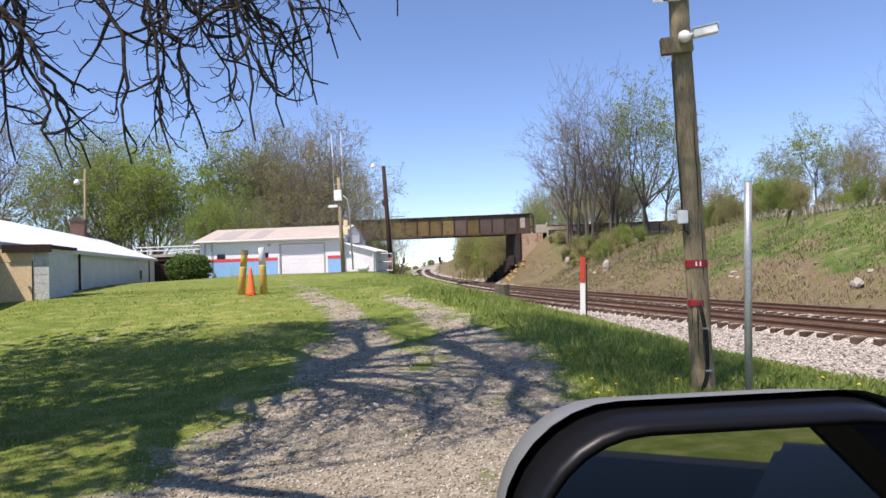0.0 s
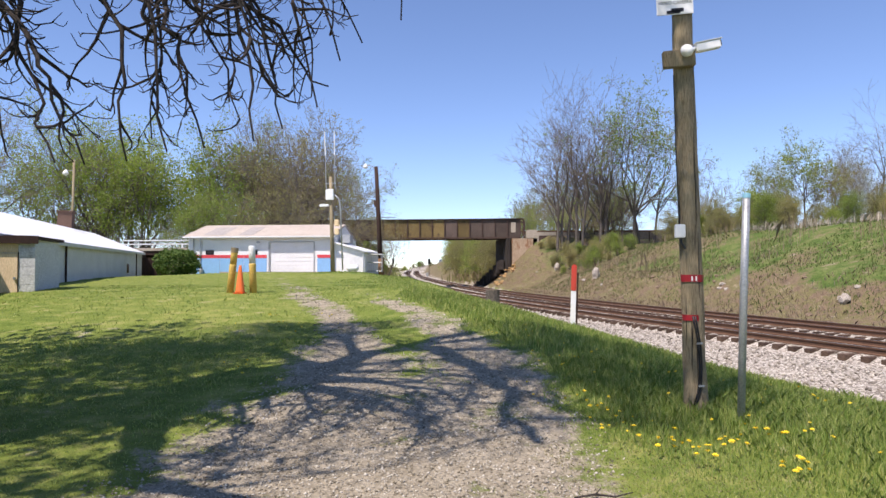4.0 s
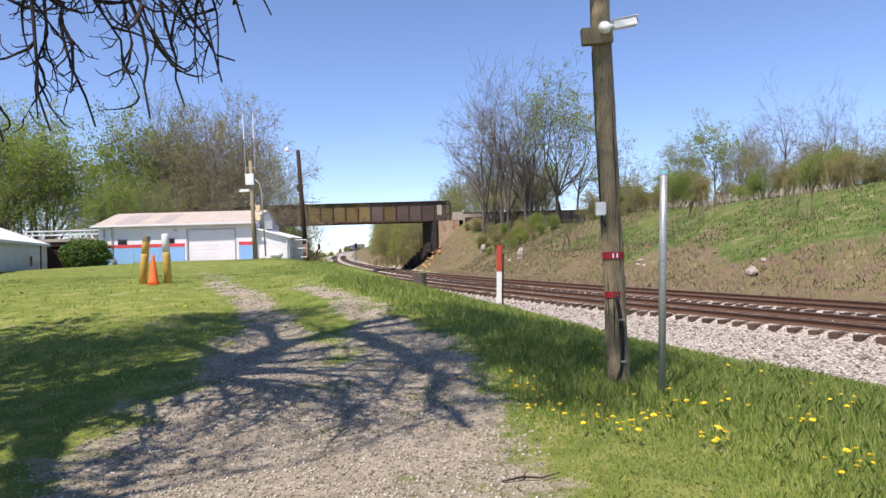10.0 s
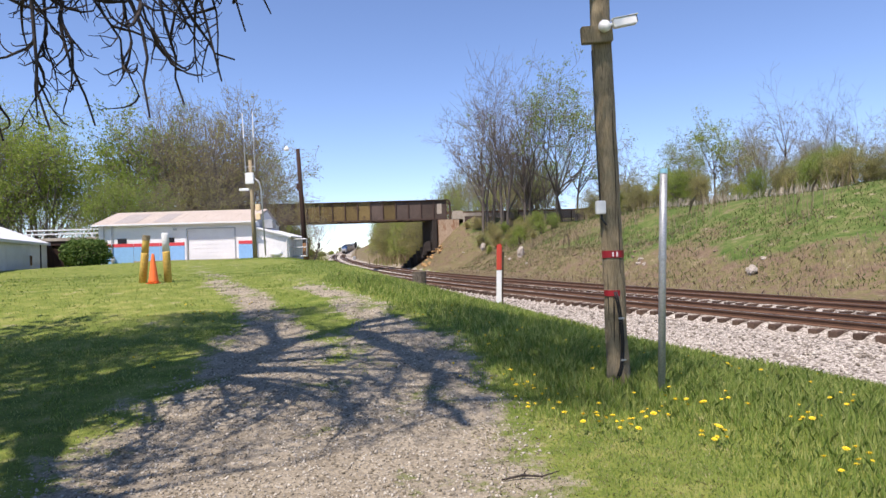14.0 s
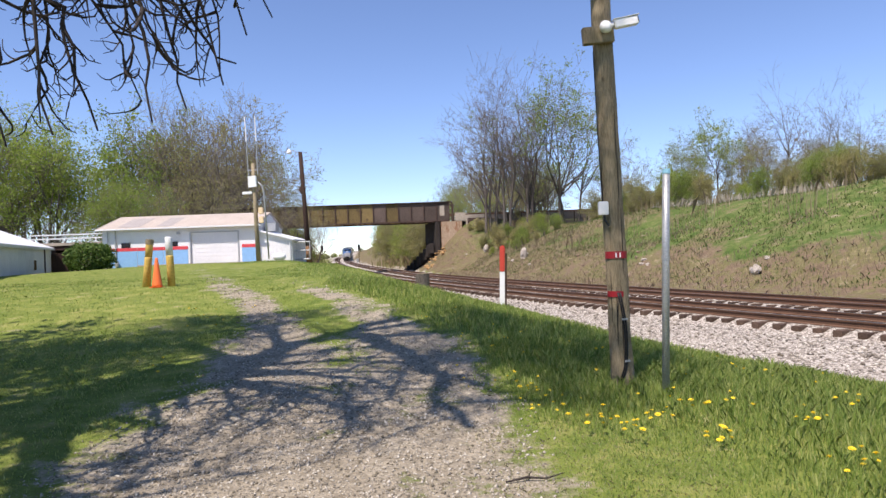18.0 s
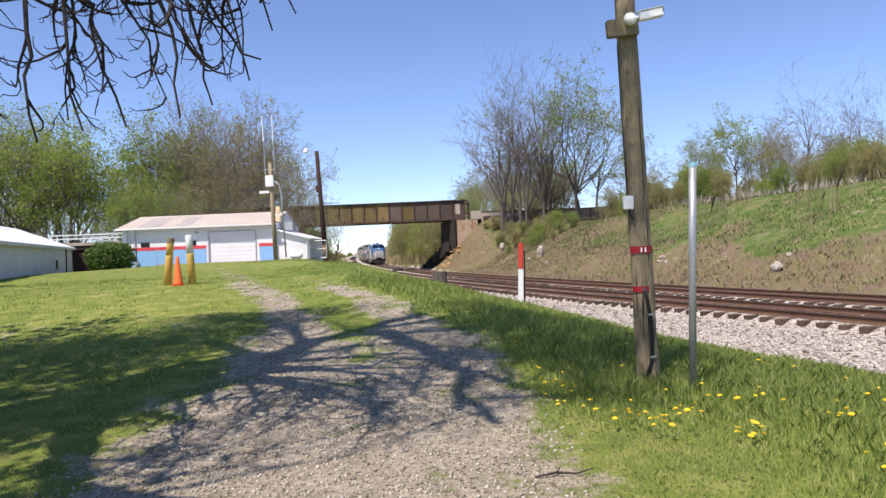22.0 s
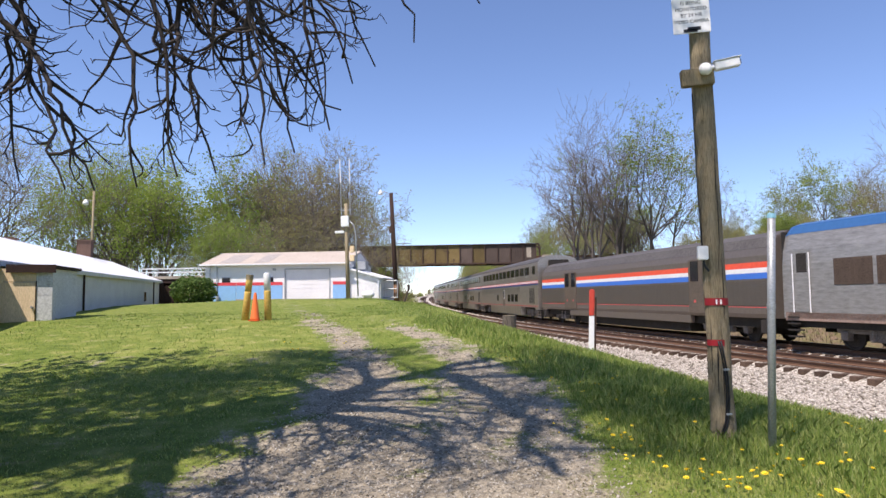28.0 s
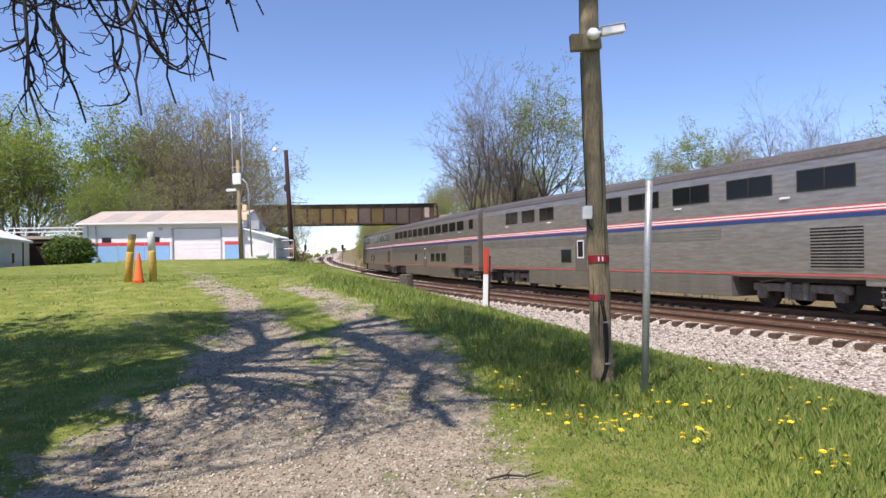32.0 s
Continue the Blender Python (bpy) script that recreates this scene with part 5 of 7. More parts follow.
# ---- the long shed ----
def shed():
    wall0, along = Vector((-15.75, 15.4, 0)), Vector((-0.41, 0.912, 0)).normalized()
    ang = math.degrees(math.atan2(along.y, along.x))
    s = thing("long_shed", pose(wall0.x, wall0.y, 0.22, 0, -0.6, ang), "long low white block shed with a white roof", "shed")
    # local x runs along the wall away from the drive, local -y faces the lawn
    L0, L1, H, D = -4.0, 45.0, 2.75, 8.0
    for k in range(9):
        a = L0 + (L1 - L0) * k / 9
        b = L0 + (L1 - L0) * (k + 1) / 9
        part("wall", boxed(a + 0.004, b - 0.004, 0.0, 0.25, -0.7, H), M_BLOCK, s, "stained white block wall")
    part("end_wall", boxed(L1 - 0.25, L1, 0.253, D, -0.7, H), M_BLOCK, s)
    part("end_wall", boxed(L0, L0 + 0.25, 0.253, D, -0.7, H), M_BLOCK, s)
    part("back_wall", boxed(L0 + 0.25, L1 - 0.25, D - 0.25, D, -0.7, H), M_BLOCK, s)
    bm = bmesh.new()
    prism(bm, [(-0.22, H + 0.02), (-0.22, H + 0.12), (D / 2, H + 1.85), (D + 0.3, H + 0.12), (D + 0.3, H + 0.02), (D / 2, H + 1.75)], L0 - 0.3, L1 + 0.3)
    bmesh.ops.transform(bm, matrix=Matrix(((0, 1, 0, 0), (1, 0, 0, 0), (0, 0, 1, 0), (0, 0, 0, 1))), verts=bm.verts)
    bmesh.ops.recalc_face_normals(bm, faces=bm.faces)
    part("roof", bm, M_WHITEROOF, s, "bright white coated roof")
    part("fascia", boxed(L0 - 0.3, L1 + 0.3, -0.26, -0.223, H - 0.08, H + 0.10), M_BLOCK, s)
    for x, w, z0, z1 in ((36.0, 1.0, 1.1, 1.85), (-1.8, 0.5, 1.1, 1.5)):
        win = part("window", boxed(x, x + w, -0.03, -0.004, z0, z1), M_GLASS, s, "small dark window")
        part("window_frame", boxed(x - 0.06, x + w + 0.06, -0.045, -0.032, z1, z1 + 0.07), M_WHITE, win)
        part("window_sill", boxed(x - 0.06, x + w + 0.06, -0.06, -0.032, z0 - 0.07, z0), M_WHITE, win)
    for x in (1.15, 16.0, 41.0):
        part("downpipe", tubed([(x, -0.06, 0.0), (x, -0.06, H - 0.6), (x, -0.06, H - 0.05)], [0.05] * 3, 8), M_DARKWOOD, s, "dark downpipe")
    part("door", boxed(-0.15, 0.75, -0.05, -0.004, -0.3, 1.9), M_BLOCK, s, "weathered pale plank door")
    part("utility_box", boxed(1.4, 1.7, -0.12, -0.004, 1.2, 1.5, 0.02), M_GIRDARK, s)
    for x, y, top in ((36.5, 4.0, 3.1), (27.0, 6.5, 2.5)):
        ch = part("chimney", boxed(x, x + 1.0, y, y + 1.0, H + 0.8, H + top), M_BRICK, s, "square brown brick chimney")
        part("chimney_cap", boxed(x - 0.08, x + 1.08, y - 0.08, y + 1.08, H + top, H + top + 0.1), M_BRICK, ch)
    part("shed_back_room", boxed(L1 + 0.003, L1 + 4.5, -1.3, 6.0, -0.7, 2.4), M_DARKWOOD, s, "dark open lean-to")
    # porch with the tan door
    a0, a1, out = 3.5, 6.6, -1.85
    part("porch_front", boxed(a0, a0 + 0.1, out, -1.375, -0.5, 2.58), M_BLOCK, s, "pale horizontal siding beside the door")
    part("porch_front", boxed(a0, a0 + 0.1, -0.455, -0.003, -0.5, 2.58), M_TAN, s)
    part("porch_front", boxed(a0 + 0.003, a0 + 0.1, -1.37, -0.46, 2.16, 2.58), M_TAN, s)
    for k in range(9):
        part("siding_board", boxed(a0 - 0.02, a0 - 0.003, out, -1.395, -0.3 + k * 0.29, -0.02 + k * 0.29), M_BLOCK, s)
    d = part("porch_door", boxed(a0 - 0.03, a0 + 0.05, -1.37, -0.46, 0.0, 2.14, 0.01), M_TAN, s, "plain tan plywood door")
    part("door_handle", boxed(a0 - 0.12, a0 - 0.032, -1.32, -1.26, 1.3, 1.38, 0.01), M_GALV, d, "steel handle and hasp")
    part("door_frame", boxed(a0 - 0.045, a0 - 0.003, -1.392, -1.372, 0.1, 2.18), M_DARKWOOD, d)
    part("porch_side", boxed(a0 + 0.103, a1, out, out + 0.1, -0.5, 2.58), M_BLOCK, s, "shaded block side wall")
    part("porch_end", boxed(a1 - 0.1, a1, out + 0.103, -0.003, -0.5, 2.58), M_BLOCK, s)
    part("porch_roof", boxed(a0 - 0.14, a1 + 0.15, out - 0.12, -0.56, 2.59, 2.69), M_DARKWOOD, s, "flat dark porch roof")
    part("porch_roof_edge", boxed(a0 - 0.17, a0 - 0.143, out - 0.12, -0.56, 2.45, 2.71), M_DARKWOOD, s)
    return s


shed()


# ---- bridge, abutments, upper line ----
def girder_bridge():
    b = thing("girder_bridge", pose(0, 85.0, 0), "rusty riveted plate girder railway bridge across the tracks", "bridge")
    x0, x1, zb, zt = -34.0, 0.45, 6.2, 8.72
    for y in (0.0, 4.6):
        for k in range(21):
            xa, xb = x1 - (k + 1) * 1.64, x1 - k * 1.64
            part("web_panel", boxed(xa + 0.01, xb - 0.01, y, y + 0.03, zb + 0.1, zt - 0.08), M_GIRDGREY if k < 4 or k > 13 or k % 7 == 5 else M_GIRDER, b)
            part("stiffener", boxed(xb - 0.06, xb + 0.06, y - 0.16, y - 0.003, zb + 0.1, zt - 0.08), M_GIRDARK, b)
        part("top_flange", boxed(x0, x1 + 0.02, y - 0.25, y + 0.25, zt - 0.078, zt, 0.01), M_GIRDARK, b, "dark top flange")
        part("bottom_flange", boxed(x0, x1 + 0.02, y - 0.25, y + 0.25, zb - 0.05, zb + 0.098, 0.01), M_GIRDARK, b, "dark bottom flange")
        # rounded end of the girder
        pts = [(x1 + 0.02, y, zt - 0.04), (x1 + 0.3, y, zt - 0.12), (x1 + 0.48, y, zt - 0.4), (x1 + 0.5, y, zb)]
        part("end_post", tubed(pts, [0.11] * 4, 8), M_GIRDARK, b)
    part("white_patch", boxed(-0.75, -0.15, -0.008, -0.002, zb + 0.7, zt - 0.5), M_CONCRETE, b, "pale painted mark")
    part("deck", boxed(x0, x1, 0.25, 4.35, zb + 0.3, zb + 0.6), M_TIE, b, "dark timber deck")
    for k in range(8):
        part("floor_beam", boxed(x1 - 2 - 4.1 * k, x1 - 1.7 - 4.1 * k, 0.26, 4.34, zb - 0.02, zb + 0.29), M_GIRDARK, b)
    part("handrail", tubed([(-18.5, -0.2, zt + 0.25), (-15.8, -0.2, zt + 0.25)], [0.04, 0.04], 6), M_GIRDARK, b)


girder_bridge()
ab = thing("bridge_abutment", pose(0, 85, 0), "stained concrete bridge abutment at the cutting side", "abutment", kind="structure")
bm = boxed(-0.7, 2.0, -0.4, 6.4, 1.2, 6.1, 0.05)
bmesh.ops.transform(bm, matrix=Matrix(((1, -0.27, 0, 0), (0, 1, 0, 0), (0, 0, 1, 0), (0, 0, 0, 1))), verts=bm.verts)
part("seat", bm, M_RUSTCON, ab, "rust-stained concrete bridge seat")
part("back_wall", boxed(1.2, 2.6, -0.4, 5.2, 6.1, 7.2, 0.05), M_CONCRETE, ab)
part("wing_wall", boxed(2.6, 5.0, -0.4, 0.3, 3.0, 6.9, 0.05), M_CONCRETE, ab)
bm = boxed(-1.0, 2.4, -0.8, 6.6, -0.5, 1.2, 0.06)
bmesh.ops.transform(bm, matrix=Matrix(((1, -0.27, 0, 0), (0, 1, 0, 0), (0, 0, 1, 0), (0, 0, 0, 1))), verts=bm.verts)
part("footing", bm, M_CONCRETE, ab)
# stepped wall in near-black stone, its colour standing in for shade
st = thing("wing_wall", pose(0, 0, 0), "stepped stone wing wall below the bridge, shade in its dark colour", "wall")
for k in range(13):
    f = k / 12
    x, y, z = -2.0 - 4.1 * f, 85.6 + 9.8 * f, 3.5 - 3.7 * f ** 0.85
    part("stone_block", boxed(-0.34, 0.34, -0.55, 0.55, z - 1.5, z + 0.14 * ((k * 5) % 3 - 1), 0.08), M_SHADESTONE, st, at=pose(x, y, 0, 0, 0, 15 + 12 * ((k * 7) % 3 - 1)))
# slab added for the abutment's shaded side, dark by colour
part("wall_face", boxed(-0.25, 0.25, -0.3, 6.0, 1.6, 6.1, 0.04), M_SHADESTONE, st, "added dark slab for the shaded abutment face under the girder", at=pose(-1.1, 84.75, 0, 0, 0, 15))
ab = thing("bridge_abutment", pose(-36.0, 85, 0), "stained concrete bridge abutment hidden in the trees", "abutment", kind="structure")
part("seat", boxed(-3, 2.4, -0.4, 5.2, -1.0, 6.1, 0.05), M_CONCRETE, ab)
up = thing("upper_line", pose(0, 87, 0), "track and low concrete kerb along the upper bank", "railway line", kind="structure")
part("kerb_wall", boxed(2.7, 60.0, -2.2, -1.8, 5.9, 6.85, 0.03), M_OLDCON, up, "low stained concrete kerb wall")
for y in (-0.75, 0.75):
    part("rail", boxed(-30, 80, y - 0.04, y + 0.04, 7.0, 7.16), M_RAIL, up)
part("culvert", boxed(2.8, 5.2, -2.45, -2.21, 5.75, 6.45, 0.03), M_GIRDARK, up, "dark timber beam")
for k in range(14):
    part("fence_post", boxed(8 + 1.7 * k, 8.1 + 1.7 * k, -2.6, -2.5, 5.6, 6.9), M_DARKWOOD, up)

tr = thing("loading_trestle", pose(-47.0, 76.0, 0, 0, 0, 0), "old dark timber trestle with a white handrail", "trestle")
part("deck", boxed(-2.0, 9.5, 0, 4, 3.9, 4.6), M_DARKWOOD, tr)
part("edge_beam", boxed(-2.0, 9.5, -0.15, -0.003, 4.4, 4.75), M_CONCRETE, tr)
for z in (5.15, 5.6):
    part("handrail", boxed(-1.5, 8.5, -0.1, -0.02, z, z + 0.14), M_WHITE, tr, "white painted rail")
for k in range(6):
    part("rail_post", boxed(-1.4 + 1.9 * k, -1.25 + 1.9 * k, -0.1, 0.02, 4.76, 5.14), M_WHITE, tr)
for k in range(5):
    part("trestle_leg", boxed(-1.5 + 2.5 * k, -1.1 + 2.5 * k, 0.2, 0.6, 0.0, 3.9), M_DARKWOOD, tr)
part("back_boarding", boxed(-2.0, 9.5, 3.5, 3.7, 0.0, 3.9), M_DARKWOOD, tr)

# ---- the passenger train ----
M_STEEL = surface("dull_stainless_steel", (0.37, 0.325, 0.28), (0.43, 0.38, 0.33), 0.6, 5, 0.36, 0.7, 0.5, relief=0.02, stretch=(1, 0.3, 2.5))
M_BAGSTEEL = plain("dusty_stainless_steel", (0.20, 0.165, 0.138), 0.45, 0.5, 0.4)
M_BAGDOOR = surface("grimy_door_steel", (0.10, 0.075, 0.055), (0.19, 0.15, 0.115), 1.0, 14, 0.5, 0.3, 0.4, wear=((0.07, 0.05, 0.04), 0.6))
M_CARROOF = surface("grimy_car_roof", (0.085, 0.075, 0.068), (0.15, 0.135, 0.122), 0.5, 10, 0.6, 0.3)
M_GRILLE = surface("rusty_grille", (0.055, 0.036, 0.026), (0.12, 0.085, 0.062), 2, 20, 0.8)
M_SILL = surface("dusty_brown_sill", (0.24, 0.155, 0.12), (0.36, 0.26, 0.21), 1.2, 15, 0.8)
M_SILVER = surface("silver_grey_paint", (0.25, 0.24, 0.225), (0.32, 0.31, 0.295), 0.5, 6, 0.42, 0.3, 0.4, relief=0.03, stretch=(1, 0.4, 2))
M_LBLUE = plain("locomotive_blue", (0.03, 0.10, 0.24), 0.4)
M_NAVY = plain("navy_stripe", (0.03, 0.06, 0.17), 0.4)
M_SRED = plain("stripe_red", (0.62, 0.10, 0.09), 0.45)
M_BRED = plain("bright_stripe_red", (0.82, 0.10, 0.05), 0.45)
M_BBLUE = plain("bright_stripe_blue", (0.05, 0.17, 0.58), 0.45)
M_SWHITE = plain("stripe_white", (0.78, 0.76, 0.74), 0.45)
M_UNDER = surface("grimy_underframe", (0.018, 0.016, 0.014), (0.05, 0.043, 0.037), 2, 20, 0.85)
M_BOGIE = surface("dusty_bogie_steel", (0.085, 0.072, 0.06), (0.27, 0.235, 0.20), 3, 20, 0.8)
M_LAMP = plain("headlight_glass", (0.9, 0.9, 0.85), 0.2)

_mesh_store = {}


def stored(key, build, mat):
    if key not in _mesh_store:
        bm = build()
        me = bpy.data.meshes.new(key)
        bm.to_mesh(me)
        bm.free()
        me.materials.append(mat)
        _mesh_store[key] = me
    return _mesh_store[key]


def bogie(host, y, axles):
    """A bogie under a car, centred at y: frame, springs, wheels."""
    half = 1.35 if axles == 2 else 2.0
    b = piece("bogie", stored("bogie_bolster%d" % axles, lambda: boxed(-1.0, 1.0, -0.35, 0.35, 0.45, 0.85, 0.03), M_UNDER), host, pose(0, y, 0))
    piece("bogie_core", stored("bogie_core%d" % axles, lambda: boxed(-0.62, 0.62, -half - 0.5, half + 0.5, 0.30, 0.99, 0.05), M_UNDER), b)
    for side in (-1, 1):
        def frame_side():
            bm = boxed(-0.07, 0.07, -half - 0.35, half + 0.35, 0.55, 0.80, 0.03)
            box(bm, -0.09, 0.09, -0.5, 0.5, 0.32, 0.56, 0.03)
            for q in (-0.3, 0.3):
                tube(bm, [(0.1, q, 0.35), (0.1, q, 0.85)], [0.10, 0.10], 10)
            tube(bm, [(0.12, -half, 0.85), (0.12, -0.4, 0.95)], [0.035, 0.035], 8)
            return bm
        piece("side_frame", stored("bogie_side%d" % axles, frame_side, M_BOGIE), b, pose(side * 1.05, 0, 0, 0, 0, 0 if side > 0 else 180))
        for k in range(axles):
            yy = -half + 2 * half * k / (axles - 1)
            piece("wheel", stored("wheel", lambda: lathe(bmesh.new(), [(0.12, -0.07), (0.38, -0.06), (0.40, -0.02), (0.455, -0.02), (0.455, 0.06), (0.38, 0.065), (0.36, 0.04), (0.15, 0.04), (0.13, 0.09)], 24, pose(0, 0, 0, 0, 90, 0)), M_UNDER), b, pose(side * 0.755, yy, 0.455))
            piece("axle_box", stored("axle_box", lambda: boxed(-0.1, 0.12, -0.16, 0.16, -0.15, 0.17, 0.03), M_BOGIE), b, pose(side * 1.05, yy, 0.47))


def shell(outline, y0, y1):
    bm = bmesh.new()
    full = outline + [(-x, z) for x, z in reversed(outline) if x > 1e-6]
    prism(bm, full, y0, y1)
    return bm


def strip(car, name, z0, z1, mat, y0=-12.62, y1=12.62, x=1.553, label=""):
    return [part(name, boxed(min(s * x, s * (x + 0.004)), max(s * x, s * (x + 0.004)), y0, y1, z0, z1), mat, car, label) for s in (1, -1)]


def window(car, y, z0, z1, w, panes=1, x=1.545):
    """Dark windows on both sides, with a thin frame each."""
    for s in (1, -1):
        a, b = sorted((s * x, s * (x + 0.012)))
        o = part("window", boxed(a, b, y - w / 2, y + w / 2, z0, z1, 0.0), M_GLASS, car, "dark tinted window")
        a, b = sorted((s * (x + 0.013), s * (x + 0.022)))
        bm = boxed(a, b, y - w / 2 - 0.04, y + w / 2 + 0.04, z0 - 0.035, z0)
        box(bm, a, b, y - w / 2 - 0.04, y + w / 2 + 0.04, z1, z1 + 0.035)
        box(bm, a, b, y - w / 2 - 0.04, y - w / 2, z0, z1)
        box(bm, a, b, y + w / 2, y + w / 2 + 0.04, z0, z1)
        for k in range(1, panes):
            yy = y - w / 2 + w * k / panes
            box(bm, a, b, yy - 0.025, yy + 0.025, z0, z1)
        part("window_frame", bm, M_UNDER, o)


def fluting(car, z0, z1, step_z, y0, y1, name="rib", x=1.552, mat=None):
    """Each rib of the fluted side is a part, on one mesh."""
    n = int(round((z1 - z0) / step_z))
    me = stored("rib_%d_%d" % (round(1000 * (y1 - y0)), round(1000 * step_z)), lambda: boxed(0, 0.022, -(y1 - y0) / 2, (y1 - y0) / 2, 0, step_z * 0.6, 0.006), mat or M_STEEL)
    for s in (1, -1):
        for k in range(n):
            piece(name, me, car, pose(s * x + (0 if s > 0 else -0.022), (y0 + y1) / 2, z0 + step_z * k))


def louvre(car, y, w, z0, z1):
    n = int((z1 - z0) / 0.085)
    me = stored("slat_%d" % round(100 * w), lambda: boxed(-0.009, 0.009, -w / 2, w / 2, 0, 0.038), M_STEEL)
    for s in (1, -1):
        a, b = sorted((s * 1.553, s * 1.558))
        o = part("grille", boxed(a, b, y - w / 2, y + w / 2, z0, z1), M_UNDER, car, "louvred equipment grille")
        for k in range(n):
            piece("slat", me, o, pose(s * 1.569, y, z0 + k * (z1 - z0) / n))


SL_OUT = [(1.50, 1.0), (1.55, 1.15), (1.55, 4.16), (1.49, 4.42), (1.32, 4.64), (0.95, 4.81), (0.45, 4.90), (0.0, 4.93)]


def bilevel(kind, label):
    car = thing("passenger_car", pose(0, 0, 0), label, "railway carriage", "cars of the passenger train")
    part("body", shell(SL_OUT, -12.65, 12.65), M_STEEL, car)
    part("roof", shell([(1.505, 4.40), (1.33, 4.655), (0.955, 4.825), (0.455, 4.915), (0.0, 4.945)], -12.6, 12.6), M_CARROOF, car, "grimy ribbed roof")
    bm = bmesh.new()
    for k in range(9):
        for s in (1, -1):
            box(bm, s * 1.47 - 0.02, s * 1.47 + 0.02, -12.6, 12.6, 4.20 + 0.03 * k, 4.21 + 0.03 * k)
    tagged(part("roof_ribs", bm, M_CARROOF, car), kind="stuff")
    part("skirt", boxed(-1.53, 1.53, -6.9, 6.9, 0.33, 1.02, 0.01), M_STEEL, car, "ribbed stainless skirt")
    fluting(car, 0.36, 1.0, 0.085, -6.88, 6.88, x=1.531)
    fluting(car, 2.25, 2.62, 0.10, -12.3, 6.5)
    for e in (1, -1):
        part("end_skirt", boxed(-1.5, 1.5, min(e * 11.5, e * 12.62), max(e * 11.5, e * 12.62), 0.84, 1.02, 0.01), M_STEEL, car)
        for s in (1, -1):
            for k in range(3):
                part("end_step", boxed(s * 1.36 - 0.13, s * 1.36 + 0.13, min(e * 11.9, e * 12.4), max(e * 11.9, e * 12.4), 0.28 + 0.2 * k, 0.32 + 0.2 * k), M_BOGIE, car, "dusty steel step")
            for q in (11.88, 12.42):
                part("step_hanger", boxed(s * 1.36 - 0.02, s * 1.36 + 0.02, e * q - 0.02, e * q + 0.02, 0.26, 0.84), M_BOGIE, car)
        part("diaphragm", boxed(-0.75, 0.75, min(e * 12.66, e * 12.98), max(e * 12.66, e * 12.98), 2.6, 4.55, 0.05), M_UNDER, car, "black corridor connection")
        part("coupler", boxed(-0.25, 0.25, min(e * 12.4, e * 13.0), max(e * 12.4, e * 13.0), 0.75, 1.0, 0.04), M_UNDER, car)
        for s in (1, -1):
            part("end_corner", boxed(s * 1.42 - 0.12, s * 1.42 + 0.12, e * 12.66 - 0.02, e * 12.66 + 0.02, 1.1, 4.3, 0.01), M_STEEL, car, "pale rounded corner post")
        # one dark box stands for the gear and the shade below the car end
        part("end_gear", boxed(-1.1, 1.1, min(e * 10.9, e * 12.5), max(e * 10.9, e * 12.5), 0.3, 0.86, 0.04), M_UNDER, car, "dark box for the gear and the shade under the car end")
        bogie(car, e * 9.1, 2)
    part("underframe", boxed(-1.2, 1.2, -12.3, 12.3, 0.86, 1.02), M_UNDER, car)
    strip(car, "red_stripe", 2.99, 3.03, M_SRED)
    strip(car, "white_stripe", 2.945, 2.99, M_SWHITE)
    strip(car, "red_stripe", 2.905, 2.945, M_SRED)
    strip(car, "white_stripe", 2.865, 2.905, M_SWHITE)
    strip(car, "red_stripe", 2.83, 2.865, M_SRED)
    strip(car, "navy_stripe", 2.69, 2.83, M_NAVY)
    strip(car, "pin_stripe", 1.09, 1.13, M_SRED, label="thin red sill stripe")
    if kind == "coach":
        for k in range(12):
            window(car, -10.4 + 1.78 * k, 3.55, 4.10, 1.35, 2)
        window(car, 11.4, 3.55, 4.10, 0.7)
        for y in (2.2, 3.7, 5.2):
            window(car, y, 1.45, 2.0, 1.0)
        window(car, -3.0, 1.5, 2.0, 0.6)
        for s in (1, -1):
            a, b = sorted((s * 1.556, s * 1.57))
            o = part("side_door", boxed(a, b, -0.5, 0.5, 1.02, 2.62, 0.005), M_BAGSTEEL, car, "stainless side door")
            a, b = sorted((s * 1.571, s * 1.578))
            part("door_window", boxed(a, b, -0.2, 0.2, 1.72, 2.4, 0.0), M_GLASS, o)
            a, b = sorted((s * 1.5702, s * 1.5745))
            part("window_surround", boxed(a, b, -0.26, 0.26, 1.66, 2.46, 0.0), M_SWHITE, o, "white window surround")
    else:
        for y in (10.4, 7.7, 5.1, 2.5, 0.2):
            window(car, y, 3.55, 4.12, 1.75, 2)
        for y in (-5.0, -6.9, -8.8):
            window(car, y, 3.55, 4.12, 1.3, 2)
        for y in (-0.8, -3.2):
            window(car, y, 1.45, 2.0, 0.8)
        for s in (1, -1):
            a, b = sorted((s * 1.556, s * 1.57))
            o = part("side_door", boxed(a, b, -2.4, -1.5, 1.02, 2.6, 0.005), M_BAGSTEEL, car, "stainless side door")
            a, b = sorted((s * 1.571, s * 1.578))
            part("door_window", boxed(a, b, -2.17, -1.75, 1.68, 2.38, 0.0), M_GLASS, o)
            a, b = sorted((s * 1.5702, s * 1.5745))
            part("window_surround", boxed(a, b, -2.23, -1.69, 1.62, 2.44, 0.0), M_SWHITE, o, "white window surround")
    louvre(car, 10.7, 1.6, 1.28, 2.45)
    for k in range(5):
        for s in (1, -1):
            a, b = sorted((s * 1.56, s * 1.6))
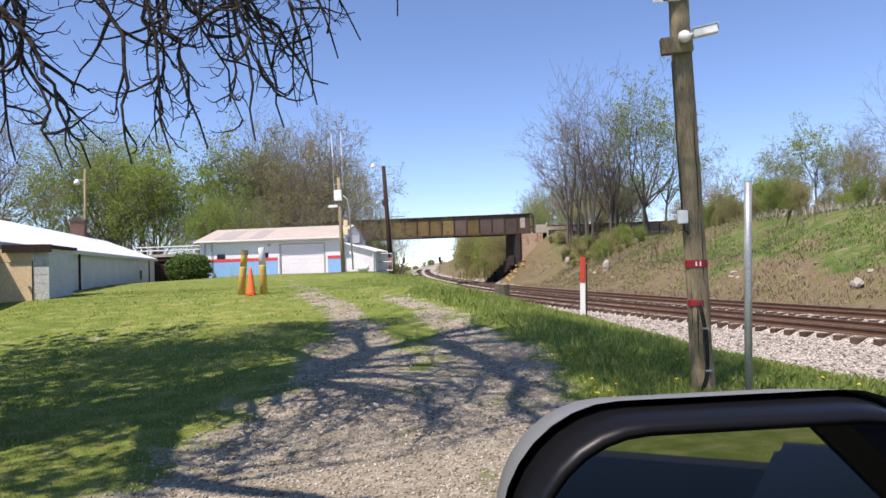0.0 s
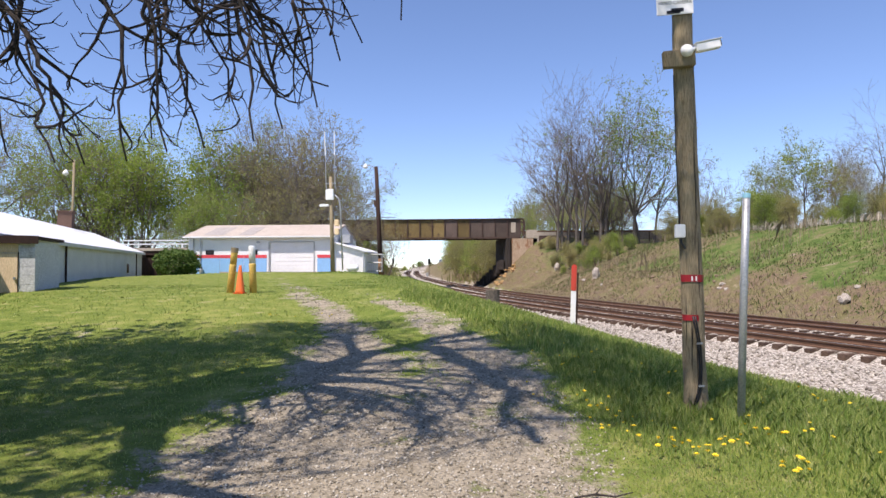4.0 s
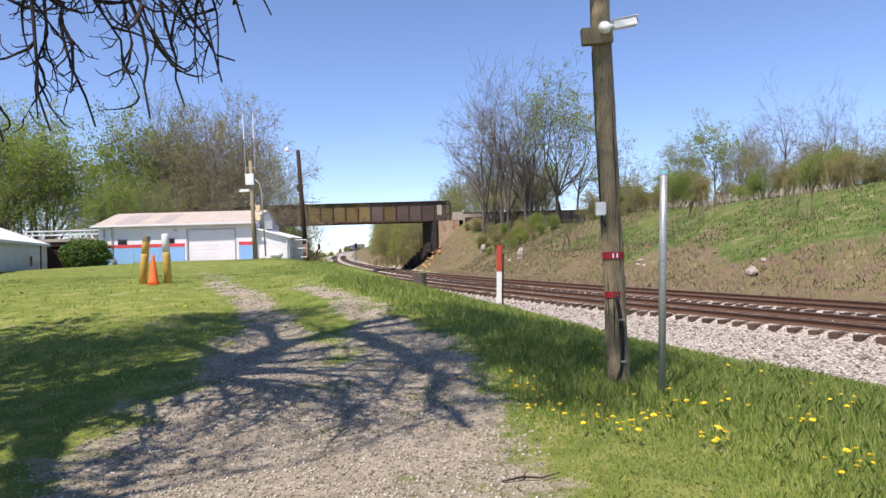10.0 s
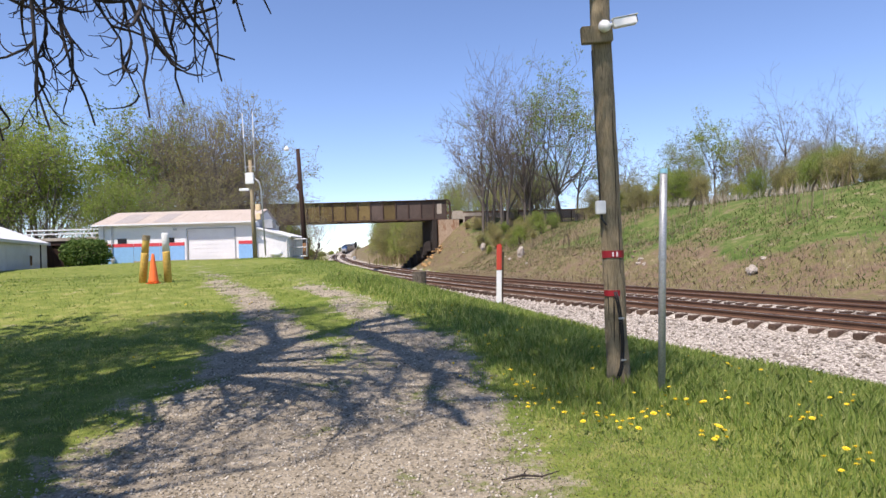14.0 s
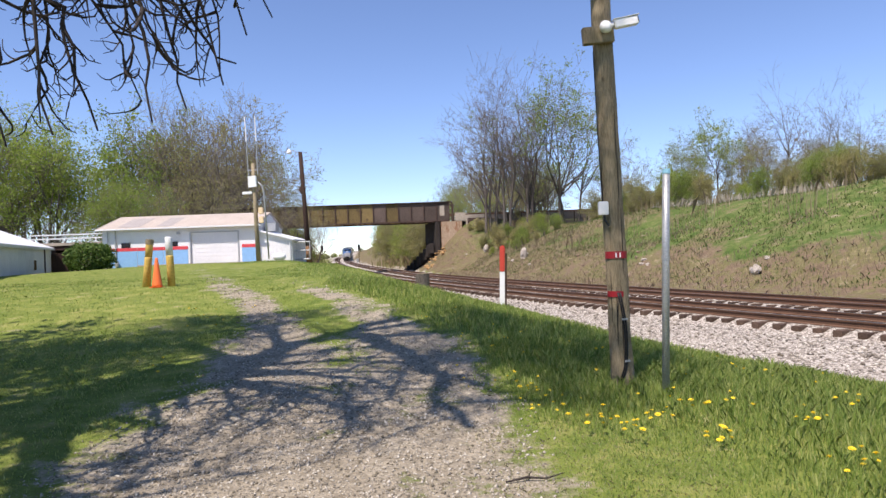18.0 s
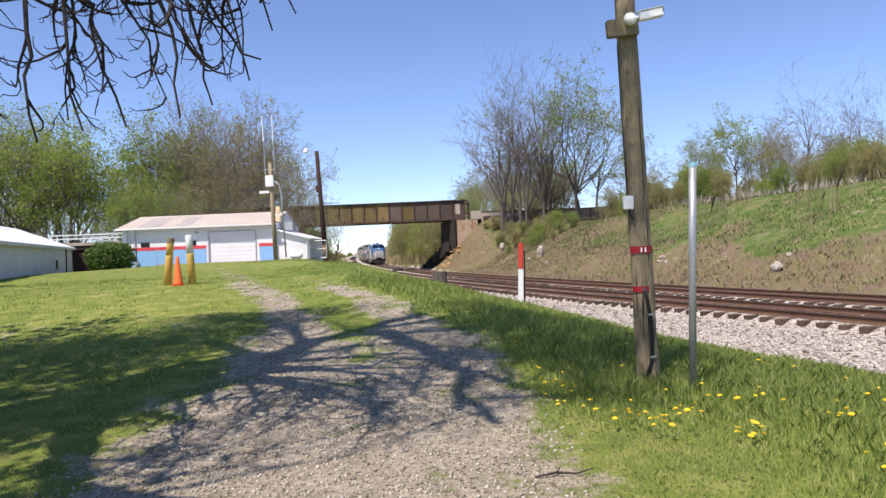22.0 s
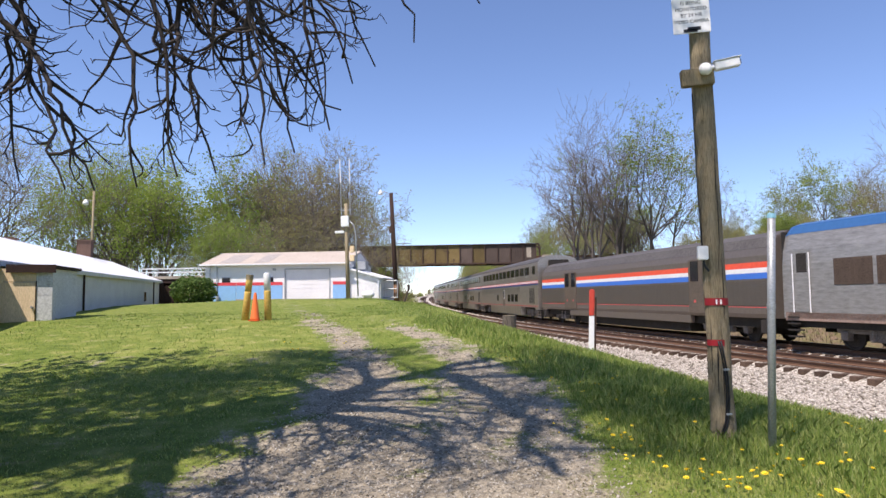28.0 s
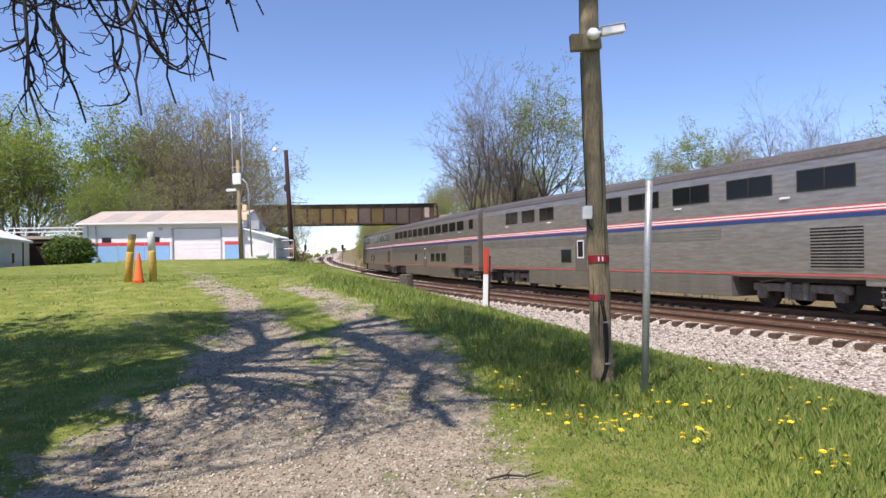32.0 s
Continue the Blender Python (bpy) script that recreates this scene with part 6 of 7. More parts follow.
            part("marker_light", boxed(a, b, -9.5 + 4.6 * k, -9.15 + 4.6 * k, 3.36, 3.42), M_SWHITE, car, "small pale trim plate")
    return car


def baggage():
    car = thing("baggage_car", pose(0, 0, 0), "grimy stainless baggage car with red, white and blue bands", "railway carriage", "cars of the passenger train")
    out = [(1.47, 0.95), (1.52, 1.1), (1.52, 3.25), (1.45, 3.55), (1.2, 3.92), (0.75, 4.14), (0.0, 4.24)]
    part("body", shell(out, -12.3, 12.3), M_BAGSTEEL, car)
    part("roof", shell([(1.46, 3.54), (1.21, 3.935), (0.755, 4.155), (0.0, 4.256)], -12.25, 12.25), M_CARROOF, car, "grimy rounded roof")
    strip(car, "red_stripe", 2.80, 3.02, M_BRED, -12.25, 12.25, 1.523)
    strip(car, "white_stripe", 2.62, 2.80, M_SWHITE, -12.25, 12.25, 1.523)
    strip(car, "blue_stripe", 2.40, 2.62, M_BBLUE, -12.25, 12.25, 1.523)
    strip(car, "pin_stripe", 1.33, 1.36, M_SRED, -12.25, 12.25, 1.523)
    for s in (1, -1):
        for y in (8.0, -6.8):
            a, b = sorted((s * 1.541, s * 1.565))
            d = part("cargo_door", boxed(a, b, y - 1.0, y + 1.0, 1.05, 3.34, 0.01), M_BAGDOOR, car, "sliding double cargo door")
            for q in (-0.52, 0.52):
                a, b = sorted((s * 1.566, s * 1.575))
                part("door_window", boxed(a, b, y + q - 0.30, y + q + 0.30, 2.42, 3.28), M_GLASS, d)
                part("reflector", boxed(a, b, y + q - 0.07, y + q + 0.07, 1.5, 1.62), M_SRED, d)
        a, b = sorted((s * 1.3, s * 1.5))
        part("side_sill", boxed(a, b, -7.0, 7.0, 0.62, 0.95, 0.01), M_BAGSTEEL, car)
    fluting(car, 1.42, 2.39, 0.088, -12.25, 12.25, x=1.522, mat=M_BAGSTEEL)
    part("underframe", boxed(-1.2, 1.2, -12.0, 12.0, 0.6, 0.95), M_UNDER, car)
    part("underfloor_gear", boxed(-1.1, 1.1, -6.3, 6.3, 0.2, 0.61, 0.04), M_UNDER, car, "black equipment under the floor")
    for e in (1, -1):
        bogie(car, e * 8.9, 2)
        part("diaphragm", boxed(-0.7, 0.7, min(e * 12.31, e * 12.7), max(e * 12.31, e * 12.7), 1.2, 3.6, 0.05), M_UNDER, car)
        part("coupler", boxed(-0.25, 0.25, min(e * 12.0, e * 12.75), max(e * 12.0, e * 12.75), 0.7, 0.98, 0.04), M_UNDER, car)
        for s in (1, -1):
            part("step", boxed(s * 1.35 - 0.15, s * 1.35 + 0.15, min(e * 11.6, e * 12.1), max(e * 11.6, e * 12.1), 0.4, 0.9, 0.02), M_UNDER, car)
    return car


def loft(rings, lo=0, hi=None):
    """Joins rings of (y, half width, top) into a body; lo and hi pick the bands round the section."""
    prof = [(1.0, 0.0), (1.0, 0.33), (0.995, 0.55), (0.96, 0.70), (0.87, 0.86), (0.70, 0.955), (0.40, 0.99), (0.0, 1.0)]
    hi = len(prof) - 1 if hi is None else hi
    bm = bmesh.new()
    for side in (1, -1):
        prev = None
        for y, w, top in rings:
            cur = [bm.verts.new((side * w * a, y, 1.0 + (top - 1.0) * b)) for a, b in prof]
            if prev:
                for k in range(lo, hi):
                    q = (prev[k], cur[k], cur[k + 1], prev[k + 1])
                    bm.faces.new(q if side > 0 else q[::-1])
            prev = cur
    loose = [v for v in bm.verts if not v.link_faces]
    bmesh.ops.delete(bm, geom=loose, context="VERTS")
    bmesh.ops.remove_doubles(bm, verts=bm.verts, dist=0.001)
    bmesh.ops.recalc_face_normals(bm, faces=bm.faces)
    return bm


def locomotive():
    car = thing("locomotive", pose(0, 0, 0), "silver and blue diesel locomotive with a sloping nose", "locomotive", "cars of the passenger train")
    main = [(-10.2, 1.48, 4.30), (-10.0, 1.50, 4.36), (7.3, 1.50, 4.36), (8.0, 1.48, 4.32)]
    nose = [(8.0, 1.48, 4.32), (8.7, 1.44, 3.70), (9.3, 1.38, 3.02), (9.7, 1.30, 2.86), (10.1, 1.16, 2.55), (10.32, 1.02, 1.9), (10.36, 0.96, 1.4)]
    part("body", loft(main), M_SILVER, car, "dull silver-grey body")
    part("nose", loft(nose), M_SILVER, car, "silver lower nose")
    up = [(y, w + 0.006, t + 0.008) for y, w, t in main]
    part("blue_roof", loft(up, 4, 7), M_LBLUE, car, "blue upper roof")
    up = [(y, w + 0.006, t + 0.008) for y, w, t in nose[:4]]
    part("blue_mask", loft(up, 2, 7), M_LBLUE, car, "blue cab mask")
    for s in (1, -1):
        bm = bmesh.new()
        vs = [bm.verts.new(v) for v in ((s * 0.10, 8.32, 4.06), (s * 1.12, 8.28, 4.0), (s * 1.14, 8.86, 3.44), (s * 0.10, 8.92, 3.46))]
        f = bm.faces.new(vs)
        r = bmesh.ops.extrude_face_region(bm, geom=[f])
        bmesh.ops.translate(bm, vec=(0, 0.05, 0.05), verts=[v for v in r["geom"] if isinstance(v, bmesh.types.BMVert)])
        bmesh.ops.recalc_face_normals(bm, faces=bm.faces)
        part("windscreen", bm, M_GLASS, car, "dark windscreen pane")
        part("cab_window", boxed(s * 1.475 - 0.02, s * 1.475 + 0.02, 6.6, 7.5, 3.0, 3.65), M_GLASS, car)
        part("cab_door", boxed(s * 1.505 - 0.01, s * 1.505 + 0.012, 5.4, 6.1, 1.15, 3.3, 0.005), M_SILVER, car)
        for y in (-9.3, 6.3, 5.2):
            for q in (-0.06, 0.06):
                part("grab_rail", tubed([(s * 1.56, y + q * 6, 1.2), (s * 1.56, y + q * 6, 3.2)], [0.02, 0.02], 6), M_SWHITE, car, "white grab rail")
        for k in range(2):
            y = -8.0 + 1.55 * k
            o = part("radiator_grille", boxed(s * 1.506 - 0.008, s * 1.506 + 0.008, y, y + 1.4, 2.1, 2.95), M_GRILLE, car, "dark radiator grille")
            for q in range(9):
                piece("slat", stored("loco_slat", lambda: boxed(-0.004, 0.004, 0, 1.4, 0, 0.04), M_GRILLE), o, pose(s * 1.518, y, 2.12 + 0.09 * q))
        for k in range(3):
            part("side_intake", boxed(s * 1.42 - 0.03, s * 1.42 + 0.03, 0.4 + 1.15 * k, 1.4 + 1.15 * k, 3.42, 3.85), M_UNDER, car, "dark air intake", at=pose(0, 0, 0))
        part("sill", boxed(s * 1.45 - 0.05, s * 1.45 + 0.05, -10.1, 9.0, 0.92, 1.2), M_SILL, car, "dusty brown sill band")
        o = part("rear_door", boxed(s * 1.507 - 0.01, s * 1.507 + 0.012, -9.62, -8.98, 1.22, 3.3, 0.005), M_SILVER, car)
        part("door_window", boxed(s * 1.522 - 0.004, s * 1.522 + 0.004, -9.52, -9.08, 2.55, 3.2), M_UNDER, o, "dark window of the rear door")
        part("skirt", boxed(s * 1.38 - 0.06, s * 1.38 + 0.06, -3.6, 3.8, 0.35, 0.92, 0.03), M_SILVER, car)
        part("headlight", lathe(bmesh.new(), [(0.10, 0), (0.11, 0.05), (0.07, 0.07)], 12, pose(s * 0.78, 10.17, 2.05, -90, 0, 0)), M_LAMP, car, "round headlight")
        part("ditch_light", lathe(bmesh.new(), [(0.08, 0), (0.09, 0.05), (0.06, 0.07)], 12, pose(s * 0.72, 10.36, 1.25, -90, 0, 0)), M_LAMP, car, "low ditch light")
        cu = bpy.data.curves.new("road_number", "FONT")
        cu.body, cu.size, cu.extrude, cu.align_x = "135", 0.85, 0.003, "CENTER"
        cu.materials.append(M_UNDER)
        ob = new("road_number", cu)
        ob.parent, ob.matrix_basis = car, pose(s * 1.512, -4.0, 2.25, 90, 0, 90 * s)
        for k in range(4):
            part("cab_step", boxed(s * 1.42 - 0.12, s * 1.42 + 0.12, -10.0, -9.5, 0.35 + 0.22 * k, 0.40 + 0.22 * k), M_UNDER, car)
    part("nose_stripe", boxed(-0.35, 0.35, 9.16, 9.2, 3.15, 3.32, 0.01), M_SWHITE, car, "white emblem shape", at=pose(0, 0.05, 0.06, 0, 0, 0))
    part("pilot", boxed(-1.25, 1.25, 9.5, 10.45, 0.25, 0.85, 0.1), M_UNDER, car, "black pilot plate")
    part("coupler", boxed(-0.2, 0.2, 10.3, 10.75, 0.7, 0.98, 0.04), M_UNDER, car)
    part("coupler", boxed(-0.2, 0.2, -10.7, -10.2, 0.7, 0.98, 0.04), M_UNDER, car)
    part("underframe", boxed(-1.3, 1.3, -10.1, 9.6, 0.7, 1.01), M_UNDER, car)
    part("fuel_tank", boxed(-1.3, 1.3, -3.0, 3.4, 0.3, 0.7, 0.1), M_UNDER, car)
    part("rear_wall", boxed(-1.44, 1.44, -10.24, -10.2, 1.0, 4.0), M_UNDER, car)
    part("exhaust", boxed(-0.5, 0.5, -2.5, -1.2, 4.37, 4.47, 0.03), M_UNDER, car)
    part("horn", boxed(-0.3, 0.3, 5.5, 6.0, 4.37, 4.55, 0.05), M_UNDER, car)
    for e in (6.9, -6.7):
        bogie(car, e, 2)
    return car


SPEED = 21.7
HEAD = 7.95 + SPEED * 29.3 - 46.0


def train_rows(behind, base):
    """Poses of a car whose centre runs so far behind the nose, with its bogies base apart on the far track."""
    rows = []
    for k in range(65):
        t = 0.5 * k
        s = HEAD - SPEED * t + 0.4 * max(0.0, 26.0 - t) ** 2 + behind
        a, b = track_at(s - base / 2)[0], track_at(s + base / 2)[0]
        c, d = (a + b) / 2, a - b
        rows.append((t, pose(c.x, c.y, c.z, math.degrees(math.atan2(d.z, d.xy.length)), 0, math.degrees(math.atan2(-d.x, d.y)))))
    return rows


TRAIN = [(locomotive(), 10.4, 13.6), (baggage(), 33.3, 17.8)]
COACH = bilevel("coach", "silver double-deck coach with a long row of upper windows")
SLEEPER = bilevel("sleeper", "silver double-deck car with wide upper windows")
TRAIN += [(COACH, 59.0, 18.2), (copy_thing(COACH, pose(0, 0, 0)), 85.0, 18.2), (SLEEPER, 111.0, 18.2), (copy_thing(COACH, pose(0, 0, 0)), 137.0, 18.2), (copy_thing(SLEEPER, pose(0, 0, 0)), 163.0, 18.2)]


def motions():
    for car, behind, base in TRAIN:
        walk(car, train_rows(behind, base))

# ---- loose stones, grass and weeds ----
def scatter(rng, n, x0, x1, y0, y1, keep):
    p = np.stack([rng.uniform(x0, x1, n), rng.uniform(y0, y1, n)], 1)
    return p[keep(p[:, 0], p[:, 1])]


def stones(name, pts, r0, r1, mat, seed, label, category, lift=0.3, bias=2.0):
    """Angular little stones, each an uneven octahedron, lying on the ground."""
    rng = np.random.default_rng(seed)
    n = len(pts)
    z = ground_height(pts[:, 0], pts[:, 1])
    r = r0 + (r1 - r0) * rng.uniform(0, 1, (n, 1, 1)) ** bias
    o = np.array([(1, 0, 0), (0, 1, 0), (-1, 0, 0), (0, -1, 0), (0, 0, 1), (0, 0, -1)], float)[None] * rng.uniform(0.6, 1.15, (n, 6, 1)) + rng.normal(0, 0.18, (n, 6, 3))
    a = rng.uniform(0, 6.28, n)
    c, s_ = np.cos(a)[:, None], np.sin(a)[:, None]
    tilt = rng.normal(0, 0.4, (n, 1))
    x, y, w = o[:, :, 0] * c - o[:, :, 1] * s_, o[:, :, 0] * s_ + o[:, :, 1] * c, o[:, :, 2] * 0.72 + o[:, :, 0] * tilt
    v = np.stack([x, y, w], -1) * r
    v += np.stack([pts[:, 0], pts[:, 1], z + lift * r[:, 0, 0]], 1)[:, None, :]
    tri = np.array([(0, 1, 4), (1, 2, 4), (2, 3, 4), (3, 0, 4), (1, 0, 5), (2, 1, 5), (3, 2, 5), (0, 3, 5)])
    f = (tri[None] + (np.arange(n) * 6)[:, None, None]).reshape(-1, 3).astype(np.int32)
    me = bpy.data.meshes.new(name)
    me.vertices.add(n * 6)
    me.vertices.foreach_set("co", v.astype(np.float32).ravel())
    me.loops.add(f.size)
    me.loops.foreach_set("vertex_index", f.ravel())
    me.polygons.add(len(f))
    me.polygons.foreach_set("loop_start", np.arange(0, f.size, 3, dtype=np.int32))
    me.materials.append(mat)
    me.update(calc_edges=True)
    tagged(new(name, me), label, category, kind="stuff")


def blades(name, pts, h0, h1, w, mat, seed, label, category, lean=0.35):
    """Bent blades, two faces each."""
    rng = np.random.default_rng(seed)
    n = len(pts)
    z = ground_height(pts[:, 0], pts[:, 1])
    p = np.stack([pts[:, 0], pts[:, 1], z - 0.01], 1)
    h = rng.uniform(h0, h1, (n, 1)) if np.isscalar(h0) else (h0 + (h1 - h0) * rng.uniform(0, 1, n))[:, None]
    a = rng.uniform(0, 6.28, n)
    side = np.stack([np.cos(a), np.sin(a), np.zeros(n)], 1) * (w * rng.uniform(0.6, 1.4, (n, 1)) if np.isscalar(w) else (w * rng.uniform(0.6, 1.4, n))[:, None])
    b = rng.uniform(0, 6.28, n)
    tip = np.stack([np.cos(b), np.sin(b), np.zeros(n)], 1) * h * rng.uniform(0, lean, (n, 1)) * 2
    up = np.array([0, 0, 1.0])
    m = p + up * h * 0.6 + tip * 0.35
    t = p + up * h * rng.uniform(0.85, 1.0, (n, 1)) + tip
    q = np.stack([p - side, p + side, m + side * 0.7, t, m - side * 0.7], 1)
    me = quads_mesh(name, q, 5, mat)
    tagged(new(name, me), label, category, kind="stuff")


def zone(x, y):
    s, d, _ = track_coords(x, y)
    return s, d, -GAP - d


rng = np.random.default_rng(40)


def keep_shoulder(x, y):
    s, d, dn = zone(x, y)
    tie = (np.abs(d) < 1.25) | (np.abs(dn) < 1.42)
    return (dn < 5.3) & (d < 3.1) & (s > -8) & (s < 40) & ~tie


stones("ballast_stones", scatter(rng, 52000, -2, 19, 4, 45, keep_shoulder), 0.018, 0.06, M_STONE, 41, "crushed pale limestone ballast along the tracks", "ballast")


def keep_cribs(x, y):
    s, d, dn = zone(x, y)
    return ((np.abs(d) < 1.08) | (np.abs(dn) < 1.08)) & (s > -6) & (s < 32)


stones("crib_ballast", scatter(rng, 30000, 0, 19, 6, 38, keep_cribs), 0.018, 0.045, M_STONE, 42, "pale ballast between the timber ties", "ballast", 0.05)


def keep_drive(x, y):
    return drive_mask(x, y) + rng.uniform(-0.35, 0.25, len(x)) > 0.45


near = scatter(rng, 110000, -5.5, 2.5, 3.2, 13, keep_drive)
near = near[rng.uniform(0, 1, len(near)) < np.clip(1.35 - near[:, 1] / 11, 0.15, 1)]
far_part = scatter(rng, 30000, -9, 0.5, 12, 28, keep_drive)
far_part = far_part[rng.uniform(0, 1, len(far_part)) < 0.45]
stones("far_gravel", far_part, 0.012, 0.04, M_PEBBLE, 53, "pale limestone chippings in the wheel tracks", "gravel", 0.2, 2.0)
stones("drive_gravel", near, 0.004, 0.024, M_PEBBLE, 43, "grey limestone chippings on the drive", "gravel", 0.2, 2.5)


def keep_lush(x, y):
    s, d, dn = zone(x, y)
    return (dn + bank_shift(s) > 4.7 + 0.4 * np.sin(x * 2.1 + y) + 0.25 * np.sin(x * 5 - 3 * y)) & (drive_mask(x, y) + 0.28 * lumps(x, y, 0.45, 3.0) + rng.uniform(-0.25, 0.25, len(x)) < 0.34) & (x > drive_mid(y) + 1.2 + 0.25 * np.sin(3 * y))


lush = np.concatenate([scatter(rng, 85000, 0.3, 6.5, 3.8, 10.5, keep_lush), scatter(rng, 42000, -3.5, 6.0, 10, 20, keep_lush), scatter(rng, 14000, -9, 4, 20, 44, keep_lush), scatter(rng, 9000, -15, -2, 44, 66, keep_lush)])
dist = np.hypot(lush[:, 0], lush[:, 1])
edge = np.clip((0.36 - drive_mask(lush[:, 0], lush[:, 1])) / 0.4, 0.15, 1) * (0.55 + 0.45 * lumps(lush[:, 0], lush[:, 1], 0.7, 9.0) ** 2) * (1 - 0.55 * step(16, 26, lush[:, 1]))
worn = np.clip((np.hypot(lush[:, 0] - 1.2, lush[:, 1] - 5.2) - 0.6) / 2.0, 0.12, 1)
blades("tall_grass", lush, 0.05 * edge * worn + 0.012, 0.30 * edge * worn + 0.03, 0.002 + 0.00045 * dist, M_BLADE, 44, "lush uncut spring grass between drive and tracks", "grass")

thatch = scatter(rng, 16000, 0.2, 3.6, 3.8, 8.0, lambda x, y: (np.hypot((x - 1.25) / 1.1, (y - 5.5) / 1.6) + 0.35 * lumps(x, y, 0.5, 8.0) < 1.0 + rng.uniform(-0.25, 0.1, len(x))))
blades("dry_thatch", thatch, 0.008, 0.045, 0.003, M_THATCH, 54, "short pale trampled grass at the drive's edge", "grass", 0.9)


def keep_lawn(x, y):
    return (drive_mask(x, y) + rng.uniform(-0.2, 0.15, len(x)) < 0.3) & (x < -1.5 - 0.4 * np.maximum(0, y - 14)) & (np.hypot(x + 5.55, y - 4.65) > 0.6)


lawn = np.concatenate([scatter(rng, 34000, -10, -2, 4.2, 12, keep_lawn), scatter(rng, 22000, -16, -3, 12, 26, keep_lawn), scatter(rng, 6000, -30, -8, 20, 50, keep_lawn)])
dist = np.hypot(lawn[:, 0], lawn[:, 1])
tuft = 0.55 + 0.75 * np.clip(lumps(lawn[:, 0], lawn[:, 1], 0.5, 2.0) + 0.4 * lumps(lawn[:, 0], lawn[:, 1], 0.17, 5.0), 0, 1)
blades("lawn_grass", lawn, 0.015 * tuft, 0.085 * tuft, 0.002 + 0.0004 * dist, M_BLADE, 45, "short mown lawn grass", "grass", 0.6)
mid_strip = scatter(rng, 15000, -7, 0.5, 6.5, 30, lambda x, y: (drive_mask(x, y) < 0.6) & (np.abs(x - drive_mid(y)) < 0.85) & (lumps(x, y, 0.7, 6.0) > -0.25))
blades("drive_grass", mid_strip, 0.015, 0.075, 0.005, M_BLADE, 46, "thin grass between the wheel tracks", "grass", 0.6)


def on_hill(d0, d1, s0, s1):
    def keep(x, y):
        s, d, _ = zone(x, y)
        return (d > d0) & (d < d1) & (s > s0) & (s < s1)
    return keep


hill = scatter(rng, 110000, 0, 42, 8, 80, on_hill(5.0, 21, -8, 70))
hill = hill[lumps(hill[:, 0], hill[:, 1], 1.9, 7.0) > -0.35]
blades("hill_grass", hill, 0.04, 0.20, 0.020, M_ROUGHGRASS, 47, "rough green grass on the cutting side", "grass", 0.5)
weeds = scatter(rng, 95000, -4, 34, 12, 84, on_hill(3.2, 12.5, -4, 72))
s_, d_, _ = zone(weeds[:, 0], weeds[:, 1])
weeds = weeds[(lumps(weeds[:, 0], weeds[:, 1], 1.3, 2.0) > -0.35 + 0.6 * step(7, 10.5, d_) * (1 - step(20, 45, s_)))]
blades("dry_weeds", weeds, 0.05, 0.30, 0.014, M_STRAW, 48, "dry brown weed stalks on the cutting side", "weeds", 0.5)
scrub = scatter(rng, 9000, 4, 34, 24, 84, lambda x, y: on_hill(7.5, 17, 12, 70)(x, y) & (lumps(x, y, 2.4, 4.4) > 0.12))
blades("dry_scrub", scrub, 0.5, 1.9, 0.012, M_STRAW, 49, "tall dry brown brush stems on the bank", "weeds", 0.2)
pale = scatter(rng, 5200, 18, 34, 40, 62, lambda x, y: on_hill(16.5, 23, -4, 70)(x, y) & (lumps(x, y, 2.0, 1.4) > -0.3))
blades("pale_brush", pale, 0.25, 0.85, 0.03, M_PALETWIG, 50, "pale seed heads and brush on the hilltop", "weeds", 0.4)
under = np.concatenate([scatter(rng, 9000, -75, -22, 70, 90, lambda x, y: x == x), scatter(rng, 5000, -40, 30, 105, 140, lambda x, y: on_hill(4, 60, 80, 400)(x, y) | on_hill(-60, -9, 80, 400)(x, y))])
blades("undergrowth", under, 0.6, 2.6, 0.06, M_STRAW, 51, "brown undergrowth below the trees", "weeds", 0.3)
under = under + rng.normal(0, 1.5, under.shape)
blades("undergrowth_leaves", under, 0.5, 2.4, 0.07, M_BUD, 52, "olive undergrowth leaves below the trees", "weeds", 0.5)


# ---- rocks in the cutting ----
def rock(x, y, rx, ry, rz, seed, mat, label, sink=0.3):
    rng2 = random.Random(seed)
    bm = bmesh.new()
    bmesh.ops.create_icosphere(bm, subdivisions=2, radius=1.0)
    noise_at = Vector((seed * 3.1, seed * 1.7, 0))
    for v in bm.verts:
        k = 0.8 + 0.55 * noise.noise(v.co * 1.3 + noise_at) + rng2.uniform(-0.06, 0.06)
        v.co = Vector((v.co.x * rx * k, v.co.y * ry * k, v.co.z * rz * k))
    me = bpy.data.meshes.new("rock")
    bm.to_mesh(me)
    bm.free()
    me.materials.append(mat)
    ob = new("rock", me)
    ob.matrix_basis = pose(x, y, on_ground(x, y) + rz * (0.5 - sink), rng2.uniform(-15, 15), rng2.uniform(-15, 15), rng2.uniform(0, 360))
    tagged(ob, label, "rock", "rocks in the cutting")


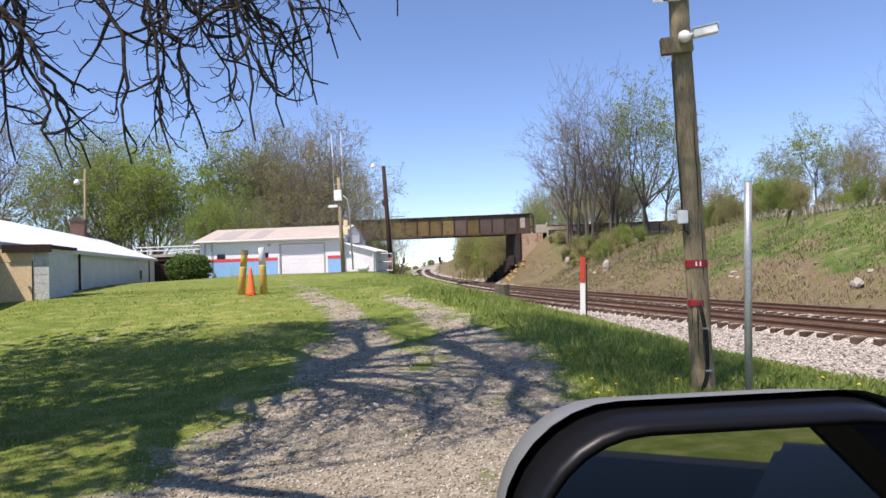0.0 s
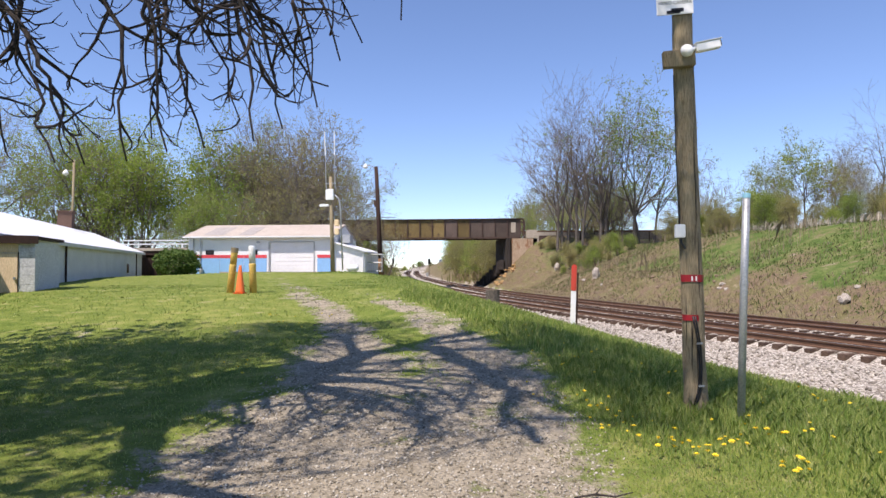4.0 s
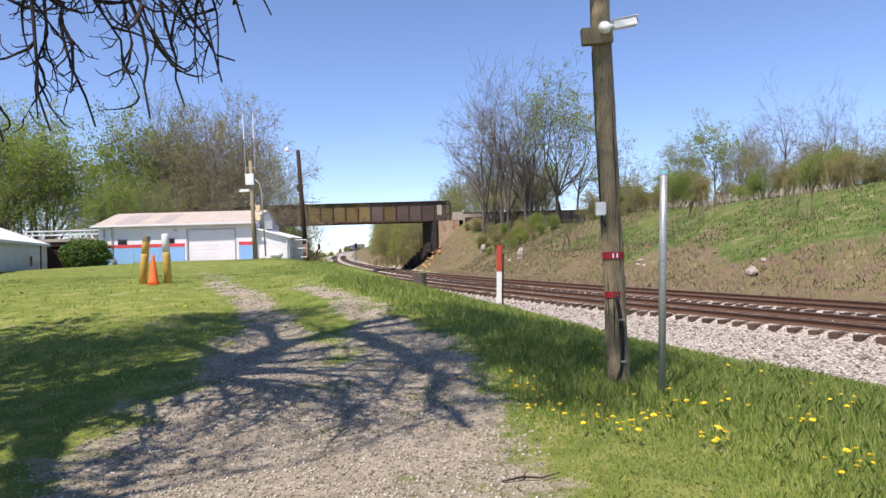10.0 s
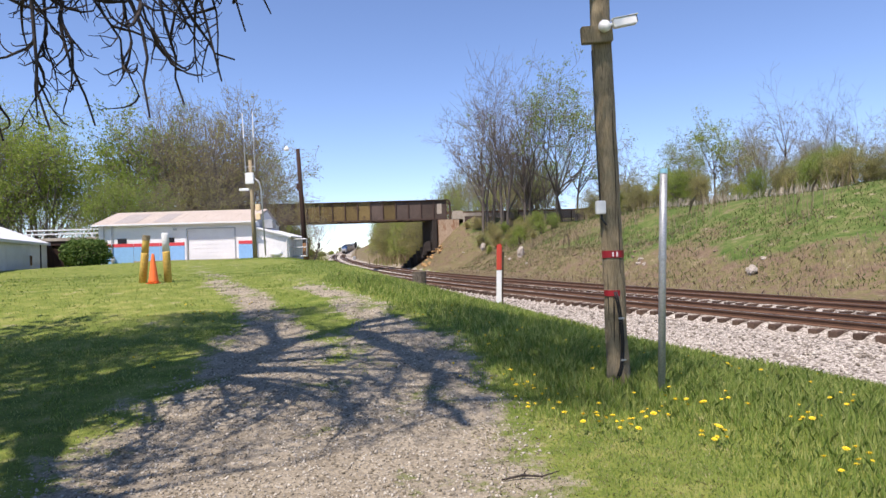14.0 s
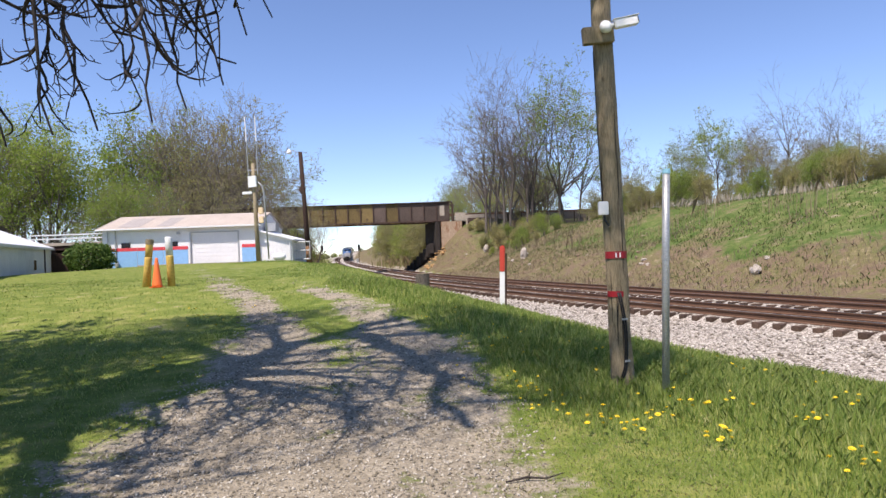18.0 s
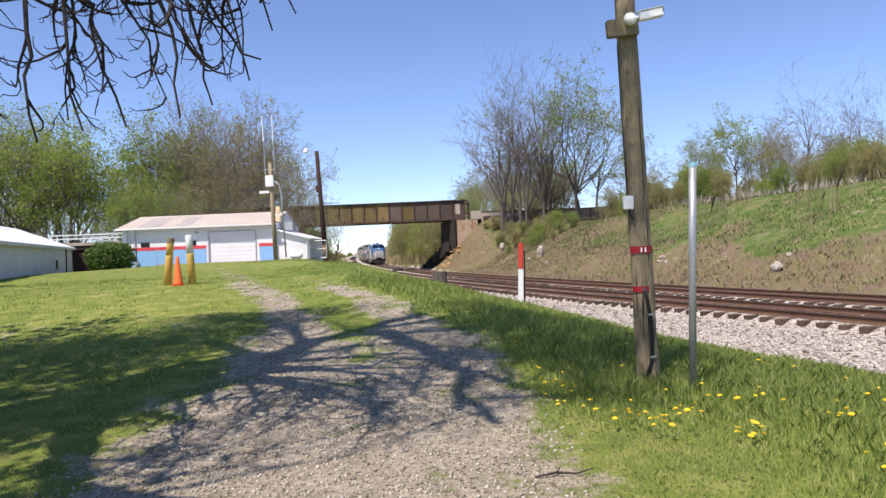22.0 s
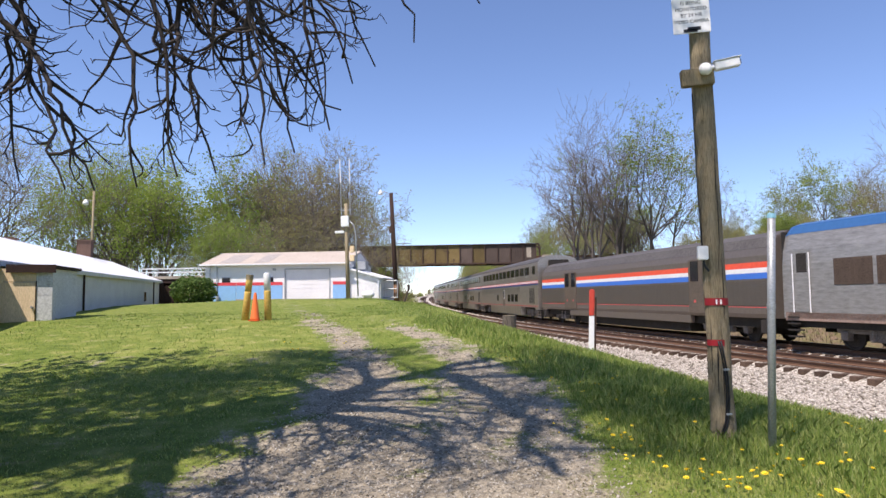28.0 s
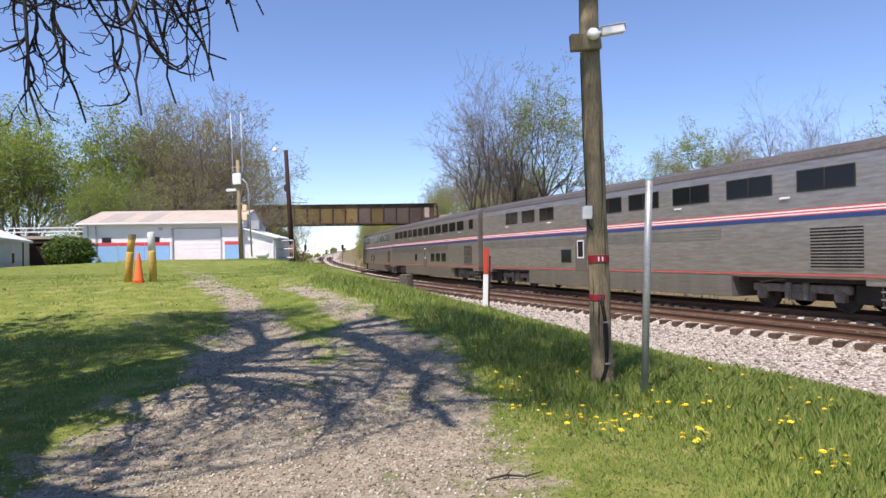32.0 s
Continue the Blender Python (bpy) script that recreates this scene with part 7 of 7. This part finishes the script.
rock(14.4, 30.7, 0.55, 0.3, 0.32, 1, M_ROCK, "pale boulder on the cutting side")
rock(15.2, 31.2, 0.16, 0.12, 0.12, 2, M_ROCK, "small pale stone beside the boulder")
rock(6.85, 58.5, 0.42, 0.35, 0.8, 3, M_ROCK, "upright pale limestone outcrop on the cutting side", 0.1)
rock(4.6, 76.5, 0.45, 0.35, 0.8, 4, M_ROCK, "pale limestone outcrop in dry weeds", 0.1)
rg = random.Random(77)
for k in range(44):
    near_side = k < 26
    p, _ = track_at(rg.uniform(69, 73.5) if near_side else rg.uniform(88, 104), rg.uniform(3.6, 5.8) if near_side else rg.uniform(3.2, 5.2))
    rock(p.x, p.y, rg.uniform(0.2, 0.55), rg.uniform(0.2, 0.5), rg.uniform(0.12, 0.3), 10 + k, M_OCHRE if near_side else M_ROCK, "ochre earth and rock in the cutting" if near_side else "pale tumbled rock in the cutting", 0.45)
for k in range(30):
    p, _ = track_at(rg.uniform(14, 66), rg.uniform(4.2, 8.0))
    rock(p.x, p.y, rg.uniform(0.1, 0.28), rg.uniform(0.1, 0.24), rg.uniform(0.06, 0.18), 80 + k, M_EARTH if k % 3 else M_ROCK, "brown clod in the dry cutting side" if k % 3 else "small pale stone in the dry cutting side", 0.4)


# ---- dandelions ----
def dandelion_mesh():
    bm = bmesh.new()
    tube(bm, [(0, 0, 0), (0.006, 0.003, 0.5), (0.0, 0.0, 1.0)], [0.022, 0.02, 0.02], 5)
    return bm


flower = bmesh.new()
for k in range(22):
    a = k * 2.4
    r0, r1, up = 0.2, (1.0 if k < 13 else 0.62), (0.12 if k < 13 else 0.4)
    c, s_ = math.cos(a), math.sin(a)
    w = 0.2
    vs = [flower.verts.new(v) for v in ((c * r0 - s_ * w * 0.5, s_ * r0 + c * w * 0.5, 0), (c * r0 + s_ * w * 0.5, s_ * r0 - c * w * 0.5, 0), (c * r1 + s_ * w, s_ * r1 - c * w, up), (c * r1 - s_ * w, s_ * r1 + c * w, up))]
    flower.faces.new(vs)
bmesh.ops.create_icosphere(flower, subdivisions=1, radius=0.42)
FLOWER = bpy.data.meshes.new("flower")
flower.to_mesh(FLOWER)
flower.free()
FLOWER.materials.append(M_PETAL)
bm = dandelion_mesh()
STEM = bpy.data.meshes.new("stem")
bm.to_mesh(STEM)
bm.free()
STEM.materials.append(M_STEM)
rg = random.Random(9)
spots = []
for cx, cy, n, r in ((2.33, 5.8, 9, 0.10), (4.3, 6.95, 6, 0.10), (3.3, 6.05, 7, 0.10), (3.2, 5.1, 8, 0.12), (2.0, 6.4, 9, 0.12), (1.65, 6.0, 9, 0.11), (1.3, 6.3, 6, 0.12), (2.33, 6.65, 6, 0.12), (2.75, 6.6, 5, 0.16), (1.15, 6.75, 6, 0.2), (0.88, 7.9, 13, 0.3), (1.0, 7.3, 7, 0.2), (0.7, 10.2, 9, 0.35), (1.25, 9.3, 9, 0.5), (0.05, 11.9, 8, 0.5), (4.2, 9.0, 9, 0.45), (3.4, 8.6, 8, 0.5), (-4.4, 13.2, 12, 0.5), (-3.95, 9.1, 5, 0.25), (-5.6, 13.6, 6, 0.6)):
    spots += [(cx + rg.gauss(0, r), cy + rg.gauss(0, r)) for _ in range(n)]
for x, y in spots:
    h, big = rg.uniform(0.07, 0.24), rg.uniform(0.016, 0.030)
    d = thing("dandelion", pose(x, y, on_ground(x, y), rg.uniform(-14, 14), rg.uniform(-14, 14), rg.uniform(0, 360)), "yellow dandelion in bloom in the grass", "flower", "dandelions")
    piece("stem", STEM, d, Matrix.Diagonal((h * 0.25, h * 0.25, h, 1)))
    piece("flower", FLOWER, d, Matrix.Translation((0, 0, h)) @ Matrix.Diagonal((big, big, big, 1)))
stick = thing("fallen_twig", pose(0.62, 5.15, on_ground(0.62, 5.15) + 0.015), "dry brown fallen twig at the edge of the drive", "twig")
part("stem", tubed([(-0.22, -0.03, 0), (-0.05, 0.01, 0.02), (0.1, 0.0, 0.01), (0.25, 0.06, 0.03)], [0.008, 0.01, 0.008, 0.004], 6), M_TWIG, stick)
part("side_twig", tubed([(-0.05, 0.01, 0.02), (0.0, 0.1, 0.04)], [0.006, 0.003], 5), M_TWIG, stick)

# ---- the parked van whose door mirror stands beside the drive ----
def rounded(w, h, r, n=8):
    pts = []
    for cx, cz, a0 in ((w / 2 - r, h / 2 - r, 0), (-w / 2 + r, h / 2 - r, 90), (-w / 2 + r, -h / 2 + r, 180), (w / 2 - r, -h / 2 + r, 270)):
        pts += [(cx + r * math.cos(radians(a0 + 90 * k / n)), cz + r * math.sin(radians(a0 + 90 * k / n))) for k in range(n + 1)]
    return pts


def rim_loft(rings):
    """Joins closed outlines of (y, scale, outline) into a shell, closed at the last."""
    bm = bmesh.new()
    prev = None
    for y, pts in rings:
        cur = [bm.verts.new((x, y, z)) for x, z in pts]
        if prev:
            for k in range(len(cur)):
                bm.faces.new((prev[k], prev[(k + 1) % len(cur)], cur[(k + 1) % len(cur)], cur[k]))
        prev = cur
    bm.faces.new(prev)
    bmesh.ops.recalc_face_normals(bm, faces=bm.faces)
    return bm


def parked_van():
    M_VAN = plain("dark_van_paint", (0.016, 0.016, 0.018), 0.5, 0.0, 0.2)
    M_CAP = plain("grey_cap_plastic", (0.20, 0.205, 0.205), 0.6, 0.0, 0.2)
    M_HOUSING = plain("satin_black_housing", (0.006, 0.006, 0.007), 0.4, 0.0, 0.25)
    M_MIRROR, n, l, b = material("mirror_glass", 0.02, 1.0)
    b.inputs["Base Color"].default_value = (0.30, 0.31, 0.31, 1)
    MIRROR = Vector((0.180, 0.165, 1.527))
    head = -40.0
    m_local = Vector((-1.12, 0.62, 1.530))
    turn = pose(0, 0, 0, 0, 0, head)
    at = Matrix.Translation(MIRROR - turn @ m_local) @ turn
    base = at.translation.copy()
    gz = on_ground(base.x, base.y)
    van = thing("parked_van", at, "dark van with a black door mirror at the drive", "van")
    part("body", boxed(-0.93, 0.93, -3.4, 1.1, 0.35, 1.18, 0.06), M_VAN, van)
    part("hood", boxed(-0.90, 0.90, 1.104, 2.0, 0.40, 1.12, 0.10), M_VAN, van)
    part("roof", boxed(-0.84, 0.84, -3.3, 0.35, 2.0, 2.1, 0.04), M_VAN, van)
    part("rear_panel", boxed(-0.88, 0.88, -3.38, -3.3, 1.184, 1.996, 0.02), M_VAN, van)
    for s in (-1, 1):
        part("pillar", boxed(s * 0.88 - 0.03, s * 0.88 + 0.03, -0.80, -0.62, 1.184, 1.996, 0.015), M_BLACK, van, "black door pillar")
        part("pillar", boxed(s * 0.88 - 0.03, s * 0.88 + 0.03, -2.1, -1.95, 1.184, 1.996, 0.015), M_BLACK, van, "black door pillar")
        part("rear_window", boxed(s * 0.88 - 0.01, s * 0.88 + 0.01, -1.94, -0.81, 1.2, 1.98), M_GLASS, van)
        part("rear_window", boxed(s * 0.88 - 0.01, s * 0.88 + 0.01, -3.28, -2.11, 1.2, 1.98), M_GLASS, van)
        part("windscreen_pillar", tubed([(s * 0.88, 1.05, 1.18), (s * 0.82, 0.32, 2.02)], [0.04, 0.04], 8), M_BLACK, van)
        for y in (1.25, -2.35):
            part("wheel", lathe(bmesh.new(), [(0.15, -0.1), (0.32, -0.1), (0.36, -0.06), (0.36, 0.06), (0.32, 0.1), (0.15, 0.1)], 24, pose(s * 0.86, y, 0.36 + gz, 0, 90, 0)), M_BLACK, van, smooth=True)
    part("windscreen", boxed(-0.80, 0.80, -0.01, 0.01, 0, 1.08), M_GLASS, van, at=pose(0, 1.03, 1.19, 41, 0, 0))
    part("dashboard", boxed(-0.85, 0.85, 0.45, 1.0, 1.184, 1.26, 0.03), M_BLACK, van)
    seat = part("seat", boxed(-0.72, -0.2, -0.62, -0.45, 1.2, 1.85, 0.08), M_BLACK, van, "dark seat back")
    # the mirror faces back along the door, turned a little to the driver
    w, h, r = 0.315, 0.215, 0.085
    rim = pose(m_local.x, m_local.y, m_local.z, -2, 0, 53.0)
    out, inn = rounded(w, h, r), rounded(w - 0.018, h - 0.018, r - 0.009)
    shell_ = rim_loft([(0.012, inn), (0.0, inn), (-0.003, rounded(w - 0.009, h - 0.009, r - 0.0045)), (0.004, out), (0.05, rounded(w + 0.012, h + 0.012, r)), (0.09, rounded(w - 0.02, h - 0.02, r)), (0.125, rounded(w - 0.10, h - 0.08, 0.06))])
    housing = part("mirror_housing", shell_, M_HOUSING, van, "smooth black mirror housing", True, at=rim)
    glass = rim_loft([(0.012, [(x * 1.001, z * 1.001) for x, z in inn]), (0.0105, [(x * 0.999, z * 0.999) for x, z in inn])])
    part("mirror_glass", glass, M_MIRROR, housing, "clean mirror glass")
    part("mirror_cap", rim_loft([(0.03, rounded(w + 0.018, h + 0.018, r)), (0.10, rounded(w - 0.0, h - 0.0, r)), (0.132, rounded(w - 0.09, h - 0.07, 0.06))]), M_CAP, housing, "grey mirror cap", True)
    part("mirror_arm", tubed([(m_local.x + 0.1, m_local.y + 0.07, m_local.z - 0.06), (-0.98, m_local.y + 0.1, 1.3), (-0.91, m_local.y + 0.08, 1.14)], [0.03, 0.03, 0.04], 10), M_BLACK, van)
    return van


parked_van()


motions()
